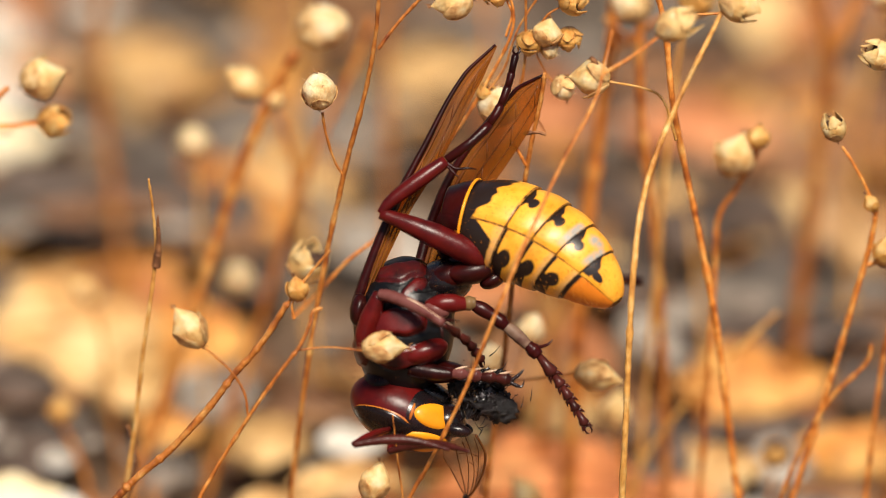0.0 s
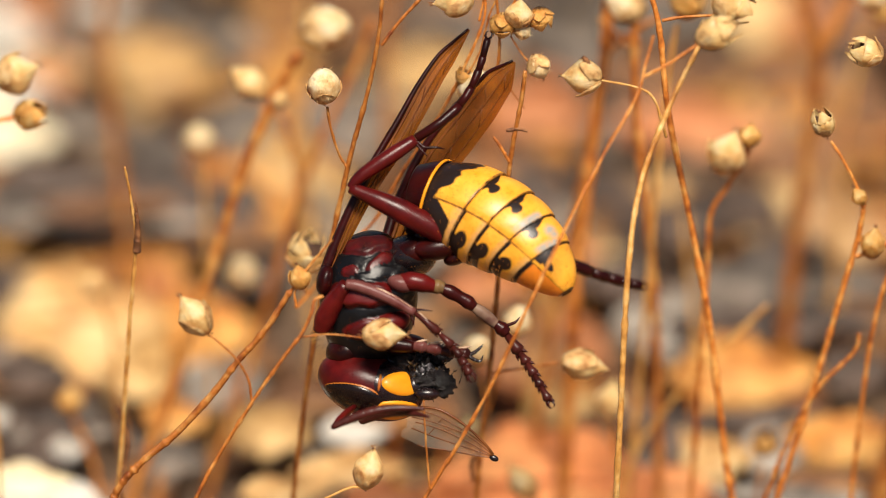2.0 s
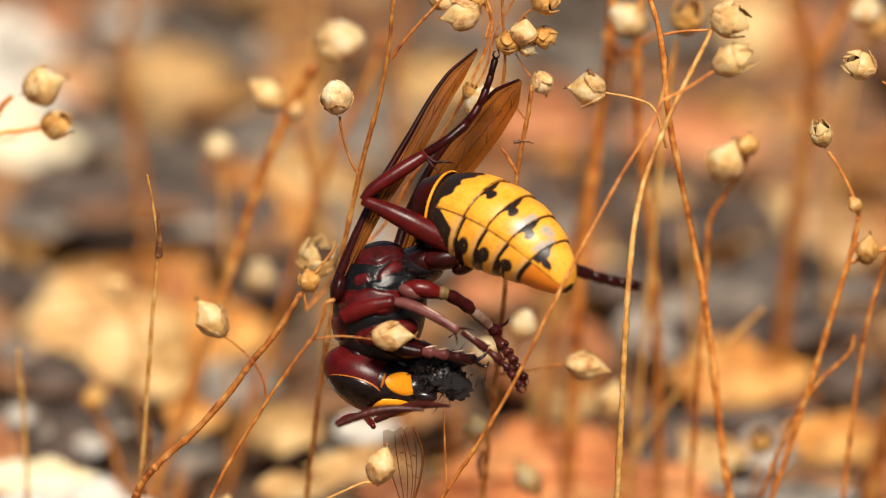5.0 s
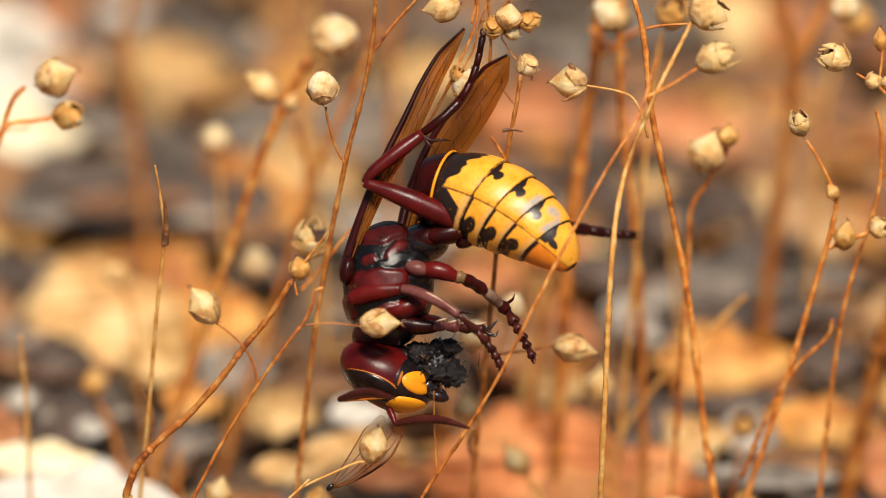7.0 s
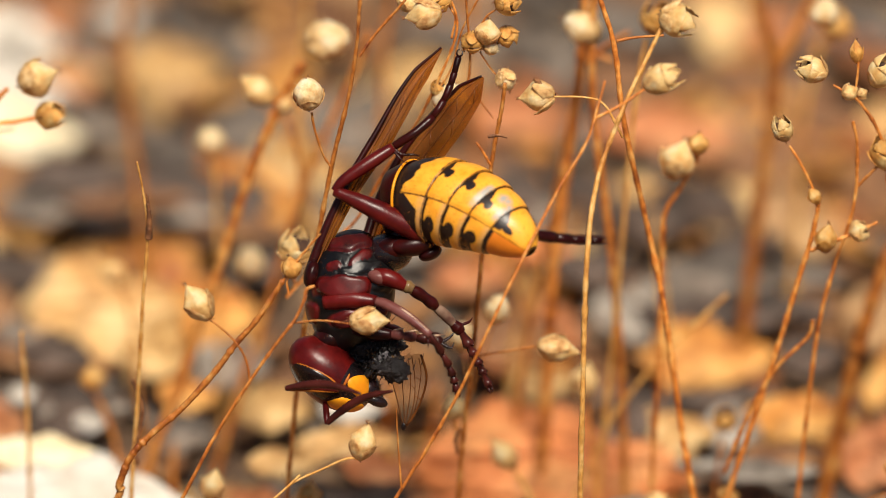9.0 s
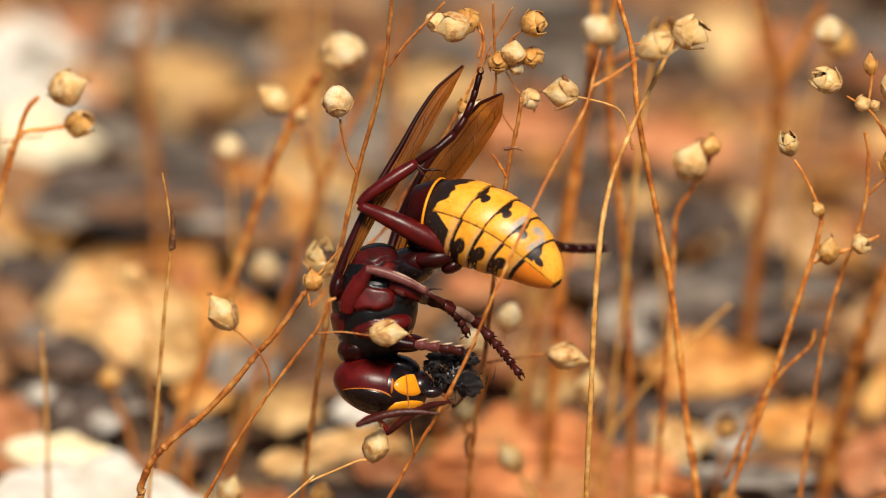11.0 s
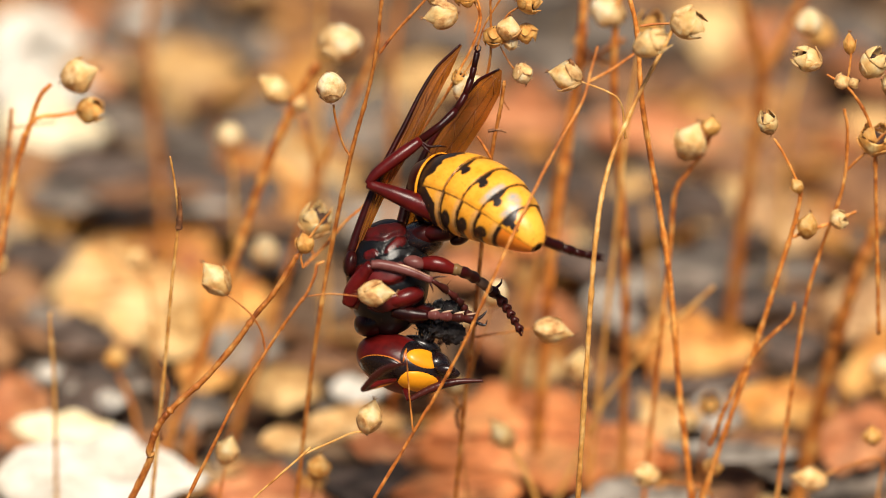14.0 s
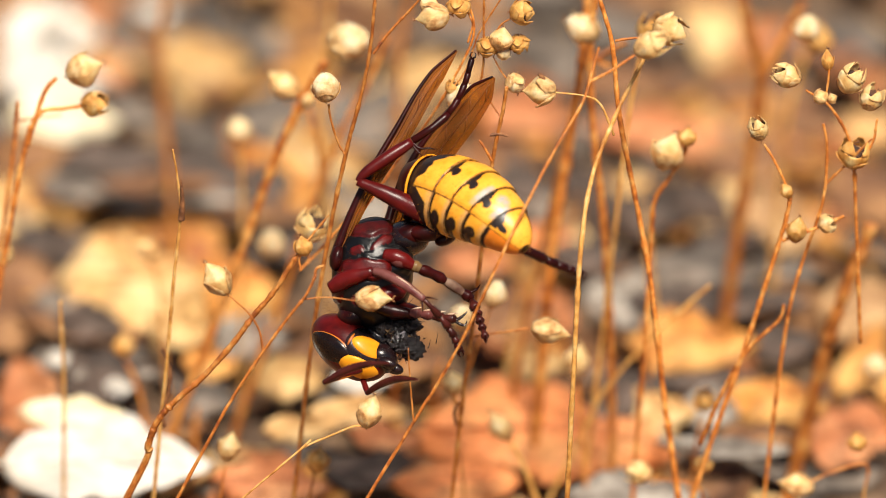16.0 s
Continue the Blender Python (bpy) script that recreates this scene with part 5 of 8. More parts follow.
def ring_plate(name, parent, seg, lo, hi, scale, mark, label=""):
    """One overlapping plate of the abdomen, between two angles about its axis."""
    bm = bmesh.new()
    layers = [bm.verts.layers.float.new(kind) for kind in ("mark", "grey_sheen", "rust")]
    u0, u1 = EDGES[seg], EDGES[seg + 1]
    nu, nv = 26, max(16, int((hi - lo) / 2))
    rows = []
    for i in range(nu + 3):
        v = min(i / nu, 1.0)
        u = u0 + (u1 - u0) * v * 1.03 - 0.012
        r = girth(max(0.0, min(u, 0.998))) * scale * (0.965 + 0.055 * v)
        if i > nu:                       # the rear lip turns in
            r *= 1 - 0.05 * (i - nu)
            u -= 0.004 * (i - nu)
        bulge = 1 + 0.030 * math.sin(math.pi * v)
        row = []
        for j in range(nv + 1):
            q = lo + (hi - lo) * j / nv
            curl = 1 - 0.03 * max(0.0, (abs(q) - FLANK[seg] + 8) / 8) if mark is marking else 1.0     # the plate's rim turns in at the flank
            slant = u + 0.04 * math.cos(radians(q + ROLL)) * math.sin(math.pi * max(0.0, min(1.0, u))) ** 0.7
            w = bm.verts.new(shell_point(min(slant, 1.0), q + ROLL, r * bulge * curl, 0.97))
            for layer, value in zip(layers, mark(seg, v, q)):
                w[layer] = value
            row.append(w)
        rows.append(row)
    for a, b in zip(rows, rows[1:]):
        for j in range(nv):
            bm.faces.new((a[j], a[j + 1], b[j + 1], b[j]))
    return part(name, bm, SHELL if seg else DARK_RED, parent, label)


ROLL = -29.0
core = bmesh.new()
path = [gp(u * LENGTH, 0, arch(u)) for u in np.linspace(0.0, 0.94, 24)]
tube_into(core, path, [girth(u) * 0.86 * G for u in np.linspace(0.0, 0.94, 24)], 32)
abdomen = part("abdomen", core, BLACK, hornet, "banded abdomen of yellow and black plates")
for seg in range(6):
    ring_plate("back_plate", abdomen, seg, -FLANK[seg], FLANK[seg], 1.0, marking, "yellow plate with black comma marks" if seg else "dark red front plate")
    ring_plate("belly_plate", abdomen, seg, FLANK[seg] - 4, 364 - FLANK[seg], 0.965, under_marking, ("orange end plate" if seg == 5 else "yellow plate with black spots") if seg else "dark red front plate")
band = bmesh.new()
loop = [shell_point(0.118, a, girth(0.118) * 1.0) for a in np.linspace(0, 360, 49)]
tube_into(band, loop, [2.6 * G] * 49, 8)
part("yellow_band", band, YELLOW, abdomen, "thin yellow rear edge")
fuzz = bmesh.new()
rnd = random.Random(21)
for i in range(520):
    u, q = rnd.uniform(0.08, 0.99), rnd.uniform(0, math.tau)
    r = girth(u) * 1.0
    p = shell_point(u, math.degrees(q), r, 0.97)
    d = Vector((0.75, -math.sin(q), math.cos(q)))
    e = p + d * rnd.uniform(4, 8) * G
    tube_into(fuzz, [p, (p + e) / 2, e], [0.3 * G, 0.2 * G, 0.08 * G], 3)
part("hair", fuzz, AMBER, abdomen, "fine golden hairs")

# head, about its own centre: a smooth ball with plates that follow it
SKULL = (-11, -11, 70, 62, 52, -33)      # centre across and up, radii, turn


def skull_depth(x, z):
    cx, cz, ra, rb, rc, turn = SKULL
    c, sn = math.cos(radians(turn)), math.sin(radians(turn))
    dx, dz = x - cx, z - cz
    f = 1 - ((dx * c + dz * sn) / ra) ** 2 - ((-dx * sn + dz * c) / rc) ** 2
    return -rb * math.sqrt(max(f, 0.0))


def onto_skull(x, z):
    """Draws a point that lies past the ball's outline back to it."""
    cx, cz, ra, rb, rc, turn = SKULL
    c, sn = math.cos(radians(turn)), math.sin(radians(turn))
    dx, dz = x - cx, z - cz
    r = math.hypot((dx * c + dz * sn) / ra, (-dx * sn + dz * c) / rc)
    k = min(1.0, 0.985 / r) if r > 0 else 1.0
    return cx + dx * k, cz + dz * k


def plate(name, material, parent, x, z, a, b, turn, lift, label="", pinch=0.0, sides=1):
    """A curved plate on the head: an oval with a rounded edge, raised by lift."""
    bm = bmesh.new()
    c, sn = math.cos(radians(turn)), math.sin(radians(turn))
    rings = []
    for i in range(11):
        r = i / 10
        ring = []
        for k in range(48):
            q = math.tau * k / 48
            lx, lz = a * r * math.cos(q), b * r * math.sin(q) * (1 + pinch * math.cos(q))
            px, pz = onto_skull(x + lx * c - lz * sn, z + lx * sn + lz * c)
            ring.append(bm.verts.new(gp(px, sides * (skull_depth(px, pz) - lift * (1 - r ** 4) + 2.5 * r ** 8), pz)))
        rings.append(ring)
    for r0, r1 in zip(rings, rings[1:]):
        for k in range(48):
            bm.faces.new((r0[k], r0[(k + 1) % 48], r1[(k + 1) % 48], r1[k]))
    bmesh.ops.remove_doubles(bm, verts=bm.verts, dist=0.01 * G)
    return part(name, bm, material, parent, label)


ball = bmesh.new()
blob_into(ball, gp(SKULL[0], 0, SKULL[1]), (SKULL[2] * G, SKULL[3] * G, SKULL[4] * G), SKULL[5], 0.015, 1.5, 2, 64, 40)
head = part("head", ball, RED, hornet, "dark red head with large dark eyes")
plate("eye_rim", AMBER, head, -38, -22, 45, 23, -26, 2.0, "thin amber rim of the eye", 0.1)
plate("compound_eye", EYE, head, -39, -24, 44.5, 23, -26.5, 4.2, "dark brown kidney-shaped eye", 0.1)
plate("compound_eye", EYE, head, -34, -26, 36, 17, -28, 2.5, "dark brown kidney-shaped eye", 0.1, -1)
plate("face_shield", BLACK, head, 30, -18, 42, 46, -20, 1.5, "black face plate")
plate("face_shield", YELLOW, head, 29, -15, 28, 21, -12, 5, "orange-yellow face plate", 0.12)
plate("face_shield", YELLOW, head, 12, -53, 36, 17, -8, 5, "orange-yellow face plate")
plate("cheek_edge", AMBER, head, 3, -8, 2.6, 16, -24, 2.5, "thin orange rim")
lump("mouth", BLACK, head, [(46, 0, -22, 24, 40, 26, -14), (30, 10, 18, 32, 36, 18, -30)], "black mouth parts")
lump("jaw", BLACK, head, [(58, -32, -36, 17, 11, 10, -10)], "black biting jaw")
lump("jaw", BLACK, head, [(60, 16, -34, 18, 14, 11, -10)], "black biting jaw")


NOSE = 31.7                             # the head's length slopes down by this angle
longer = pose(0, 0, 0, 0, NOSE, 0) @ Matrix.Diagonal((1.26, 1, 1.04, 1)) @ pose(0, 0, 0, 0, -NOSE, 0)
for piece in [head] + list(head.children):
    piece.data.transform(longer)


# antennae: scape and whip along local x
def antenna(scape_length, whip_length):
    scape = limb("antenna", RED, hornet, [(0, 0, 0), (scape_length * 0.5, 0, 3), (scape_length, 0, 0)], [4, 5.5, 6, 4.5], "dark red antenna stalk")
    limb("pale_underside", AMBER, scape, [(4, 0, -3), (scape_length * 0.5, 0, -1.8), (scape_length * 0.94, 0, -2.5)], [1.5, 3.4, 2.4])
    bm = bmesh.new()
    n = 66
    us = [k / n for k in range(n + 1)]
    ring = [0.93 if k % 6 == 0 else 1.0 for k in range(n + 1)]
    tube_into(bm, [gp(u * whip_length, 0, 12 * math.sin(u * math.pi)) for u in us],
              [(5.2 + 2.8 * math.sin(math.pi * min(1, u * 1.1)) - 2.6 * u ** 5) * w * G for u, w in zip(us, ring)], 12)
    whip = part("antenna_whip", bm, FOOT, hornet, "dark red segmented antenna whip")
    return scape, whip


antenna_near, antenna_near_flagellum = antenna(95, 150)
antenna_far, antenna_far_flagellum = antenna(48, 145)


# legs
def tarsus(parent, points, r0, r1, claws=True, lobed=False):
    """Five short heart-shaped foot segments with spines, and two claws."""
    path = spline(points, 5)
    n = len(path) - 1
    cuts = (0, 0.42, 0.60, 0.75, 0.86, 1.0)
    for k in range(5):
        bm = bmesh.new()
        a, b = cuts[k], cuts[k + 1]
        seg = []
        for u in (a, a * 0.5 + b * 0.5, a * 0.15 + b * 0.85, b):
            f = u * n
            i = min(int(f), n - 1)
            seg.append((path[i] * (1 - f + i) + path[i + 1] * (f - i)) * G)
        r = (r0 + (r1 - r0) * a) * G
        tube_into(bm, seg, [r * 0.5, r * 0.72, r * 1.05, r * 0.5] if lobed else [r * 0.84, r * 0.88, r * 0.96, r * 0.84], 10)
        d = (seg[3] - seg[0]).normalized()
        for s in (-1, 1):
            side = d.cross(Vector((0, 1, 0))) * s * (1.0 if lobed else 0.62)
            tube_into(bm, [seg[2], seg[2] + (d * 0.7 + side * 0.75) * r, seg[2] + (d * 1.3 + side * 1.05) * r], [r * 0.5, r * 0.3, r * 0.05], 4)
        part("foot_joint", bm, FOOT if lobed else DARK_RED, parent)
    if claws:
        end, d = path[-1] * G, (path[-1] - path[-3]).normalized()
        bm = bmesh.new()
        for s in (-1, 1):
            side = d.cross(Vector((0, 1, 0))) * s
            tube_into(bm, [end, end + (d * 5 + side * 5) * G, end + (d * 11 + side * 5) * G, end + (d * 14 + side * 1) * G], [2.2 * G, 2 * G, 1.5 * G, 0.4 * G], 5)
        part("claw", bm, DARK_RED, parent)


hind = limb("hind_leg", RED, hornet, [(118, -56, 78), (92, -66, 96), (22, -72, 132), (-42, -66, 160)], [12, 18, 20, 19, 14, 9], "glossy dark red thigh")
limb("shin", RED, hind, [(-42, -66, 160), (-26, -68, 178), (14, -66, 206), (62, -58, 238)], [7, 9, 12, 13, 10])
limb("spur", DARK_RED, hind, [(64, -60, 236), (78, -64, 226), (96, -66, 226), (110, -64, 224)], [3, 2.6, 2, 0.8])
limb("spur", DARK_RED, hind, [(62, -60, 234), (72, -66, 222), (82, -68, 212)], [3, 2.2, 0.8])
tarsus(hind, [(64, -58, 240), (110, -50, 272), (142, -42, 306), (164, -34, 352), (178, -28, 402)], 9, 6)

mid_leg = limb("mid_leg", RED, hornet, [(0, 0, 0), (30, -6, 4), (62, 0, 0)], [12, 16, 15, 10], "dark red thigh")
limb("knee", AMBER_BIT, mid_leg, [(56, 0, 0), (66, 0, 1), (76, 0, 0)], [10, 12, 9], "ochre-edged dark knee")
mid_leg_shank = limb("mid_leg_shin", DARK_RED, hornet, [(0, 0, 0), (22, 0, 4), (48, 0, 6), (64, 0, 5)], [8, 12, 10, 12, 8], "dark shin with a pale hairy end")
limb("pale_patch", HORN, mid_leg_shank, [(60, 0, 5), (84, 0, 5), (114, 0, 2)], [7, 10, 10, 7], "pale hairy patch of the shin")
limb("shin_end", DARK_RED, mid_leg_shank, [(108, 0, 3), (120, 0, 2), (132, 0, 0)], [8, 12, 9])
limb("spur", DARK_RED, mid_leg_shank, [(122, 0, 8), (132, -4, 22), (134, -4, 34)], [3, 2.4, 0.6])
mid_leg_foot = new("mid_leg_foot")
mid_leg_foot.parent = hornet
tarsus(mid_leg_foot, [(0, 0, 0), (30, 0, 2), (70, 0, 3), (132, 0, 0)], 11, 8, lobed=True)

front_leg = limb("front_leg", RED, hornet, [(0, 0, 0), (40, 0, 5), (96, 0, 0)], [13, 18, 17, 10], "dark red thigh")
front_leg_shank = limb("front_leg_shin", PALE, hornet, [(0, 0, 0), (24, 0, 5), (70, 0, 6), (120, 0, 0)], [8, 9.5, 10, 9, 7], "dull mauve shin with a pale edge")
limb("pale_edge", SHIN_EDGE, front_leg_shank, [(8, -4, 8), (60, -5, 13), (114, -4, 6)], [0.8, 1.8, 1.2])
limb("spur", DARK_RED, front_leg_shank, [(116, 0, 3), (130, -2, 10), (146, -2, 14)], [2.4, 1.6, 0.5])
limb("spur", DARK_RED, front_leg_shank, [(116, 0, -4), (124, -2, -14), (128, -2, -22)], [2.4, 1.6, 0.5])
front_leg_foot = new("front_leg_foot")
front_leg_foot.parent = hornet
limb("pale_edge", SHIN_EDGE, front_leg_foot, [(4, -3, 5), (34, -3, 7), (66, -3, 7)], [0.8, 1.5, 0.8])
tarsus(front_leg_foot, [(0, 0, 0), (40, 0, 5), (92, 0, 6), (134, 0, -4)], 8, 9, lobed=True)

# the other front leg reaches over the prey: a pale-edged jointed foot
hold = limb("front_leg", DARK_RED, hornet, [(-6, -52, -84), (30, -56, -92), (62, -58, -96)], [12, 14, 9], "dark red thigh folded over the prey")
for k in range(4):
    limb("foot_joint", PALE if k < 2 else FOOT, hold, [(60 + 23 * k, -60, -96 - 3 * k), (72 + 23 * k, -60, -95 - 3.5 * k), (84 + 23 * k, -60, -98 - 3.5 * k)], [6, 9, 11, 6])
    limb("pale_edge", SHIN_EDGE, hold, [(66 + 23 * k, -64, -88 - 3 * k), (76 + 23 * k, -65, -86 - 3.5 * k), (86 + 23 * k, -64, -84 - 3.5 * k)], [0.8, 2.2, 0.6])
for s in (-1, 1):
    limb("claw", BLACK, hold, [(150, -60, -110), (162, -60, -110 + 7 * s), (170, -60, -107 + 11 * s), (174, -60, -100 + 9 * s)], [3.4, 3.0, 2.0, 0.6])

far_hind_leg = limb("far_hind_leg", DARK_RED, hornet, [(0, 0, 0), (90, 0, 14), (215, 0, 4)], [14, 16, 12], "dark red leg reaching behind the abdomen")
tarsus(far_hind_leg, [(215, 0, 4), (270, 0, 0), (330, 0, -2), (385, 0, 0)], 12, 9)


# wings: long folded blades with raised veins
def wing(name, line, widths, fold, label):
    bm = bmesh.new()
    path = spline(line, 8)
    n = len(path)
    half = limb_radii(widths, n)
    skins = []
    for dy in (0.0, 1.2):
        rows = []
        for i, p in enumerate(path):
            d = (path[min(i + 1, n - 1)] - path[max(i - 1, 0)]).normalized()
            a = Vector((-d.z, 0, d.x))
            row = []
            for j in range(9):
                v = j / 4 - 1
                wave = 3 * math.sin(i * 0.5 + v * 3) * 0.4
                row.append(bm.verts.new((p + a * v * half[i] + Vector((0, dy + fold * half[i] * abs(v + 0.1) + wave, 0))) * G))
            rows.append(row)
        skins.append(rows)
    for s in skins:
        for a, b in zip(s, s[1:]):
            for j in range(8):
                bm.faces.new((a[j], a[j + 1], b[j + 1], b[j]))
    blade = part(name, bm, WING, hornet, label)
    for v, r0, r1 in ((1.0, 10.0, 2.0), (0.55, 4.2, 0.9), (-0.1, 1.6, 0.8), (-0.6, 1.2, 0.6)):
        vb = bmesh.new()
        pts = []
        for i, p in enumerate(path[:-3] if v < 1 else path):
            d = (path[min(i + 1, n - 1)] - path[max(i - 1, 0)]).normalized()
            a = Vector((-d.z, 0, d.x))
            pts.append((p + a * v * half[i] + Vector((0, fold * half[i] * abs(v + 0.1) - 1.0, 0))) * G)
        tube_into(vb, pts, [r * G for r in limb_radii([r0, r1], len(pts))], 6)
        part("vein", vb, DARK_RED if v > 0.9 else VEIN, blade)
    for k in range(3, 9):
        vb = bmesh.new()
        i = int(n * k / 10)
        d = (path[i + 1] - path[i - 1]).normalized()
        a = Vector((-d.z, 0, d.x))
        va, vb2 = (-0.1, 0.55) if k % 2 else (-0.6, -0.1)
        p0, p1 = path[i] + a * va * half[i], path[min(i + 3, n - 1)] + a * vb2 * half[i]
        lift = lambda v: Vector((0, fold * half[i] * abs(v + 0.1) - 1.0, 0))
        tube_into(vb, [(p0 + lift(va)) * G, ((p0 + p1) / 2 + lift((va + vb2) / 2)) * G, (p1 + lift(vb2)) * G], [0.9 * G] * 3, 5)
        part("vein", vb, VEIN, blade)
    return blade


wing("wing", [(-82, -30, 6), (-60, -34, 60), (-12, -36, 160), (42, -30, 250), (98, -20, 350), (148, -10, 418)], [6, 8, 11, 14, 17, 17, 14, 2], 0.35, "folded amber wing with a dark leading edge")
wing("wing", [(20, 52, 40), (60, 58, 130), (100, 56, 205), (150, 50, 272), (194, 44, 330), (222, 40, 368)], [14, 26, 31, 33, 31, 24, 3], 0.3, "folded amber-brown wing")

# prey held in the jaws
prey = tagged(new("prey_remains"), "chewed black lump of insect prey with a torn wing", "insect")
rnd = random.Random(8)


def morsel(name, material, x, y, z, r, seed, label="", big=64):
    """A torn, chewed lump: coarse and fine folds in one skin."""
    bm = bmesh.new()
    for w in bmesh.ops.create_uvsphere(bm, u_segments=big, v_segments=big // 2, radius=1.0)["verts"]:
        p = w.co.copy()
        k = 1 + 0.55 * noise.noise(p * 1.6 + Vector((seed, 0, 0))) + 0.30 * noise.noise(p * 4.0 + Vector((0, seed, 0))) + 0.18 * noise.noise(p * 9.0) + 0.12 * noise.noise(p * 19.0)
        w.co = gp(x, y, z) + Vector((p.x * r[0], p.y * r[1], p.z * r[2])) * k * G
    return part(name, bm, material, prey, label)


morsel("chewed_body", MEAT, 0, -4, 0, (34, 30, 30), 3, "wet black chewed body", 120)
morsel("chewed_body", MEAT, 24, -18, -16, (26, 22, 22), 7, "wet black chewed body", 90)
morsel("chewed_body", MEAT, -22, -14, 18, (26, 20, 18), 9, "wet black chewed body", 90)
morsel("chewed_body", MEAT, 20, -12, 24, (26, 18, 15), 5, "wet black chewed body", 90)
morsel("flesh", GREY_BIT, 10, -30, 2, (12, 9, 10), 12, "pinkish grey torn flesh", 60)


def shard_into(bm, centre, size, rnd):
    """A bent, jagged flake of shell with two skins."""
    u = Vector((rnd.gauss(0, 1), rnd.gauss(0, 1), rnd.gauss(0, 1))).normalized()
    v = u.orthogonal().normalized()
    w = u.cross(v)
    edge = [size * rnd.uniform(0.45, 1.2) for k in range(7)]
    mid = [bm.verts.new(gp(*centre) + w * size * s * G) for s in (0.22, 0.12)]
    rims = []
    for s in (0.0, -0.1):
        rims.append([bm.verts.new(gp(*centre) + (u * math.cos(k * math.tau / 7) * edge[k] + v * math.sin(k * math.tau / 7) * edge[k] * 0.45 + w * size * (s + rnd.uniform(-0.12, 0.12))) * G) for k in range(7)])
    for k in range(7):
        bm.faces.new((rims[0][k], rims[0][(k + 1) % 7], mid[0]))
        bm.faces.new((rims[1][(k + 1) % 7], rims[1][k], mid[1]))
        bm.faces.new((rims[0][(k + 1) % 7], rims[0][k], rims[1][k], rims[1][(k + 1) % 7]))


for name, material, label, count, size in (("shell_flake", WET, "glossy black broken shell", 26, 13), ("shell_flake", AMBER_BIT, "brown broken shell", 12, 8), ("shell_flake", GREY_BIT, "bluish grey wet shell", 8, 8)):
    flakes = bmesh.new()
    for i in range(count):
        a, b = rnd.uniform(0, math.tau), rnd.uniform(0.2, 1.0)
        shard_into(flakes, (44 * b * math.cos(a), -30 - rnd.uniform(0, 10) + 22 * b * b, 38 * b * math.sin(a)), size * rnd.uniform(0.6, 1.3), rnd)
    tagged(part(name, flakes, material, prey, label), kind="stuff")
bits = bmesh.new()
for i in range(150):
    p = gp(rnd.gauss(2, 24), -22 + rnd.uniform(-14, 14), rnd.gauss(0, 20))
    d = Vector((rnd.uniform(-1, 1), rnd.uniform(-1, 1), rnd.uniform(-1, 1)))
    tube_into(bits, [p, p + d * 10 * G, p + (d * 20 + Vector((0, 0, 4))) * G], [1.0 * G, 0.7 * G, 0.2 * G], 4)
tagged(part("bristle", bits, BLACK, prey), kind="stuff")


# a torn-off fly wing hangs from the prey: broad torn end first, its root a dark knob at the far end
def strip_at(u, v):
    half = 34 * (1 - u ** 1.7) ** 0.75 * (0.75 + 0.25 * min(1, u * 4)) + 1
    fray = 9 * noise.noise(Vector((v * 4, 1, 7))) * (1 - u) ** 2
    return gp(150 * u + fray, 5 * math.sin(u * 4 + v * 2.4) * (1 - 0.6 * u), v * half + 8 * math.sin(u * 2.6))


flap = bmesh.new()
rows = [[flap.verts.new(strip_at(i / 24, j / 6 - 1)) for j in range(13)] for i in range(25)]
for a, b in zip(rows, rows[1:]):
    for j in range(12):
        flap.faces.new((a[j], a[j + 1], b[j + 1], b[j]))
torn = part("torn_wing", flap, FLY_WING, prey, "brownish clear torn fly wing")
for k, (side, start) in enumerate(((0.97, 0.0), (0.72, 0.05), (0.4, 0.0), (0.05, 0.1), (-0.35, 0.06), (-0.95, 0.2))):
    vb = bmesh.new()
    pts = [strip_at(u, side + 0.06 * math.sin(u * 5 + k * 2)) - gp(0, 1.0, 0) for u in np.linspace(start, 0.99, 15)]
    tube_into(vb, pts, [(2.2 if k == 0 else 0.8) * G] * 15, 5)
    part("vein", vb, VEIN, torn)
for k, (u0, v0, v1) in enumerate(((0.3, 0.4, 0.72), (0.42, 0.05, 0.4), (0.25, -0.35, 0.05), (0.55, 0.4, 0.97))):
    vb = bmesh.new()
    tube_into(vb, [strip_at(u0 + 0.05 * w, v0 + (v1 - v0) * w) - gp(0, 1.0, 0) for w in (0, 0.5, 1)], [0.7 * G] * 3, 4)
    part("vein", vb, VEIN, torn)
lump("wing_root", BLACK, torn, [(152, 0, 2, 8, 4, 5, 0)])


# ---- what moves ----
def sway(thing, rows):
    """Seconds, slip of the root along x and z in mm, lean in degrees."""
    root = thing.matrix_basis.translation.copy()
    walk(thing, [(t, pose(root.x + dx * MM, root.y, root.z + dz * MM, 0, lean, 0)) for t, dx, dz, lean in rows])


def perch(thing, rows):
    """The hornet or its prey: seconds, place across and up in mm, turn in degrees, in the plane across the view."""
    out = []
    for t, x, z, turn in rows:
        at = (FOCUS + Vector((x, 0, 0)) + ABOVE * z) * MM
        out.append((t, Matrix.Translation(at) @ pose(0, 0, 0, -TILT) @ pose(0, 0, 0, 0, -turn, 0)))
    walk(thing, out)


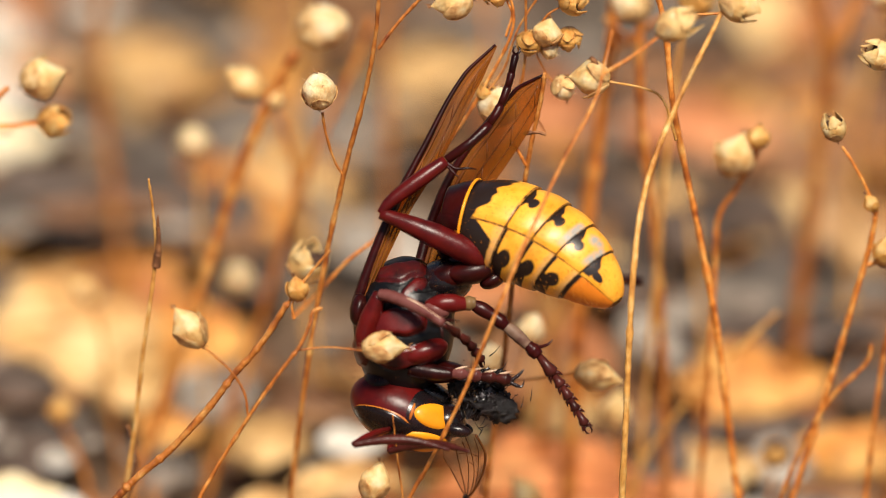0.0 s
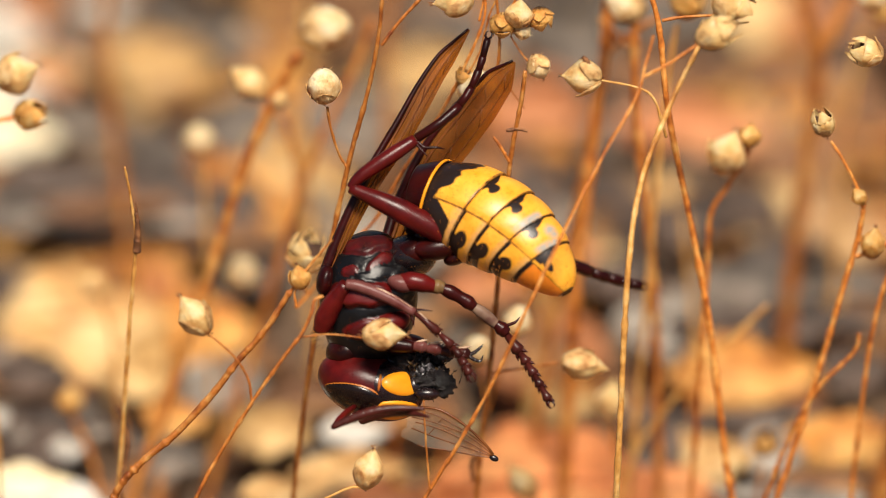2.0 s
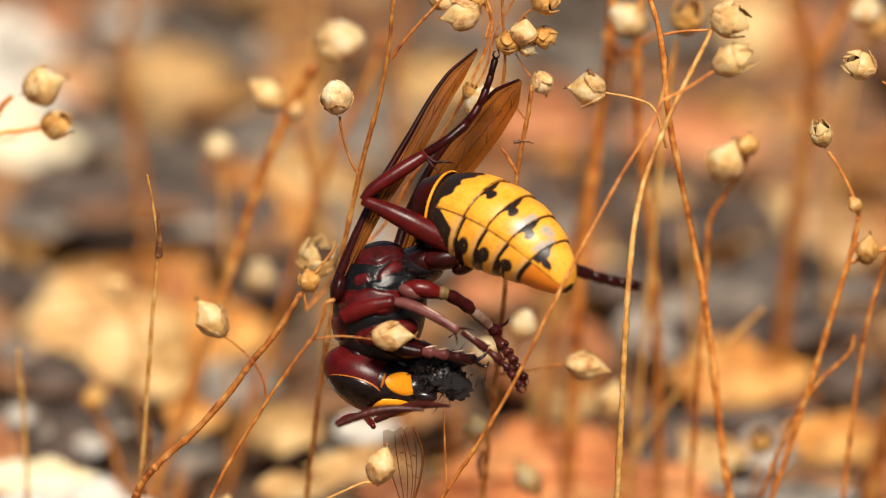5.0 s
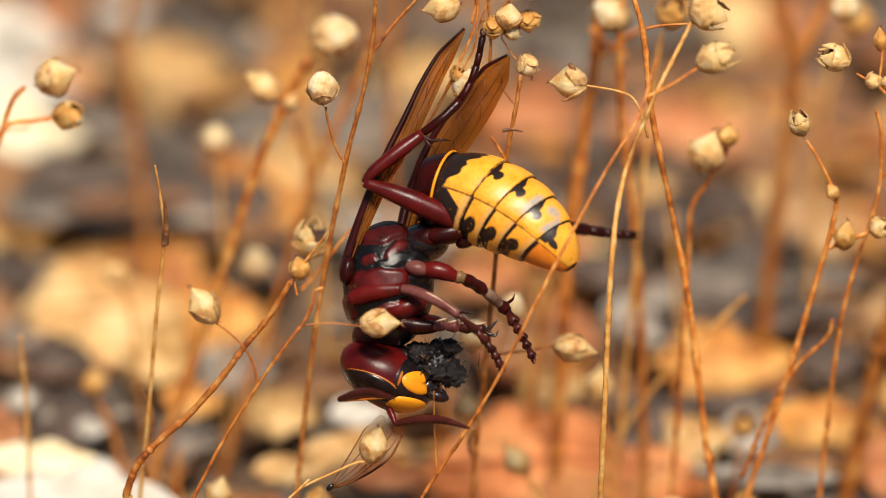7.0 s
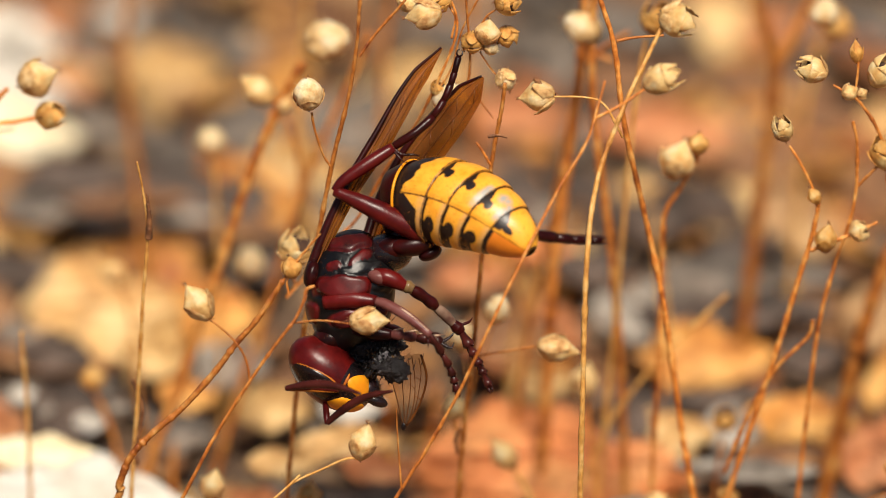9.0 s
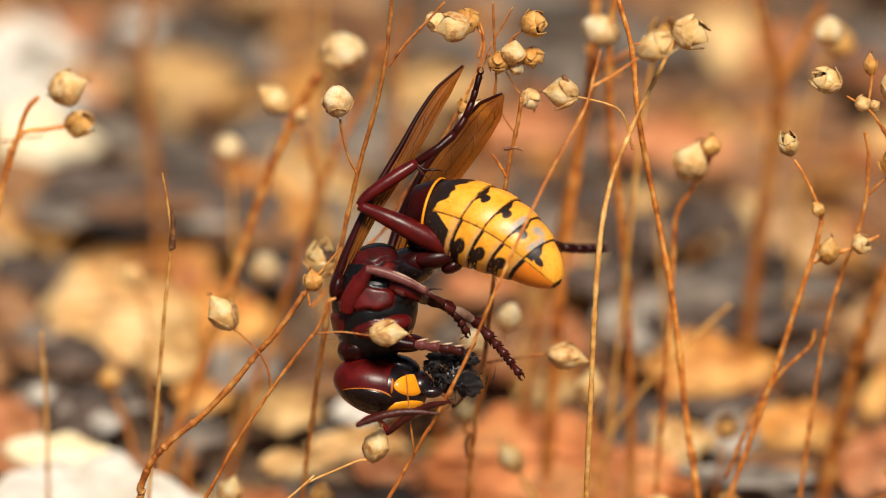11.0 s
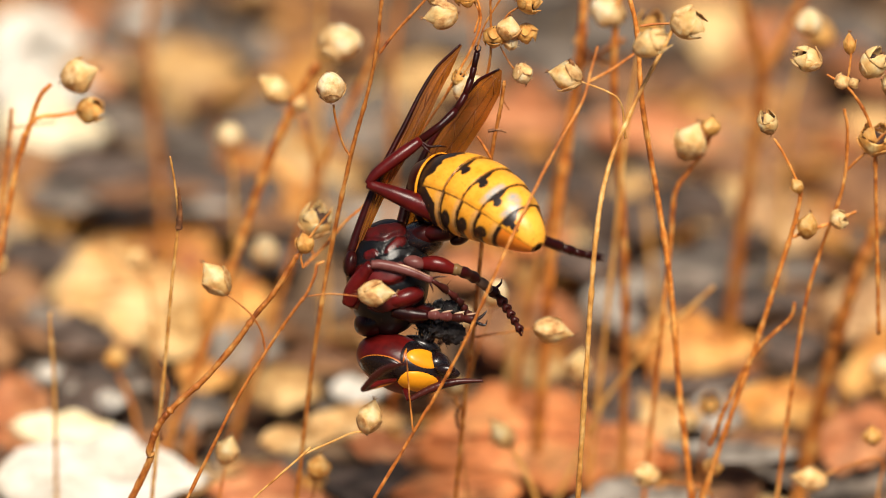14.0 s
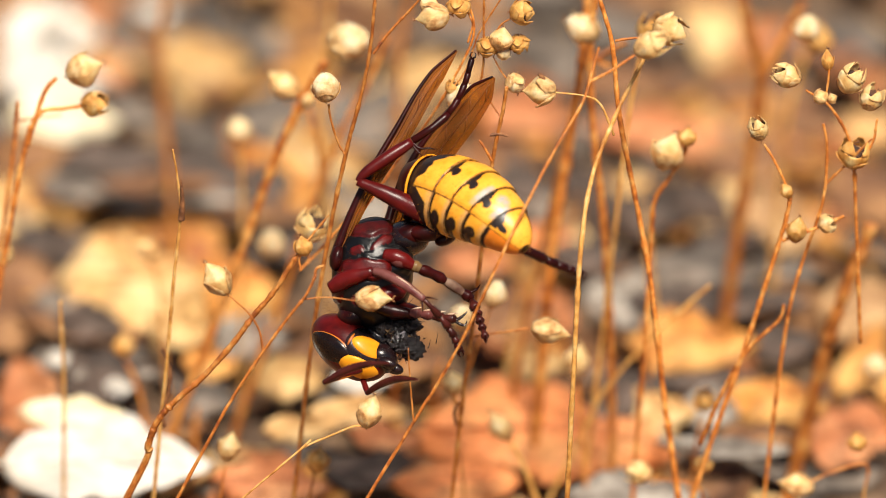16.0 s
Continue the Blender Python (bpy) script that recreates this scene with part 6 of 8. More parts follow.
def aimed(limb_part, rows):
    """A part that points along its own x: seconds, root and direction in the hornet's grid."""
    out = []
    for t, x, y, z, dx, dy, dz in rows:
        a = Vector((dx, dy, dz)).normalized()
        c = (Vector((0, 0, 1)) - a * a.z).normalized()
        b = c.cross(a)
        m = Matrix((a, b, c)).transposed().to_4x4()
        out.append((t, Matrix.Translation(gp(x, y, z)) @ m))
    walk(limb_part, out)


def hung(flap_part, rows):
    """A flap that hangs from its root and swings: seconds, root and direction in the prey's grid."""
    out = []
    for t, x, y, z, dx, dy, dz in rows:
        a = Vector((dx, dy, dz)).normalized()
        b = (Vector((0, 1, 0)) - a * a.y).normalized()
        m = Matrix((a, b, a.cross(b))).transposed().to_4x4()
        out.append((t, Matrix.Translation(gp(x, y, z)) @ m))
    walk(flap_part, out)


def nod(thing, rows):
    """The head: seconds, centre on the grid, turn in the view's plane, towards it, and about its length."""
    walk(thing, [(t, Matrix.Translation(gp(x, 0, z)) @ pose(0, 0, 0, 0, NOSE - turn, 0) @ pose(0, 0, 0, -roll, 0, -yaw) @ pose(0, 0, 0, 0, -NOSE, 0)) for t, x, z, turn, yaw, roll in rows])


def motions():
    sway(stem_a, [(0, 0.48, 0.07, 0.41), (0.5, 0.17, 0.01, -0.04), (1, 1.23, -0.22, -1.68), (1.5, 0.39, 0.24, -0.2), (2, 0.33, 0.45, 0.58), (2.5, 0.33, 0.18, 1), (3, 0.9, -0.11, -0.92), (3.5, 0.75, -0.01, -0.54), (4, 0.81, 0.03, -0.54), (6.5, 0.78, -0.04, -1.24), (7, 0.59, -0.07, -0.93), (7.5, 0, -0.22, -0.17), (8, 0, 0, 0), (8.5, 0.59, -0.1, -1.94), (9, -0.02, 0.16, -0.09), (11.5, 0.26, -0.16, 0.51), (12, 0.63, 0, -0.7), (12.5, 0.63, -0.16, -1.19), (13, 0.19, 0.02, -1.22), (13.5, 1.78, -0.08, -3.3), (14, 1.33, 0.38, -2.3), (14.5, 0.43, 0.3, 0.07), (15, 0.27, -0.12, -0.42), (15.5, -0.89, -0.2, 0.84), (16, 0.76, -0.38, -2.23)])
    sway(stem_b, [(0, 0.94, -0.1, -0.54), (0.5, 0.63, -0.11, -1.01), (1, 1.08, -0.04, -1.54), (1.5, 0.62, 0.2, -0.72), (2, 0.87, 0.21, -0.53), (2.5, 0.61, 0.03, 0.33), (3, 0.99, -0.09, -1.23), (3.5, 0.83, 0.01, -0.79), (4, 0.91, 0.03, -0.79), (6.5, 0.7, 0.07, -1.11), (7, 0.47, 0.03, -0.73), (7.5, 0.19, -0.25, -0.48), (8, 0, 0, 0), (8.5, 0.21, 0.14, -1.34), (9, 0.18, 0.1, -0.43), (11.5, 0.57, -0.34, -0.13), (12, 0.43, 0.06, -0.46), (12.5, 0.24, 0.02, -0.59), (13, -0.16, 0.22, -0.69), (13.5, 0.96, 0.31, -2.04), (14, 1.15, 0.47, -2.25), (14.5, 0.63, 0.19, -0.39), (15, 0.07, -0.07, -0.16), (15.5, -0.96, -0.23, 0.9), (16, 0.01, -0.04, -1.01)])
    sway(straw_a, [(0, -0.07, -0.5, 2.23), (0.5, -0.01, -0.17, -0.27), (1, 0, 0.01, -1.53), (1.5, 0, -0.02, -1.23), (2, -0.01, -0.08, -0.58), (2.5, -0.02, -0.23, -0.22), (3, 0, 0.03, -1.46), (3.5, -0.01, -0.08, -0.84), (4, -0.01, -0.11, -0.64), (6.5, -0.01, -0.08, -0.61), (7, -0.01, -0.07, 0.13), (7.5, 0, -0.07, -2.51), (8, 0, 0, 0), (8.5, 0.02, 0.26, -1.44), (9, 0.01, 0.21, -1.39), (11.5, -0.01, -0.15, -0.25), (12, -0.01, -0.1, 0.54), (12.5, 0.01, 0.18, -0.71), (13, 0.02, 0.23, -1.14), (13.5, 0.01, 0.07, -0.42), (14, 0.01, 0.16, -0.46), (14.5, 0.01, 0.18, -1.39), (15, 0.01, 0.07, -1.03), (15.5, 0.01, 0.12, -1.1), (16, 0.01, 0.12, -1.28)])
    sway(stem_c, [(0, 0, -0.03, 0.72), (0.5, -0.02, -0.39, -0.83), (1, 0, 0.02, -0.04), (1.5, 0.01, 0.15, 0.5), (2, 0.02, 0.28, 0.88), (2.5, 0.02, 0.21, 0.72), (3, 0.02, 0.27, 0.54), (3.5, 0.02, 0.25, 0.72), (4, 0.02, 0.25, 0.8), (6.5, 0.04, 0.45, 0.44), (7, 0.03, 0.41, -0.03), (7.5, -0.03, -0.56, -1.55), (8, 0, 0, 0), (8.5, 0.03, 0.49, -0.42), (9, 0.01, 0.19, -0.61), (11.5, 0.05, 0.59, 0.64), (12, 0.05, 0.64, 0.49), (12.5, 0.02, 0.38, -0.77), (13, 0.03, 0.52, -0.68), (13.5, 0.06, 0.7, 0.73), (14, 0.05, 0.72, 0.09), (14.5, 0.02, 0.3, -0.97), (15, 0.04, 0.51, -0.08), (15.5, 0.02, 0.43, -0.97), (16, 0.02, 0.41, -1.07)])
    sway(stem_f, [(0, 0.5, -0.23, 2.63), (0.5, 0.02, -0.04, 0.57), (1, 0.04, 0.09, -2.5), (1.5, 0.09, -0.01, -3.47), (2, 0.51, -0.05, -1.82), (2.5, 0.85, -0.34, -2.16), (3, 0.37, 0.15, -2.87), (3.5, 0.27, -0.05, -1.32), (4, 0.26, -0.08, -0.75), (6.5, -0.05, 0.24, -1.42), (7, 0.19, 0.42, -1.96), (7.5, -0.22, -0.46, -3.93), (8, 0, 0, 0), (8.5, -0.57, 0.6, -0.78), (9, -0.36, -0.3, -2.1), (11.5, 0.46, -0.63, -1.1), (12, 0.3, 0.35, 1.51), (12.5, 0.19, 0.56, -1.41), (13, -0.53, 0.52, 0.02), (13.5, -0.27, 0.99, 0.68), (14, -0.07, 1.07, 0.63), (14.5, 0.32, -0.13, -2.39), (15, -0.15, -0.33, -1.41), (15.5, -0.43, -0.64, -1.7), (16, -0.73, 0.2, 0.12)])
    sway(stem_j, [(0, 0.06, 0.11, -3.93), (0.5, 0.06, 0.11, -2.15), (1, 0.2, 0.36, -1.69), (1.5, 0.19, 0.35, -1.18), (2, 0.53, 0.95, -1.27), (2.5, 0.69, 1.26, -1.77), (3, 0.77, 1.35, -0.71), (3.5, 0.9, 1.52, 0.25), (4, 0.79, 1.33, 0.32), (6.5, 0.32, 0.55, -0.28), (7, 0.4, 0.68, 0.21), (7.5, -0.26, -0.46, -0.58), (8, 0, 0, 0), (8.5, -0.27, -0.48, -0.82), (9, -0.66, -1.18, -1.23), (11.5, 0.63, 1.28, -3.9), (12, 0.24, 0.43, -0.42), (12.5, 0.16, 0.29, -1.55), (13, 0.02, 0.03, -1.89), (13.5, 0.24, 0.44, -1.26), (14, 0.5, 0.96, -2.95), (14.5, 0.44, 0.93, -5.08), (15, 0.28, 0.56, -3.64), (15.5, 0.21, 0.4, -2.34), (16, 0.53, 1.02, -3.06)])
    sway(pod_twig, [(0, -0.18, 0.13, 4.32), (0.5, -0.76, 0.43, -1.17), (1, -0.49, 0.31, 1.65), (1.5, -0.27, 0.18, 2.55), (2, -0.3, 0.21, 4.14), (2.5, -0.25, 0.17, 4.12), (3, -0.38, 0.25, 3.23), (3.5, -0.25, 0.18, 4.59), (4, -0.14, 0.1, 5.41), (6.5, -0.55, 0.38, 3.81), (7, -0.5, 0.33, 2.98), (7.5, -1.04, 0.31, -14.02), (8, 0, 0, 0), (8.5, -0.83, 0.45, -2.58), (9, -1.1, 0.5, -6.38), (11.5, -0.75, 0.61, 8.17), (12, -0.23, 0.19, 8.67), (12.5, -0.52, 0.39, 5.77), (13, -0.77, 0.54, 4.19), (13.5, -0.34, 0.3, 10.34), (14, -0.51, 0.5, 13.76), (14.5, -1.38, 1.11, 7.82), (15, -0.72, 0.73, 14.43), (15.5, -2.06, 1.51, 5.37), (16, -1.34, 0.73, -2.44)])
    sway(straw_i, [(0, -0.01, -0.18, -0.72), (0.5, -0.01, -0.24, -2.09), (1, -0.01, -0.15, -1.29), (1.5, -0.01, -0.27, -0.88), (2, -0.01, -0.16, -0.56), (2.5, -0.01, -0.21, -0.57), (3, -0.01, -0.12, -0.93), (3.5, -0.01, -0.11, -0.55), (4, -0.01, -0.14, -0.28), (6.5, 0, 0.08, -1.13), (7, 0, 0.06, -0.92), (7.5, -0.01, -0.3, -1.84), (8, 0, 0, 0), (8.5, 0, -0.1, -1.58), (9, 0, -0.1, -1.93), (11.5, 0.01, 0.22, -1.08), (12, 0.01, 0.16, -0.19), (12.5, 0.01, 0.25, -0.85), (13, 0, 0.12, -1.28), (13.5, 0.02, 0.34, -0.04), (14, 0.02, 0.47, -0.5), (14.5, 0.01, 0.41, -1.83), (15, 0.02, 0.46, -1.44), (15.5, 0, 0.31, -3.7), (16, 0, 0.06, -1.96)])
    sway(stem_h, [(0, -0.01, 0.23, -0.36), (0.5, -0.02, 0.26, -1.35), (1, -0.01, 0.29, -0.74), (1.5, -0.01, 0.13, -0.44), (2, -0.01, 0.21, -0.22), (2.5, -0.01, 0.26, -0.27), (3, -0.02, 0.35, -0.43), (3.5, -0.01, 0.33, -0.11), (4, -0.01, 0.22, 0.04), (6.5, -0.02, 0.43, -0.36), (7, -0.02, 0.38, -0.33), (7.5, 0.04, -0.54, -1.85), (8, 0, 0, 0), (8.5, -0.01, 0.16, -0.85), (9, 0, 0.03, -1.41), (11.5, -0.04, 0.89, -0.08), (12, -0.02, 0.63, 0.37), (12.5, -0.03, 0.69, -0.1), (13, -0.03, 0.64, -0.36), (13.5, -0.02, 0.86, 0.61), (14, -0.03, 1.37, 0.9), (14.5, -0.05, 1.26, -0.07), (15, -0.03, 1.3, 0.96), (15.5, -0.09, 1.4, -1.37), (16, -0.04, 0.7, -1.34)])
    sway(stem_l, [(0, 0.01, 0.02, 0.76), (0.5, 0.04, 0.12, -0.3), (1, 0.03, 0.11, -0.86), (1.5, 0.03, 0.1, -1.22), (2, 0.01, 0.03, -0.44), (2.5, 0, 0, -0.12), (3, 0.02, 0.08, -0.51), (3.5, 0, 0.01, -0.36), (4, -0.02, -0.06, -0.15), (6.5, 0.02, 0.06, -0.74), (7, 0.05, 0.16, -0.48), (7.5, -0.04, -0.12, -1.19), (8, 0, 0, 0), (8.5, 0.03, 0.09, -1.09), (9, -0.03, -0.1, -0.63), (11.5, -0.04, -0.13, -0.05), (12, -0.04, -0.13, 0), (12.5, -0.01, -0.04, -0.55), (13, -0.05, -0.17, -1.02), (13.5, -0.01, -0.03, -0.69), (14, 0.07, 0.23, -1.01), (14.5, -0.07, -0.23, -0.87), (15, -0.11, -0.38, -1.03), (15.5, -0.12, -0.41, -1.01), (16, -0.06, -0.2, -0.97)])
    sway(stem_l2, [(0, 0, -0, 0.99), (0.5, 0.03, 0.12, -0.3), (1, 0.03, 0.12, -0.98), (1.5, 0.03, 0.12, -1.43), (2, 0.01, 0.03, -0.49), (2.5, 0, 0, -0.1), (3, 0.02, 0.08, -0.58), (3.5, 0, 0.01, -0.4), (4, -0.02, -0.06, -0.16), (6.5, 0.02, 0.08, -0.88), (7, 0.04, 0.17, -0.55), (7.5, -0.02, -0.1, -1.46), (8, 0, 0, 0), (8.5, 0.03, 0.12, -1.32), (9, -0.02, -0.09, -0.79), (11.5, -0.03, -0.13, -0.11), (12, -0.03, -0.13, -0.04), (12.5, -0.01, -0.02, -0.71), (13, -0.03, -0.14, -1.3), (13.5, 0, -0.01, -0.88), (14, 0.06, 0.27, -1.24), (14.5, -0.05, -0.21, -1.13), (15, -0.08, -0.36, -1.36), (15.5, -0.09, -0.39, -1.34), (16, -0.04, -0.18, -1.26)])
    sway(stem_m, [(0, 0.02, 0.21, -0.39), (0.5, 0.01, 0.15, -1.49), (1, 0.02, 0.24, -0.83), (1.5, 0.01, 0.1, -0.47), (2, 0.02, 0.2, -0.24), (2.5, 0.02, 0.25, -0.32), (3, 0.03, 0.32, -0.52), (3.5, 0.03, 0.33, -0.17), (4, 0.02, 0.23, 0.02), (6.5, 0.04, 0.4, -0.48), (7, 0.03, 0.35, -0.43), (7.5, -0.05, -0.73, -1.89), (8, 0, 0, 0), (8.5, 0.01, 0.07, -0.97), (9, -0.01, -0.11, -1.55), (11.5, 0.09, 0.88, -0.31), (12, 0.07, 0.66, 0.24), (12.5, 0.07, 0.67, -0.29), (13, 0.06, 0.6, -0.56), (13.5, 0.1, 0.9, 0.44), (14, 0.17, 1.44, 0.64), (14.5, 0.12, 1.24, -0.39), (15, 0.16, 1.38, 0.72), (15.5, 0.09, 1.26, -1.84), (16, 0.04, 0.56, -1.66)])
    sway(stem_n, [(0, -0.03, -0.23, -0.76), (0.5, -0.02, -0.12, -1.12), (1, -0, -0.03, -0.86), (1.5, -0.02, -0.16, -0.71), (2, -0, -0.03, -0.67), (2.5, -0.01, -0.04, -0.68), (3, 0.01, 0.1, -0.59), (3.5, 0.02, 0.14, -0.48), (4, -0.01, -0.07, -0.42), (6.5, 0.04, 0.26, -0.13), (7, 0.03, 0.19, -0.53), (7.5, -0.01, -0.04, -0.93), (8, 0, 0, 0), (8.5, 0.02, 0.1, -0.35), (9, 0.01, 0.05, -0.2), (11.5, 0.03, 0.2, 0.04), (12, 0.04, 0.26, -0.13), (12.5, 0.04, 0.23, -0.5), (13, 0.06, 0.4, -0.48), (13.5, 0.09, 0.52, 0.04), (14, 0.12, 0.74, -0.3), (14.5, 0.04, 0.24, -0.21), (15, 0.04, 0.25, -0.26), (15.5, 0.02, 0.1, -0.5), (16, 0.06, 0.42, -0.89)])
    sway(stem_o, [(0, 0, -0.16, -0.34), (0.5, -0.01, -0.55, -1.19), (1, -0.01, -0.32, -0.84), (1.5, 0, -0.03, -0.38), (2, 0, 0.06, -0.3), (2.5, 0, 0.05, -0.29), (3, 0, 0.06, -0.37), (3.5, 0.01, 0.2, -0.16), (4, 0, 0.02, -0.21), (6.5, 0.01, 0.43, 0.14), (7, 0.01, 0.26, -0.51), (7.5, 0, -0.07, -1.01), (8, 0, 0, 0), (8.5, 0, 0, -0.56), (9, -0, -0.23, -0.62), (11.5, 0.01, 0.35, 0.49), (12, 0.01, 0.37, 0.22), (12.5, 0, 0.14, -0.27), (13, 0.01, 0.33, -0.36), (13.5, 0.02, 0.65, 0.33), (14, 0.04, 1.11, 0.35), (14.5, 0, -0.03, -0.06), (15, 0.01, 0.23, 0.04), (15.5, 0, -0.05, -0.33), (16, 0, 0.17, -1.2)])
    sway(stem_p, [(0, 0.15, 0.12, 0.26), (0.5, 0.02, 0.01, -0.25), (1, -0.1, -0.08, -0.47), (1.5, -0.17, -0.14, -0.62), (2, -0.07, -0.06, -0.24), (2.5, -0.02, -0.02, -0.08), (3, -0.05, -0.04, -0.29), (3.5, -0.06, -0.05, -0.18), (4, -0.07, -0.06, -0.05), (6.5, -0.1, -0.08, -0.36), (7, 0.01, 0.01, -0.31), (7.5, -0.31, -0.25, -0.42), (8, 0, 0, 0), (8.5, -0.15, -0.12, -0.52), (9, -0.19, -0.15, -0.19), (11.5, -0.09, -0.07, 0.08), (12, -0.09, -0.07, 0.11), (12.5, -0.13, -0.1, -0.18), (13, -0.3, -0.25, -0.3), (13.5, -0.15, -0.12, -0.25), (14, -0.04, -0.03, -0.55), (14.5, -0.31, -0.25, -0.19), (15, -0.44, -0.36, -0.15), (15.5, -0.46, -0.37, -0.12), (16, -0.31, -0.25, -0.24)])
    sway(stem_q, [(0, 0.09, 0.11, 0.57), (0.5, 0.04, 0.06, -0.32), (1, -0.02, -0.03, -0.74), (1.5, -0.06, -0.08, -1.01), (2, -0.03, -0.04, -0.36), (2.5, -0.01, -0.01, -0.09), (3, -0.01, -0.01, -0.45), (3.5, -0.03, -0.04, -0.28), (4, -0.05, -0.06, -0.07), (6.5, -0.04, -0.05, -0.61), (7, 0.05, 0.06, -0.47), (7.5, -0.19, -0.25, -0.83), (8, 0, 0, 0), (8.5, -0.05, -0.07, -0.9), (9, -0.12, -0.16, -0.42), (11.5, -0.08, -0.11, 0.04), (12, -0.08, -0.1, 0.09), (12.5, -0.08, -0.1, -0.4), (13, -0.2, -0.26, -0.67), (13.5, -0.08, -0.11, -0.52), (14, 0.04, 0.05, -0.94), (14.5, -0.22, -0.29, -0.52), (15, -0.33, -0.42, -0.54), (15.5, -0.34, -0.45, -0.5), (16, -0.22, -0.28, -0.61)])
    sway(stem_q2, [(0, 0, 0.01, 1.46), (0.5, 0, 0.05, 0.35), (1, 0.01, 0.22, 0.57), (1.5, 0.02, 0.32, 0.56), (2, 0.02, 0.33, 1.27), (2.5, 0, -0.01, 1.93), (3, 0.01, 0.13, 0.77), (3.5, 0.01, 0.15, 0.94), (4, 0.01, 0.19, 1.01), (6.5, 0.01, 0.27, 0.12), (7, 0.01, 0.17, 0.1), (7.5, -0.01, -0.17, -0.12), (8, 0, 0, 0), (8.5, 0.01, 0.36, -1.11), (9, 0.01, 0.18, -0.19), (11.5, -0.02, -0.29, 1.1), (12, 0.01, 0.16, 0.38), (12.5, 0.01, 0.13, -0.1), (13, 0.01, 0.33, -0.99), (13.5, 0.03, 0.68, -0.38), (14, 0.03, 0.88, -0.32), (14.5, 0.02, 0.3, 0.91), (15, 0, -0.03, 0.01), (15.5, -0.01, -0.42, -0.74), (16, 0, 0.13, -1.07)])
    sway(stem_t, [(0, 0.05, 0.07, 2.38), (0.5, -0.13, -0.22, -0.2), (1, -0.21, -0.37, -1.52), (1.5, -0.18, -0.32, -1.22), (2, -0.12, -0.21, -0.55), (2.5, -0.15, -0.25, -0.08), (3, -0.19, -0.33, -1.45), (3.5, -0.16, -0.27, -0.78), (4, -0.15, -0.25, -0.56), (6.5, -0.12, -0.21, -0.52), (7, -0.02, -0.03, 0.17), (7.5, -0.35, -0.64, -2.32), (8, 0, 0, 0), (8.5, -0.07, -0.12, -1.55), (9, -0.09, -0.15, -1.45), (11.5, -0.1, -0.17, -0.09), (12, 0.03, 0.06, 0.61), (12.5, -0, -0.01, -0.76), (13, -0.04, -0.06, -1.2), (13.5, -0.01, -0.02, -0.4), (14, 0.02, 0.04, -0.5), (14.5, -0.09, -0.16, -1.38), (15, -0.1, -0.17, -0.96), (15.5, -0.08, -0.14, -1.06), (16, -0.1, -0.18, -1.23)])
    sway(stem_w2, [(0, 0.03, 0.23, -0.39), (0.5, 0.02, 0.12, -1.64), (1, 0.03, 0.23, -0.91), (1.5, 0.02, 0.11, -0.48), (2, 0.03, 0.22, -0.24), (2.5, 0.04, 0.26, -0.34), (3, 0.05, 0.32, -0.58), (3.5, 0.05, 0.34, -0.18), (4, 0.04, 0.25, 0.03), (6.5, 0.06, 0.4, -0.57), (7, 0.05, 0.34, -0.52), (7.5, -0.1, -0.8, -2.09), (8, 0, 0, 0), (8.5, 0.01, 0.04, -1.12), (9, -0.02, -0.16, -1.77), (11.5, 0.13, 0.87, -0.46), (12, 0.11, 0.66, 0.17), (12.5, 0.1, 0.66, -0.43), (13, 0.09, 0.57, -0.74), (13.5, 0.15, 0.91, 0.37), (14, 0.25, 1.46, 0.54), (14.5, 0.19, 1.22, -0.61), (15, 0.24, 1.41, 0.63), (15.5, 0.15, 1.19, -2.26), (16, 0.06, 0.49, -2)])
    sway(stem_y, [(0, -0.01, -0.18, -0.79), (0.5, 0, -0.05, -1.15), (1, 0, 0.02, -0.88), (1.5, -0.01, -0.12, -0.74), (2, 0, 0.01, -0.68), (2.5, 0, 0, -0.69), (3, 0.01, 0.13, -0.59), (3.5, 0.01, 0.17, -0.47), (4, 0, -0.04, -0.44), (6.5, 0.02, 0.27, -0.1), (7, 0.02, 0.23, -0.52), (7.5, 0, 0.01, -0.96), (8, 0, 0, 0), (8.5, 0.01, 0.12, -0.35), (9, 0, 0.06, -0.21), (11.5, 0.02, 0.2, 0.06), (12, 0.02, 0.27, -0.11), (12.5, 0.02, 0.26, -0.5), (13, 0.03, 0.42, -0.46), (13.5, 0.04, 0.52, 0.09), (14, 0.06, 0.76, -0.24), (14.5, 0.02, 0.25, -0.2), (15, 0.02, 0.26, -0.25), (15.5, 0.01, 0.13, -0.52), (16, 0.03, 0.47, -0.89)])
    sway(stem_y2, [(0, 0.02, -0.11, -0.36), (0.5, 0.06, -0.39, -1.28), (1, 0.03, -0.2, -0.89), (1.5, 0, 0.02, -0.38), (2, -0.01, 0.1, -0.28), (2.5, -0.01, 0.08, -0.27), (3, -0.02, 0.11, -0.35), (3.5, -0.03, 0.22, -0.11), (4, -0.01, 0.05, -0.2), (6.5, -0.05, 0.4, 0.23), (7, -0.05, 0.32, -0.45), (7.5, -0.01, 0.06, -1.01), (8, 0, 0, 0), (8.5, -0.01, 0.07, -0.55), (9, 0.02, -0.15, -0.66), (11.5, -0.04, 0.28, 0.56), (12, -0.04, 0.33, 0.3), (12.5, -0.02, 0.17, -0.24), (13, -0.05, 0.36, -0.29), (13.5, -0.08, 0.6, 0.46), (14, -0.13, 1.04, 0.58), (14.5, 0, -0.02, -0.07), (15, -0.03, 0.22, 0.08), (15.5, 0, -0.01, -0.34), (16, -0.05, 0.32, -1.16)])
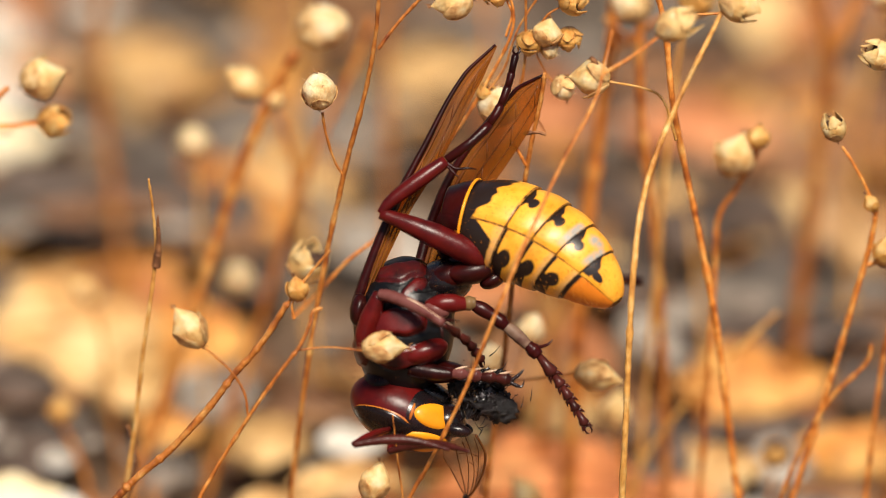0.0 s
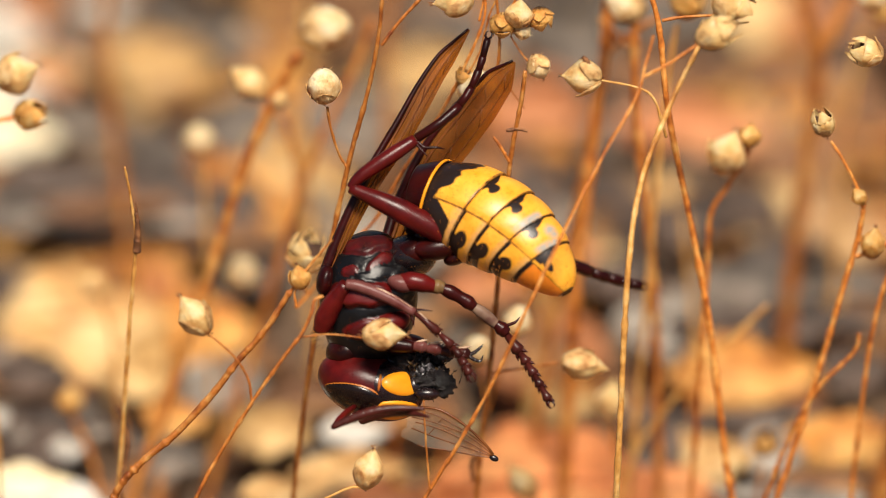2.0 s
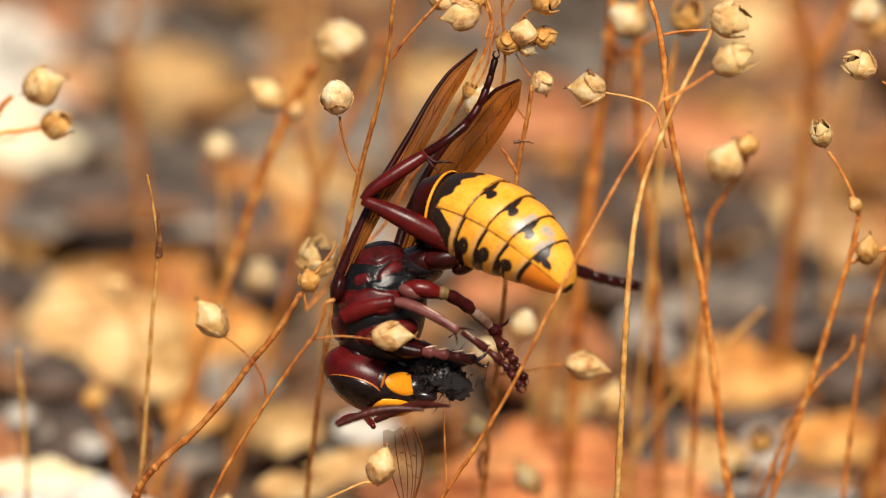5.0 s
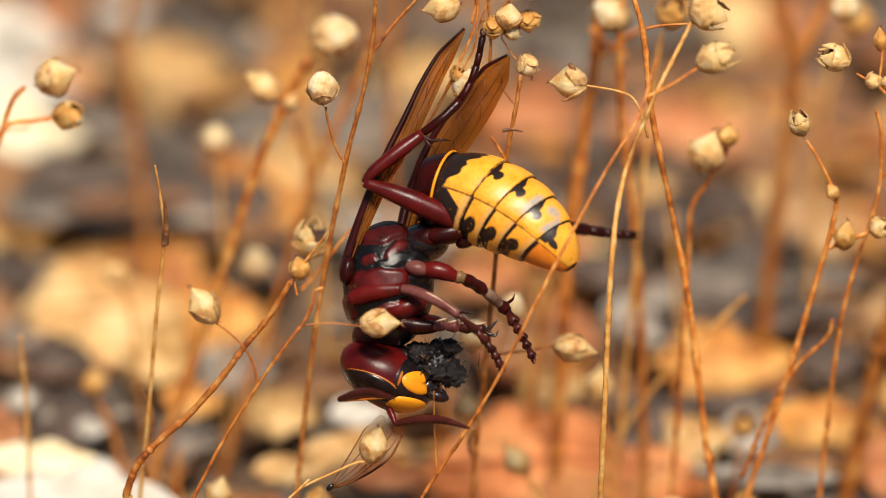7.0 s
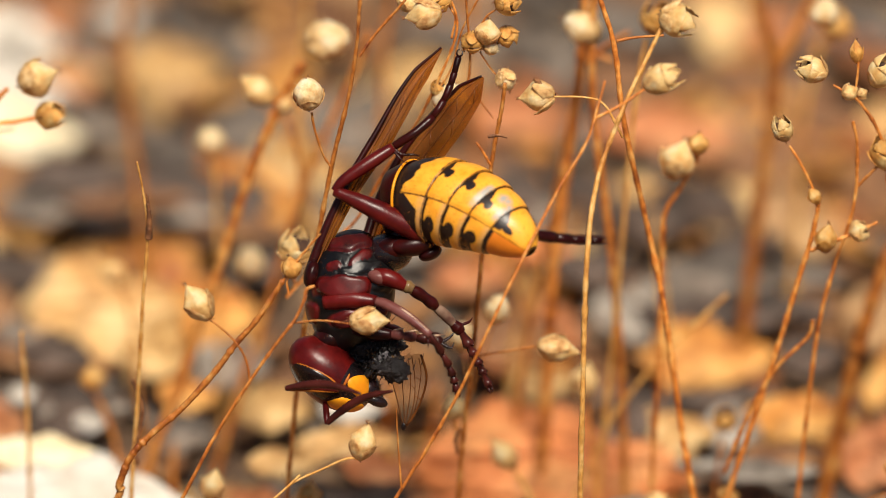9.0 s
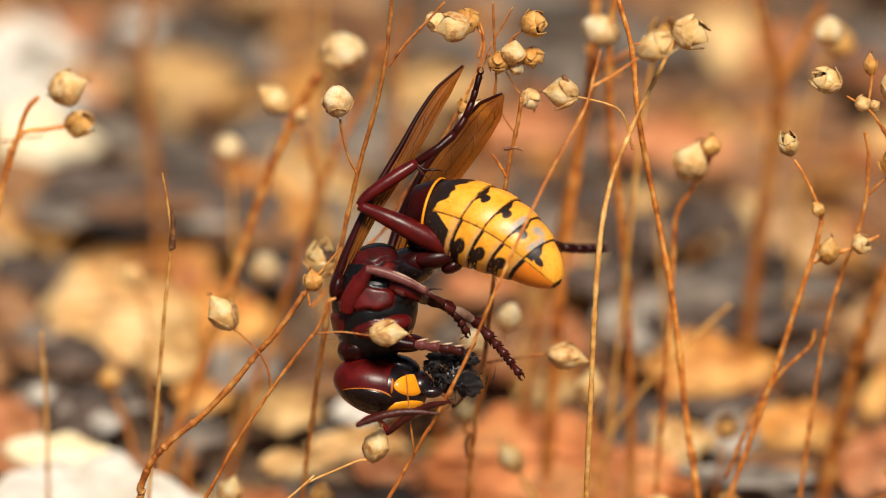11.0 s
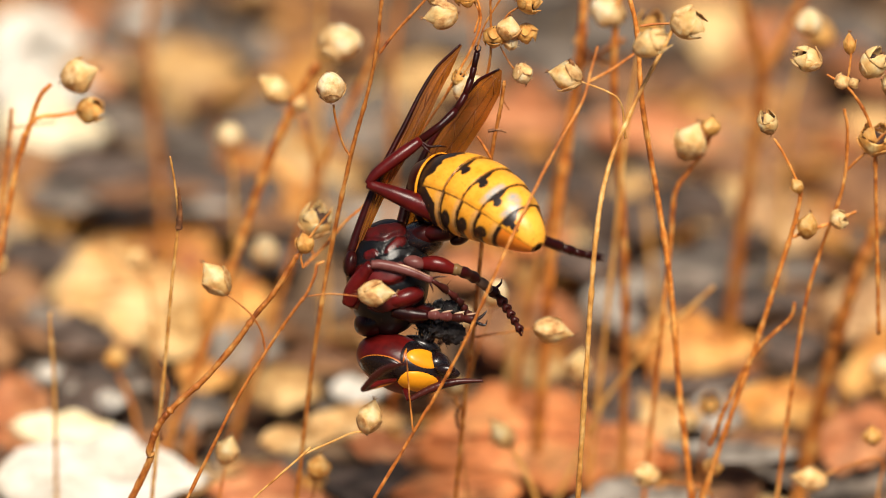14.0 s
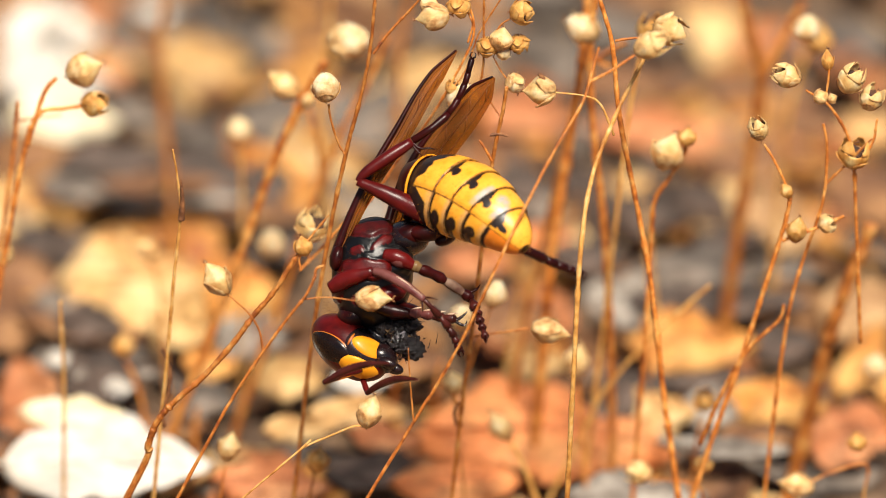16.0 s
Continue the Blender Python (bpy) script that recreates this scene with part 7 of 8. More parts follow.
    sway(stem_y3, [(0, 0.06, 0.09, 2.51), (0.5, -0.14, -0.23, -0.24), (1, -0.23, -0.38, -1.65), (1.5, -0.2, -0.33, -1.32), (2, -0.14, -0.22, -0.6), (2.5, -0.16, -0.26, -0.1), (3, -0.2, -0.34, -1.56), (3.5, -0.17, -0.28, -0.84), (4, -0.16, -0.25, -0.6), (6.5, -0.13, -0.21, -0.55), (7, -0.02, -0.03, 0.18), (7.5, -0.37, -0.66, -2.47), (8, 0, 0, 0), (8.5, -0.08, -0.13, -1.66), (9, -0.09, -0.16, -1.55), (11.5, -0.1, -0.16, -0.07), (12, 0.04, 0.06, 0.66), (12.5, -0.01, -0.01, -0.8), (13, -0.04, -0.07, -1.26), (13.5, -0.01, -0.02, -0.41), (14, 0.03, 0.04, -0.52), (14.5, -0.1, -0.17, -1.45), (15, -0.1, -0.17, -1), (15.5, -0.08, -0.14, -1.1), (16, -0.11, -0.18, -1.28)])
    perch(hornet, [(0, -2.02, -3.23, 1.97), (0.5, -3.79, -2.23, -0.98), (1, -4.76, -1.82, -0.44), (1.5, -4.67, -1.96, 1.1), (2, -4.07, -2.05, -0.38), (2.5, -3.81, -2.15, -0.62), (3, -4.59, -1.54, -1.03), (3.5, -4.19, -2.15, -0.69), (4, -4.11, -2.36, -0.73), (6.5, -4.21, -1.99, 0.59), (7, -3.21, -1.77, 3.61), (7.5, -5.25, -2.32, 0.83), (8, -3.74, -2.12, 0), (8.5, -4.87, -1.18, -1.54), (9, -5.01, -2.35, -0.21), (11.5, -3.45, -2.74, 1.16), (12, -2.52, -2.57, 2.6), (12.5, -3.49, -1.73, 2.38), (13, -4.16, -1.91, 1.13), (13.5, -3.52, -2.11, 2.77), (14, -3.13, -2.16, 3.59), (14.5, -4.4, -2.36, 0.79), (15, -4.44, -2.72, 1.07), (15.5, -4.63, -2.64, 0.76), (16, -4.43, -2.4, 1.26)])
    perch(prey, [(0, 1.9, -7.83, 1.97), (0.5, -0.38, -6.2, -0.98), (1, -1.66, -6.8, -0.44), (1.5, -1.53, -6.9, 1.1), (2, -1.48, -6.9, -0.38), (2.5, -1.22, -6.36, -0.62), (3, -1.98, -6.43, -1.03), (3.5, -0.59, -6.29, -0.69), (4, -0.79, -6.59, -0.73), (6.5, -1.05, -7.3, 0.59), (7, -0.77, -7.38, 3.61), (7.5, -2.39, -8.1, 0.83), (8, -1.08, -7.63, 0), (8.5, -2.92, -7.18, -1.54), (9, -3.66, -7.34, -0.21), (11.5, 0.97, -7.98, 1.16), (12, 0.76, -7.69, 2.6), (12.5, -0.47, -6.44, 2.38), (13, -2.14, -5.68, 1.13), (13.5, -1.25, -5.91, 2.77), (14, -0.23, -5.9, 3.59), (14.5, -3.41, -7.53, 0.79), (15, -2.17, -7.58, 1.07), (15.5, -2.19, -7.66, 0.76), (16, -3.05, -7.56, 1.26)])
    hung(torn, [(0, -35, -20, -65, 0.03, 0.76, -0.65), (0.5, -36, -20, -104, 0.25, 0.65, -0.71), (1, -36, -20, -97, 0.7, 0.38, -0.61), (1.5, -41, -20, -97, 0.5, 0.4, -0.77), (2, -20, -20, -83, 0.92, 0.0, -0.4), (2.5, -21, -20, -100, -0.07, 0.58, -0.81), (3, -4, -20, -84, -0.22, 0.8, -0.41), (3.5, -11, -20, -85, -0.38, 0.17, -0.91), (4, -68, -20, -92, 0.26, 0.44, -0.86), (6.5, -63, -20, -97, -0.62, 0.0, -0.79), (7, -79, -20, -104, -0.75, 0.0, -0.66), (7.5, -67, -20, -83, -0.3, 0.24, -0.92), (8, -37, -20, -67, 0.08, 0.0, -1.0), (8.5, 6, -20, -40, 0.11, 0.0, -0.99), (9, 51, -20, 6, -0.04, 0.51, -0.86), (10.2, -10, 10, -20, 0.0, 0.75, -0.6), (11.5, -10, 20, 0, 0.1, 0.95, -0.3), (16, -10, 20, 0, 0.1, 0.95, -0.3)])
    aimed(abdomen, [(0, 62, 0, 152, 0.85, -0.22, -0.49), (0.5, 62, 0, 152, 0.82, -0.27, -0.51), (1.5, 62, 0, 152, 0.77, -0.30, -0.56), (2.5, 62, 0, 152, 0.84, -0.27, -0.48), (3.5, 62, 0, 152, 0.82, -0.37, -0.45), (6.5, 62, 0, 152, 0.77, -0.40, -0.51), (7, 62, 0, 152, 0.80, -0.28, -0.54), (8, 62, 0, 152, 0.80, -0.40, -0.44), (9, 62, 0, 152, 0.80, -0.48, -0.33), (11.5, 62, 0, 152, 0.85, -0.27, -0.47), (12, 62, 0, 152, 0.72, -0.59, -0.35), (12.5, 62, 0, 152, 0.70, -0.60, -0.39), (13.5, 62, 0, 152, 0.70, -0.58, -0.42), (14.5, 62, 0, 152, 0.69, -0.58, -0.44), (15.5, 62, 0, 152, 0.71, -0.57, -0.41), (16, 62, 0, 152, 0.72, -0.56, -0.41)])
    nod(head, [(0, -8, -143, 3, 0, 0), (0.5, 8, -155, 10, 0, 0), (1, -21, -155, -2, -4, 0), (1.5, -5, -153, 10, -13, 0), (2, 1, -146, 14, 0, 0), (2.5, -2, -150, 7, 0, 0), (3, -11, -161, 2, -12, 0), (3.5, -11, -132, 6, 0, 0), (4, -10, -132, 7, 0, 0), (6.5, -19, -147, 3, -13, 0), (7, -13, -168, -2, -10, 0), (7.5, -29, -141, 16, -8, 0), (8, -16, -174, 0, -19, 0), (8.5, -20, -185, -4, -20, 0), (9, -35, -158, -7, -18, 0), (11.5, 11, -161, 20, 0, 0), (12, 1, -172, -4, 18, 2), (12.5, -27, -164, -5, 17, 4), (13, -15, -165, 10, 18, 4), (13.5, 2, -166, 9, 18, 4), (14, 14, -174, 9, 10, 10), (14.5, -31, -168, 2, 15, 8), (15, -22, -164, 7, 20, 4), (15.5, -20, -146, 6, 19, 6), (16, -42, -155, -3, 20, 6)])
    aimed(antenna_near, [(0, -40, -60, -178, -0.59, -0.78, -0.21), (0.5, -29, -60, -202, -0.62, -0.77, 0.15), (1, -40, -60, -172, -0.79, -0.58, -0.20), (1.5, -15, -60, -193, -0.77, -0.61, -0.18), (2, -33, -60, -193, -0.35, -0.88, -0.33), (2.5, -31, -60, -196, -0.68, -0.72, -0.15), (3, -53, -60, -202, -0.59, -0.78, 0.18), (3.5, -38, -60, -191, -0.59, -0.81, 0.02), (4, -42, -60, -193, -0.40, -0.91, -0.08), (6.5, -38, -60, -212, -0.52, -0.84, -0.15), (7, -21, -60, -212, -0.91, -0.40, 0.00), (7.5, -26, -60, -195, -0.83, -0.52, -0.20), (8, -22, -60, -214, -0.82, -0.51, -0.25), (8.5, -43, -60, -225, -0.48, -0.85, -0.20), (9, -31, -60, -196, -0.98, -0.18, 0.03), (11.5, 2, -60, -226, -0.35, -0.91, -0.22), (12, -36, -60, -211, -0.55, -0.83, 0.05), (12.5, -64, -60, -208, -0.56, -0.82, 0.15), (13, -41, -60, -222, -0.37, -0.89, -0.28), (13.5, -20, -60, -241, -0.54, -0.84, -0.10), (14, -6, -60, -216, -0.66, -0.74, -0.15), (14.5, -64, -60, -198, -0.60, -0.80, -0.12), (15, -50, -60, -205, -0.48, -0.83, -0.26), (15.5, -13, -60, -202, -0.54, -0.73, -0.41), (16, -31, -60, -209, -0.75, -0.61, -0.24)])
    aimed(antenna_near_flagellum, [(0, -96, -134, -199, 1.00, -0.00, -0.09), (0.25, -92, -134, -193, 0.42, -0.90, 0.13), (0.5, -88, -133, -188, -0.35, -0.89, 0.29), (1, -115, -115, -191, 0.50, -0.87, -0.03), (1.5, -88, -118, -210, 0.40, -0.91, -0.10), (1.75, -77, -131, -217, 0.70, -0.71, 0.05), (2, -66, -143, -224, 0.98, -0.00, 0.20), (2.25, -81, -136, -217, 0.63, -0.76, 0.14), (2.5, -96, -128, -211, 0.25, -0.97, 0.06), (3, -109, -135, -184, -0.42, -0.64, 0.64), (3.25, -102, -136, -186, 0.25, -0.78, 0.57), (3.5, -94, -137, -189, 0.87, -0.29, 0.40), (4, -80, -147, -201, 0.99, -0.00, 0.16), (6.5, -87, -140, -226, 0.97, -0.00, 0.24), (7, -108, -98, -212, 0.64, -0.76, -0.02), (7.5, -105, -110, -214, 0.88, -0.43, 0.22), (8, -100, -109, -238, 0.53, -0.84, 0.08), (8.5, -88, -141, -244, 0.36, -0.93, 0.03), (9, -125, -78, -193, 0.89, -0.45, -0.05), (11.5, -32, -146, -247, 0.95, -0.00, 0.32), (11.67, -51, -144, -233, 0.59, -0.62, 0.52), (11.83, -70, -141, -220, -0.32, -0.81, 0.48), (12, -89, -139, -207, -0.80, -0.50, 0.33), (12.5, -117, -138, -194, -0.27, -0.75, 0.61), (12.75, -97, -141, -221, 0.33, -0.70, 0.63), (13, -77, -144, -249, 0.86, -0.00, 0.51), (13.5, -71, -140, -250, 0.92, -0.00, 0.40), (14, -69, -130, -230, 0.57, -0.76, 0.32), (14.5, -120, -136, -209, 0.67, -0.74, 0.04), (15, -96, -139, -230, 0.89, -0.38, 0.25), (15.5, -65, -130, -241, 0.75, -0.46, 0.48), (16, -103, -118, -232, 0.85, -0.46, 0.27)])
    aimed(antenna_far, [(0, -31, -20, -189, -0.20, -0.85, -0.49), (0.5, -29, -20, -196, 0.19, -0.94, -0.28), (1, -40, -20, -199, 0.16, -0.30, -0.94), (1.5, -19, -20, -202, 0.37, -0.79, -0.48), (2, -24, -20, -199, 0.06, -0.92, -0.38), (2.5, -31, -20, -210, 0.10, -0.87, -0.48), (3, -44, -20, -202, 0.30, -0.85, -0.44), (3.5, -46, -20, -191, 0.17, -0.52, -0.84), (4, -42, -20, -193, 0.20, -0.93, -0.29), (6.5, -28, -20, -231, 0.51, -0.79, -0.35), (7, -31, -20, -222, 0.36, -0.39, -0.84), (7.5, -41, -20, -205, 0.26, -0.49, -0.83), (8, -15, -20, -232, 0.23, -0.50, -0.83), (8.5, -3, -20, -239, 0.34, -0.44, -0.83), (9, -57, -20, -217, 0.11, -0.59, -0.80), (11.5, 2, -20, -236, 0.44, -0.79, -0.44), (12, -26, -20, -222, 0.25, -0.00, -0.97), (12.5, -38, -20, -233, 0.22, -0.00, -0.97), (13, -13, -20, -231, 0.39, -0.00, -0.92), (13.5, -4, -20, -252, 0.36, -0.64, -0.68), (14, 6, -20, -225, 0.24, -0.75, -0.62), (14.5, -31, -20, -225, 0.23, -0.45, -0.86), (15, -20, -20, -217, 0.45, -0.28, -0.84), (15.5, -2, -20, -213, 0.28, -0.59, -0.76), (16, -31, -20, -225, 0.24, -0.78, -0.57)])
    aimed(antenna_far_flagellum, [(0, -41, -61, -213, 0.86, -0.51, -0.02), (0.5, -20, -65, -210, 0.98, -0.00, 0.18), (1, -32, -35, -244, 0.51, -0.85, 0.10), (1.5, -2, -58, -226, 0.89, -0.29, 0.36), (2, -21, -64, -217, 0.75, -0.66, 0.07), (2.5, -26, -62, -233, 0.97, -0.00, 0.23), (3, -29, -61, -223, 0.96, -0.00, 0.27), (3.5, -38, -45, -231, 0.97, -0.00, 0.23), (4, -32, -65, -207, 0.88, -0.46, 0.14), (6.5, -4, -58, -248, 0.85, -0.46, 0.28), (7, -14, -39, -262, 0.88, -0.47, -0.09), (7.5, -29, -44, -245, 0.90, -0.00, 0.44), (8, -4, -44, -272, 0.75, -0.61, 0.26), (8.5, 13, -41, -279, 0.53, -0.79, 0.29), (9, -51, -48, -255, 0.80, -0.43, 0.41), (11.5, 23, -58, -257, 0.80, -0.46, 0.40), (12, -14, -20, -269, 0.66, -0.67, 0.33), (12.5, -27, -20, -279, 0.71, -0.59, 0.38), (13, 6, -20, -275, 0.55, -0.50, 0.66), (13.5, 13, -50, -285, 0.66, -0.66, 0.35), (14, 18, -56, -255, 0.98, -0.00, 0.21), (14.5, -20, -42, -267, 0.60, -0.68, 0.42), (15, 2, -34, -257, 0.63, -0.63, 0.45), (15.5, 11, -48, -249, 0.83, -0.33, 0.44), (16, -20, -58, -253, 0.68, -0.70, 0.20)])
    aimed(mid_leg, [(0, 26, -62, 10, 1.00, 0, 0.05), (0.5, 37, -62, 9, 0.99, 0, -0.14), (1, 39, -62, 9, 0.99, 0, -0.14), (1.5, 24, -62, 10, 1.00, 0, -0.08), (2, 35, -62, 9, 0.99, 0, -0.13), (2.5, 30, -62, 10, 0.97, 0, -0.26), (3, 34, -62, 8, 0.91, 0, -0.41), (3.5, 31, -62, 10, 0.97, 0, -0.25), (4, 34, -62, 10, 1.00, 0, -0.07), (6.5, 20, -62, 12, 0.97, 0, -0.23), (7, 49, -62, 4, 0.96, 0, -0.28), (7.5, 32, -62, 9, 0.95, 0, -0.32), (8, 42, -62, 6, 0.95, 0, -0.32), (8.5, 32, -62, 9, 0.96, 0, -0.29), (9, 29, -62, 11, 0.94, 0, -0.34), (11.5, 15, -62, 16, 0.92, 0, -0.39), (12, 38, -62, 8, 0.96, 0, -0.28), (12.5, 18, -62, 17, 0.86, 0, -0.51), (13, 34, -62, 9, 0.96, 0, -0.29), (13.5, 26, -62, 11, 0.95, 0, -0.32), (14, 55, -62, 4, 0.97, 0, -0.24), (14.5, 12, -62, 14, 0.97, 0, -0.24), (15, 47, -62, 6, 0.98, 0, -0.22), (15.5, 34, -62, 9, 0.95, 0, -0.32), (16, 11, -62, 18, 0.93, 0, -0.36)])
    aimed(mid_leg_shank, [(0, 96, -60, 13, 0.77, 0, -0.64), (0.5, 106, -60, -1, 0.85, 0.4, -0.33), (1, 109, -60, -1, 0.64, 0.63, -0.44), (1.5, 94, -60, 5, 0.58, 0.75, -0.31), (2, 104, -60, 0, 0.82, 0.12, -0.56), (2.5, 98, -60, -8, 0.73, 0.45, -0.52), (3, 98, -60, -21, 0.69, 0.6, -0.4), (3.5, 99, -60, -8, 0.58, 0.75, -0.31), (4, 104, -60, 5, 0.59, 0.65, -0.48), (6.5, 88, -60, -3, 0.76, 0.39, -0.52), (7, 116, -60, -15, 0.58, 0.66, -0.48), (7.5, 98, -60, -13, 0.55, 0.62, -0.56), (8, 108, -60, -16, 0.68, 0.56, -0.47), (8.5, 99, -60, -11, 0.7, 0.59, -0.4), (9, 94, -60, -13, 0.7, 0.4, -0.59), (11.5, 80, -60, -11, 0.76, 0.56, -0.34), (12, 105, -60, -12, 0.64, 0.61, -0.47), (12.5, 78, -60, -18, 0.61, 0.71, -0.34), (13, 101, -60, -12, 0.51, 0.75, -0.42), (13.5, 93, -60, -11, 0.59, 0.69, -0.42), (14, 123, -60, -13, 0.54, 0.75, -0.38), (14.5, 80, -60, -2, 0.62, 0.63, -0.46), (15, 116, -60, -9, 0.56, 0.68, -0.47), (15.5, 101, -60, -14, 0.7, 0.57, -0.43), (16, 76, -60, -8, 0.8, 0.39, -0.45)])
    aimed(mid_leg_foot, [(0, 198, -60, -71, 0.53, -0, -0.85), (0.5, 219, -7, -45, 0.7, -0.22, -0.68), (1, 193, 23, -59, 0.48, -0.8, -0.36), (1.5, 171, 39, -36, 0.41, -0.8, -0.44), (2, 212, -44, -75, 0.52, -0.29, -0.8), (2.5, 194, 0, -76, 0.48, -0.35, -0.8), (3, 189, 19, -74, 0.38, -0.8, -0.47), (3.5, 176, 39, -49, 0.47, -0.8, -0.37), (4, 182, 25, -59, 0.45, -0.8, -0.4), (6.5, 188, -8, -72, 0.29, -0.7, -0.65), (7, 193, 27, -78, 0.29, -0.73, -0.62), (7.5, 171, 21, -88, 0.44, -0.36, -0.82), (8, 198, 14, -78, 0.25, -0.75, -0.61), (8.5, 191, 18, -64, 0.28, -0.8, -0.53), (9, 187, -7, -91, 0.38, -0.58, -0.72), (11.5, 179, 14, -56, 0.58, -0.48, -0.65), (12, 190, 20, -74, 0.3, -0.8, -0.52), (12.5, 159, 34, -63, 0.35, -0.8, -0.49), (13, 169, 39, -67, 0.32, -0.8, -0.51), (13.5, 171, 31, -67, 0.39, -0.8, -0.46), (14, 195, 39, -63, 0.31, -0.8, -0.52), (14.5, 162, 24, -63, 0.23, -0.8, -0.55), (15, 190, 30, -71, 0.69, -0.24, -0.68), (15.5, 193, 15, -70, 0.65, -0.15, -0.75), (16, 182, -8, -67, 0.21, -0.8, -0.56)])
    aimed(front_leg, [(0, -76, -56, -54, 0.29, -0.27, 0.92), (0.5, -71, -60, -39, 0.82, -0.23, 0.52), (1, -57, -63, -34, 0.92, -0.2, 0.34), (1.5, -59, -63, -36, 0.93, -0.2, 0.3), (2, -89, -44, -73, 0.43, -0.39, 0.81), (2.5, -75, -53, -62, 0.13, -0.3, 0.94), (3, -83, -57, -45, 0.88, -0.26, 0.4), (3.5, -58, -63, -35, 0.93, -0.2, 0.32), (4, -64, -62, -37, 0.92, -0.21, 0.33), (6.5, -78, -58, -41, 0.95, -0.25, 0.19), (7, -79, -58, -41, 0.96, -0.25, 0.14), (7.5, -74, -60, -40, 0.95, -0.23, 0.19), (8, -81, -58, -40, 0.97, -0.25, 0.01), (8.5, -89, -55, -40, 0.96, -0.28, -0.02), (9, -59, -63, -40, 0.98, -0.2, 0.04), (11.5, -71, -61, -37, 0.37, -0.22, 0.9), (12, -80, -58, -44, 0.88, -0.25, 0.41), (12.5, -89, -55, -45, 0.91, -0.28, 0.29), (13, -84, -56, -44, 0.92, -0.27, 0.27), (13.5, -99, -50, -48, 0.91, -0.33, 0.25), (14, -90, -47, -68, 0.5, -0.37, 0.79), (14.5, -95, -44, -69, 0.58, -0.4, 0.71), (15, -79, -58, -42, 0.92, -0.25, 0.29), (15.5, -93, -53, -45, 0.93, -0.3, 0.22), (16, -93, -53, -49, 0.88, -0.3, 0.36)])
    aimed(front_leg_shank, [(0, -48, -88, 34, 0.82, -0.39, -0.41), (0.5, 9, -88, 11, 0.88, -0.35, -0.32), (1, 31, -88, -2, 0.78, -0.54, -0.32), (1.5, 31, -88, -7, 0.81, -0.48, -0.33), (2, -48, -88, 5, 0.92, -0, -0.38), (2.5, -62, -88, 29, 0.71, -0, -0.71), (3, 2, -88, -6, 0.95, -0, -0.31), (3.5, 31, -88, -4, 0.86, -0.34, -0.37), (4, 24, -88, -6, 0.89, -0.23, -0.38), (6.5, 13, -88, -23, 0.84, -0.34, -0.43), (7, 13, -88, -28, 0.79, -0.45, -0.42), (7.5, 18, -88, -22, 0.8, -0.35, -0.48), (8, 12, -88, -39, 0.91, -0, -0.42), (8.5, 3, -88, -42, 0.87, -0.33, -0.35), (9, 35, -88, -36, 0.81, -0.31, -0.5), (11.5, -36, -88, 50, 0.95, -0, -0.32), (12, 4, -88, -4, 0.83, -0.4, -0.4), (12.5, -1, -88, -17, 0.81, -0.46, -0.36), (13, 4, -88, -17, 0.9, -0, -0.44), (13.5, -12, -88, -23, 0.9, -0, -0.43), (14, -42, -88, 7, 0.95, -0, -0.3), (14.5, -40, -88, 0, 0.88, -0, -0.48), (15, 9, -88, -15, 0.87, -0, -0.49), (15.5, -4, -88, -24, 0.9, -0, -0.44), (16, -8, -88, -14, 0.82, -0.34, -0.46)])
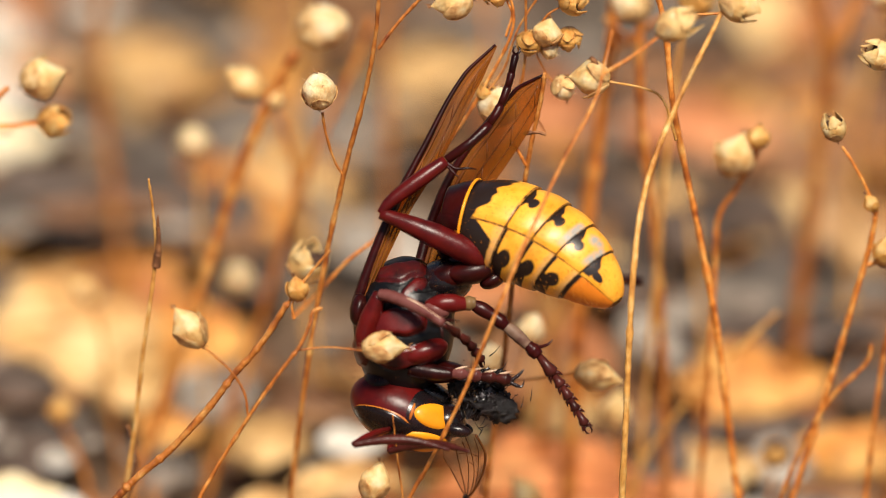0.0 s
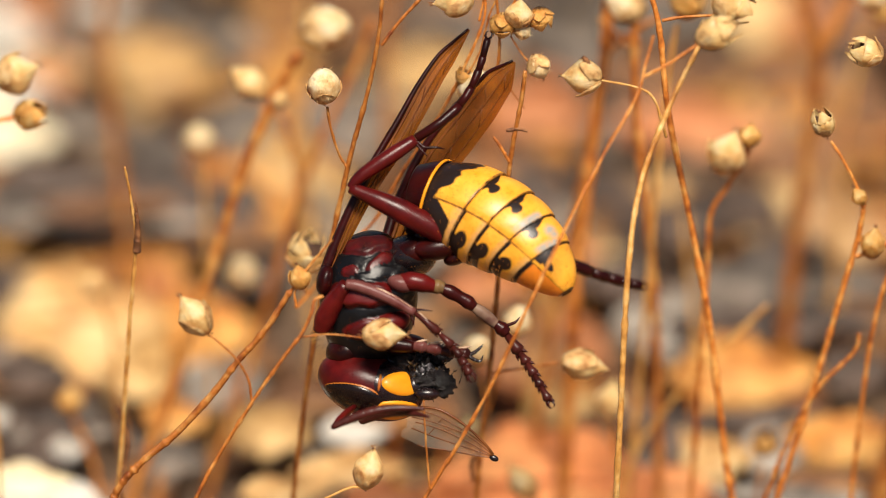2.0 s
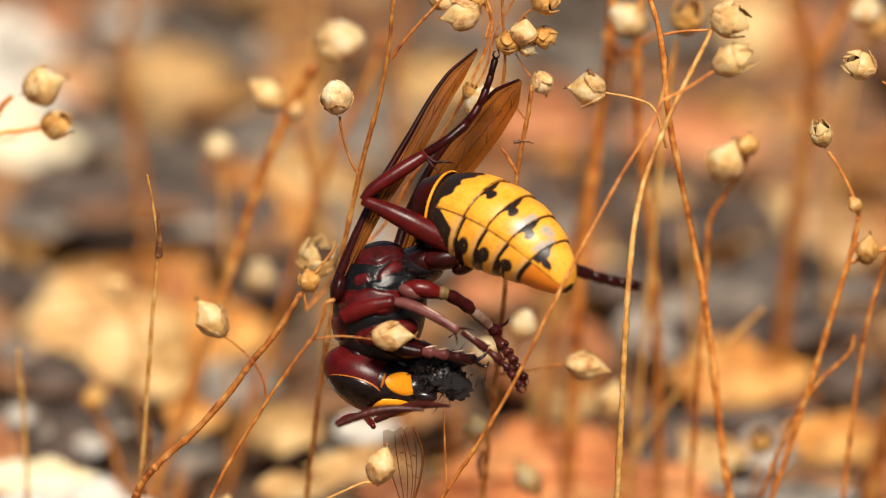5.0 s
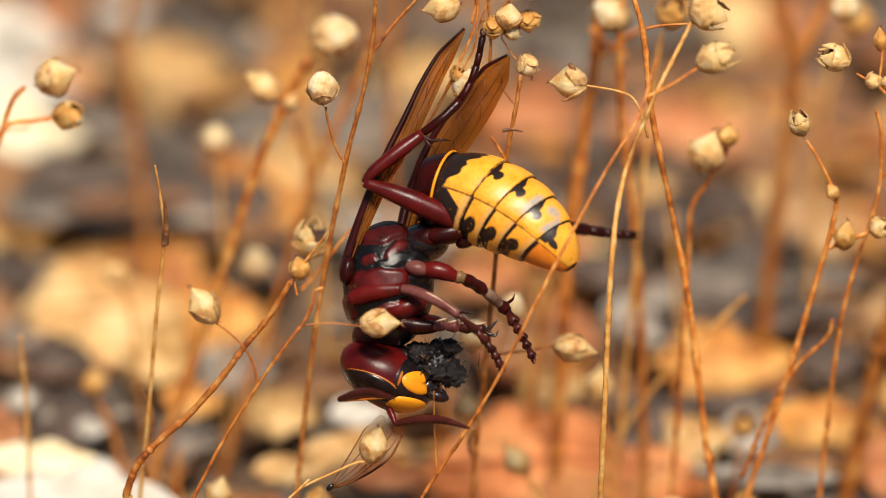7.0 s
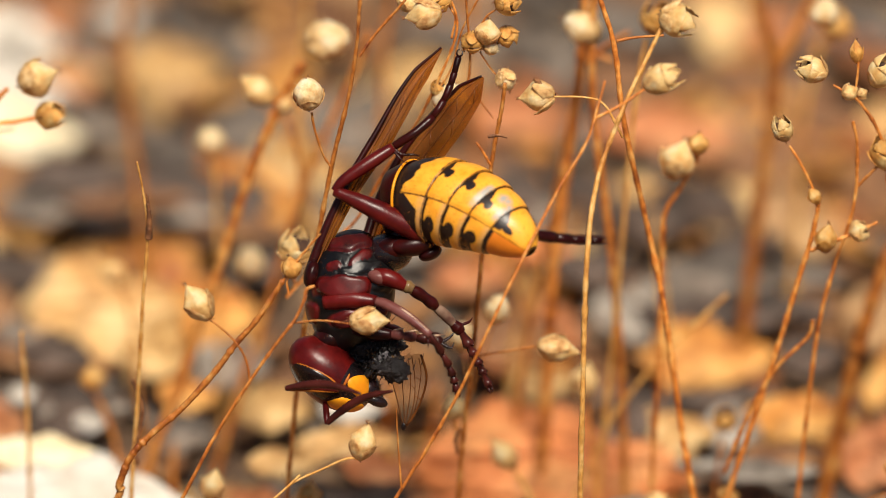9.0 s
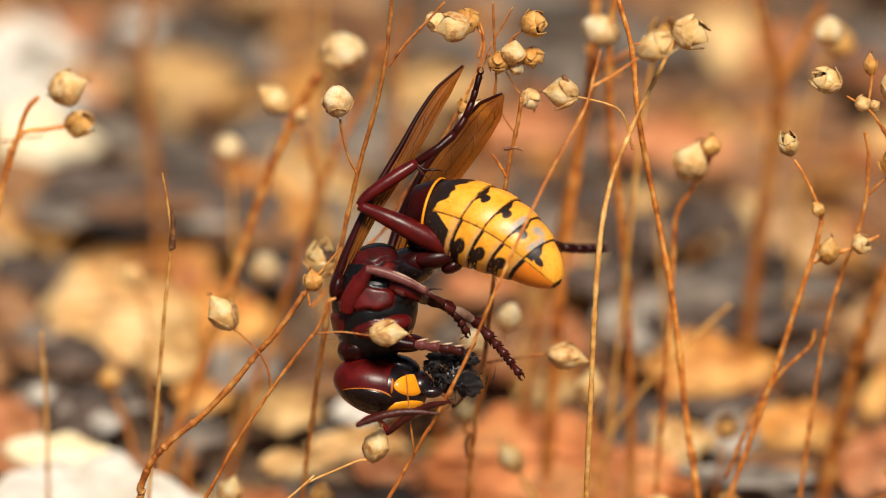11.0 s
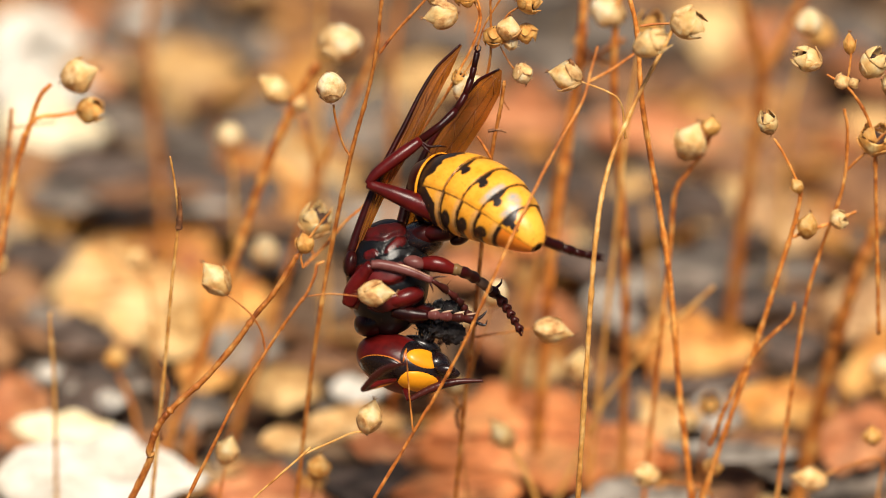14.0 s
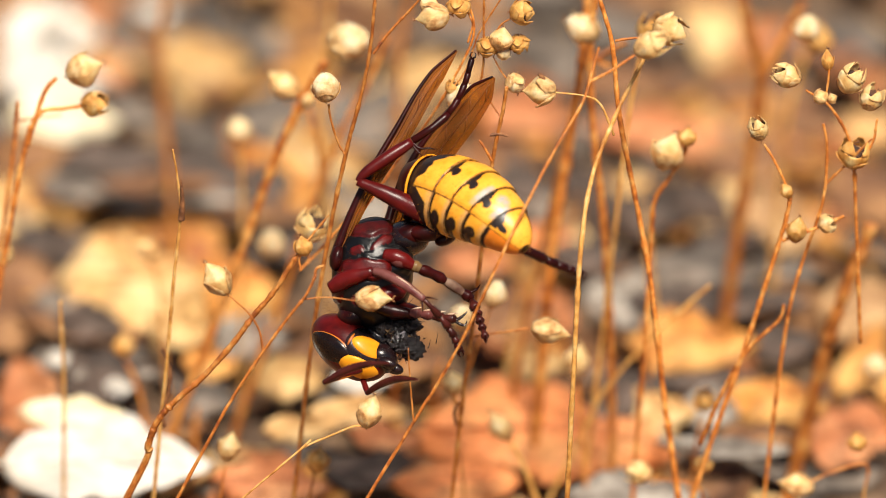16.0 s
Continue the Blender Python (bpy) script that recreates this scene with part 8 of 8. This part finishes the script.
    aimed(front_leg_foot, [(0, 50, -134, -16, 0.43, 0.8, -0.42), (0.5, 114, -130, -28, 0.5, 0.75, -0.44), (1, 124, -153, -40, 0.75, 0, -0.66), (1.5, 128, -146, -46, 0.73, 0.19, -0.65), (2, 63, -88, -40, 0.69, 0, -0.72), (2.5, 23, -88, -56, 0.57, 0.76, -0.3), (3, 116, -88, -44, 0.74, 0, -0.67), (3.5, 134, -129, -49, 0.72, 0.2, -0.66), (4, 132, -116, -52, 0.73, 0, -0.69), (6.5, 113, -128, -75, 0.67, 0.47, -0.57), (7, 107, -142, -78, 0.52, 0.52, -0.68), (7.5, 114, -130, -80, 0.61, 0.51, -0.61), (8, 121, -88, -89, 0.51, 0.55, -0.67), (8.5, 108, -128, -84, 0.62, 0.33, -0.71), (9, 132, -125, -95, 0.37, 0.57, -0.73), (11.5, 78, -88, 12, 0.57, 0.66, -0.48), (12, 104, -136, -52, 0.45, 0.74, -0.49), (12.5, 96, -144, -61, 0.63, 0.35, -0.69), (13, 112, -88, -70, 0.56, 0.57, -0.6), (13.5, 96, -88, -75, 0.65, 0.49, -0.58), (14, 72, -88, -29, 0.51, 0.7, -0.5), (14.5, 65, -88, -58, 0.44, 0.64, -0.63), (15, 114, -88, -73, 0.64, 0.2, -0.74), (15.5, 104, -88, -77, 0.56, 0.35, -0.75), (16, 90, -129, -69, 0.54, 0.45, -0.71)])
    aimed(far_hind_leg, [(0, 115, 60, 95, 0.66, 0.74, -0.15), (0.5, 115, 60, 95, 0.79, 0.55, -0.26), (1.5, 115, 60, 95, 0.87, 0.44, -0.24), (2.5, 115, 60, 95, 0.80, 0.55, -0.23), (3.5, 115, 60, 95, 0.84, 0.51, -0.19), (6.5, 115, 60, 95, 0.80, 0.56, -0.20), (7, 115, 60, 95, 0.81, 0.56, -0.14), (7.5, 115, 60, 95, 0.84, 0.52, -0.17), (8, 115, 60, 95, 0.92, 0.39, 0.04), (8.5, 115, 60, 95, 0.88, 0.46, -0.09), (9, 115, 60, 95, 0.85, 0.52, -0.05), (11.5, 115, 60, 95, 0.77, 0.64, -0.03), (12, 115, 60, 95, 0.77, 0.64, -0.08), (12.5, 115, 60, 95, 0.67, 0.71, -0.23), (13.5, 115, 60, 95, 0.69, 0.65, -0.32), (14, 115, 60, 95, 0.74, 0.62, -0.25), (14.5, 115, 60, 95, 0.71, 0.62, -0.35), (15.5, 115, 60, 95, 0.74, 0.61, -0.28), (16, 115, 60, 95, 0.75, 0.60, -0.29)])


motions()
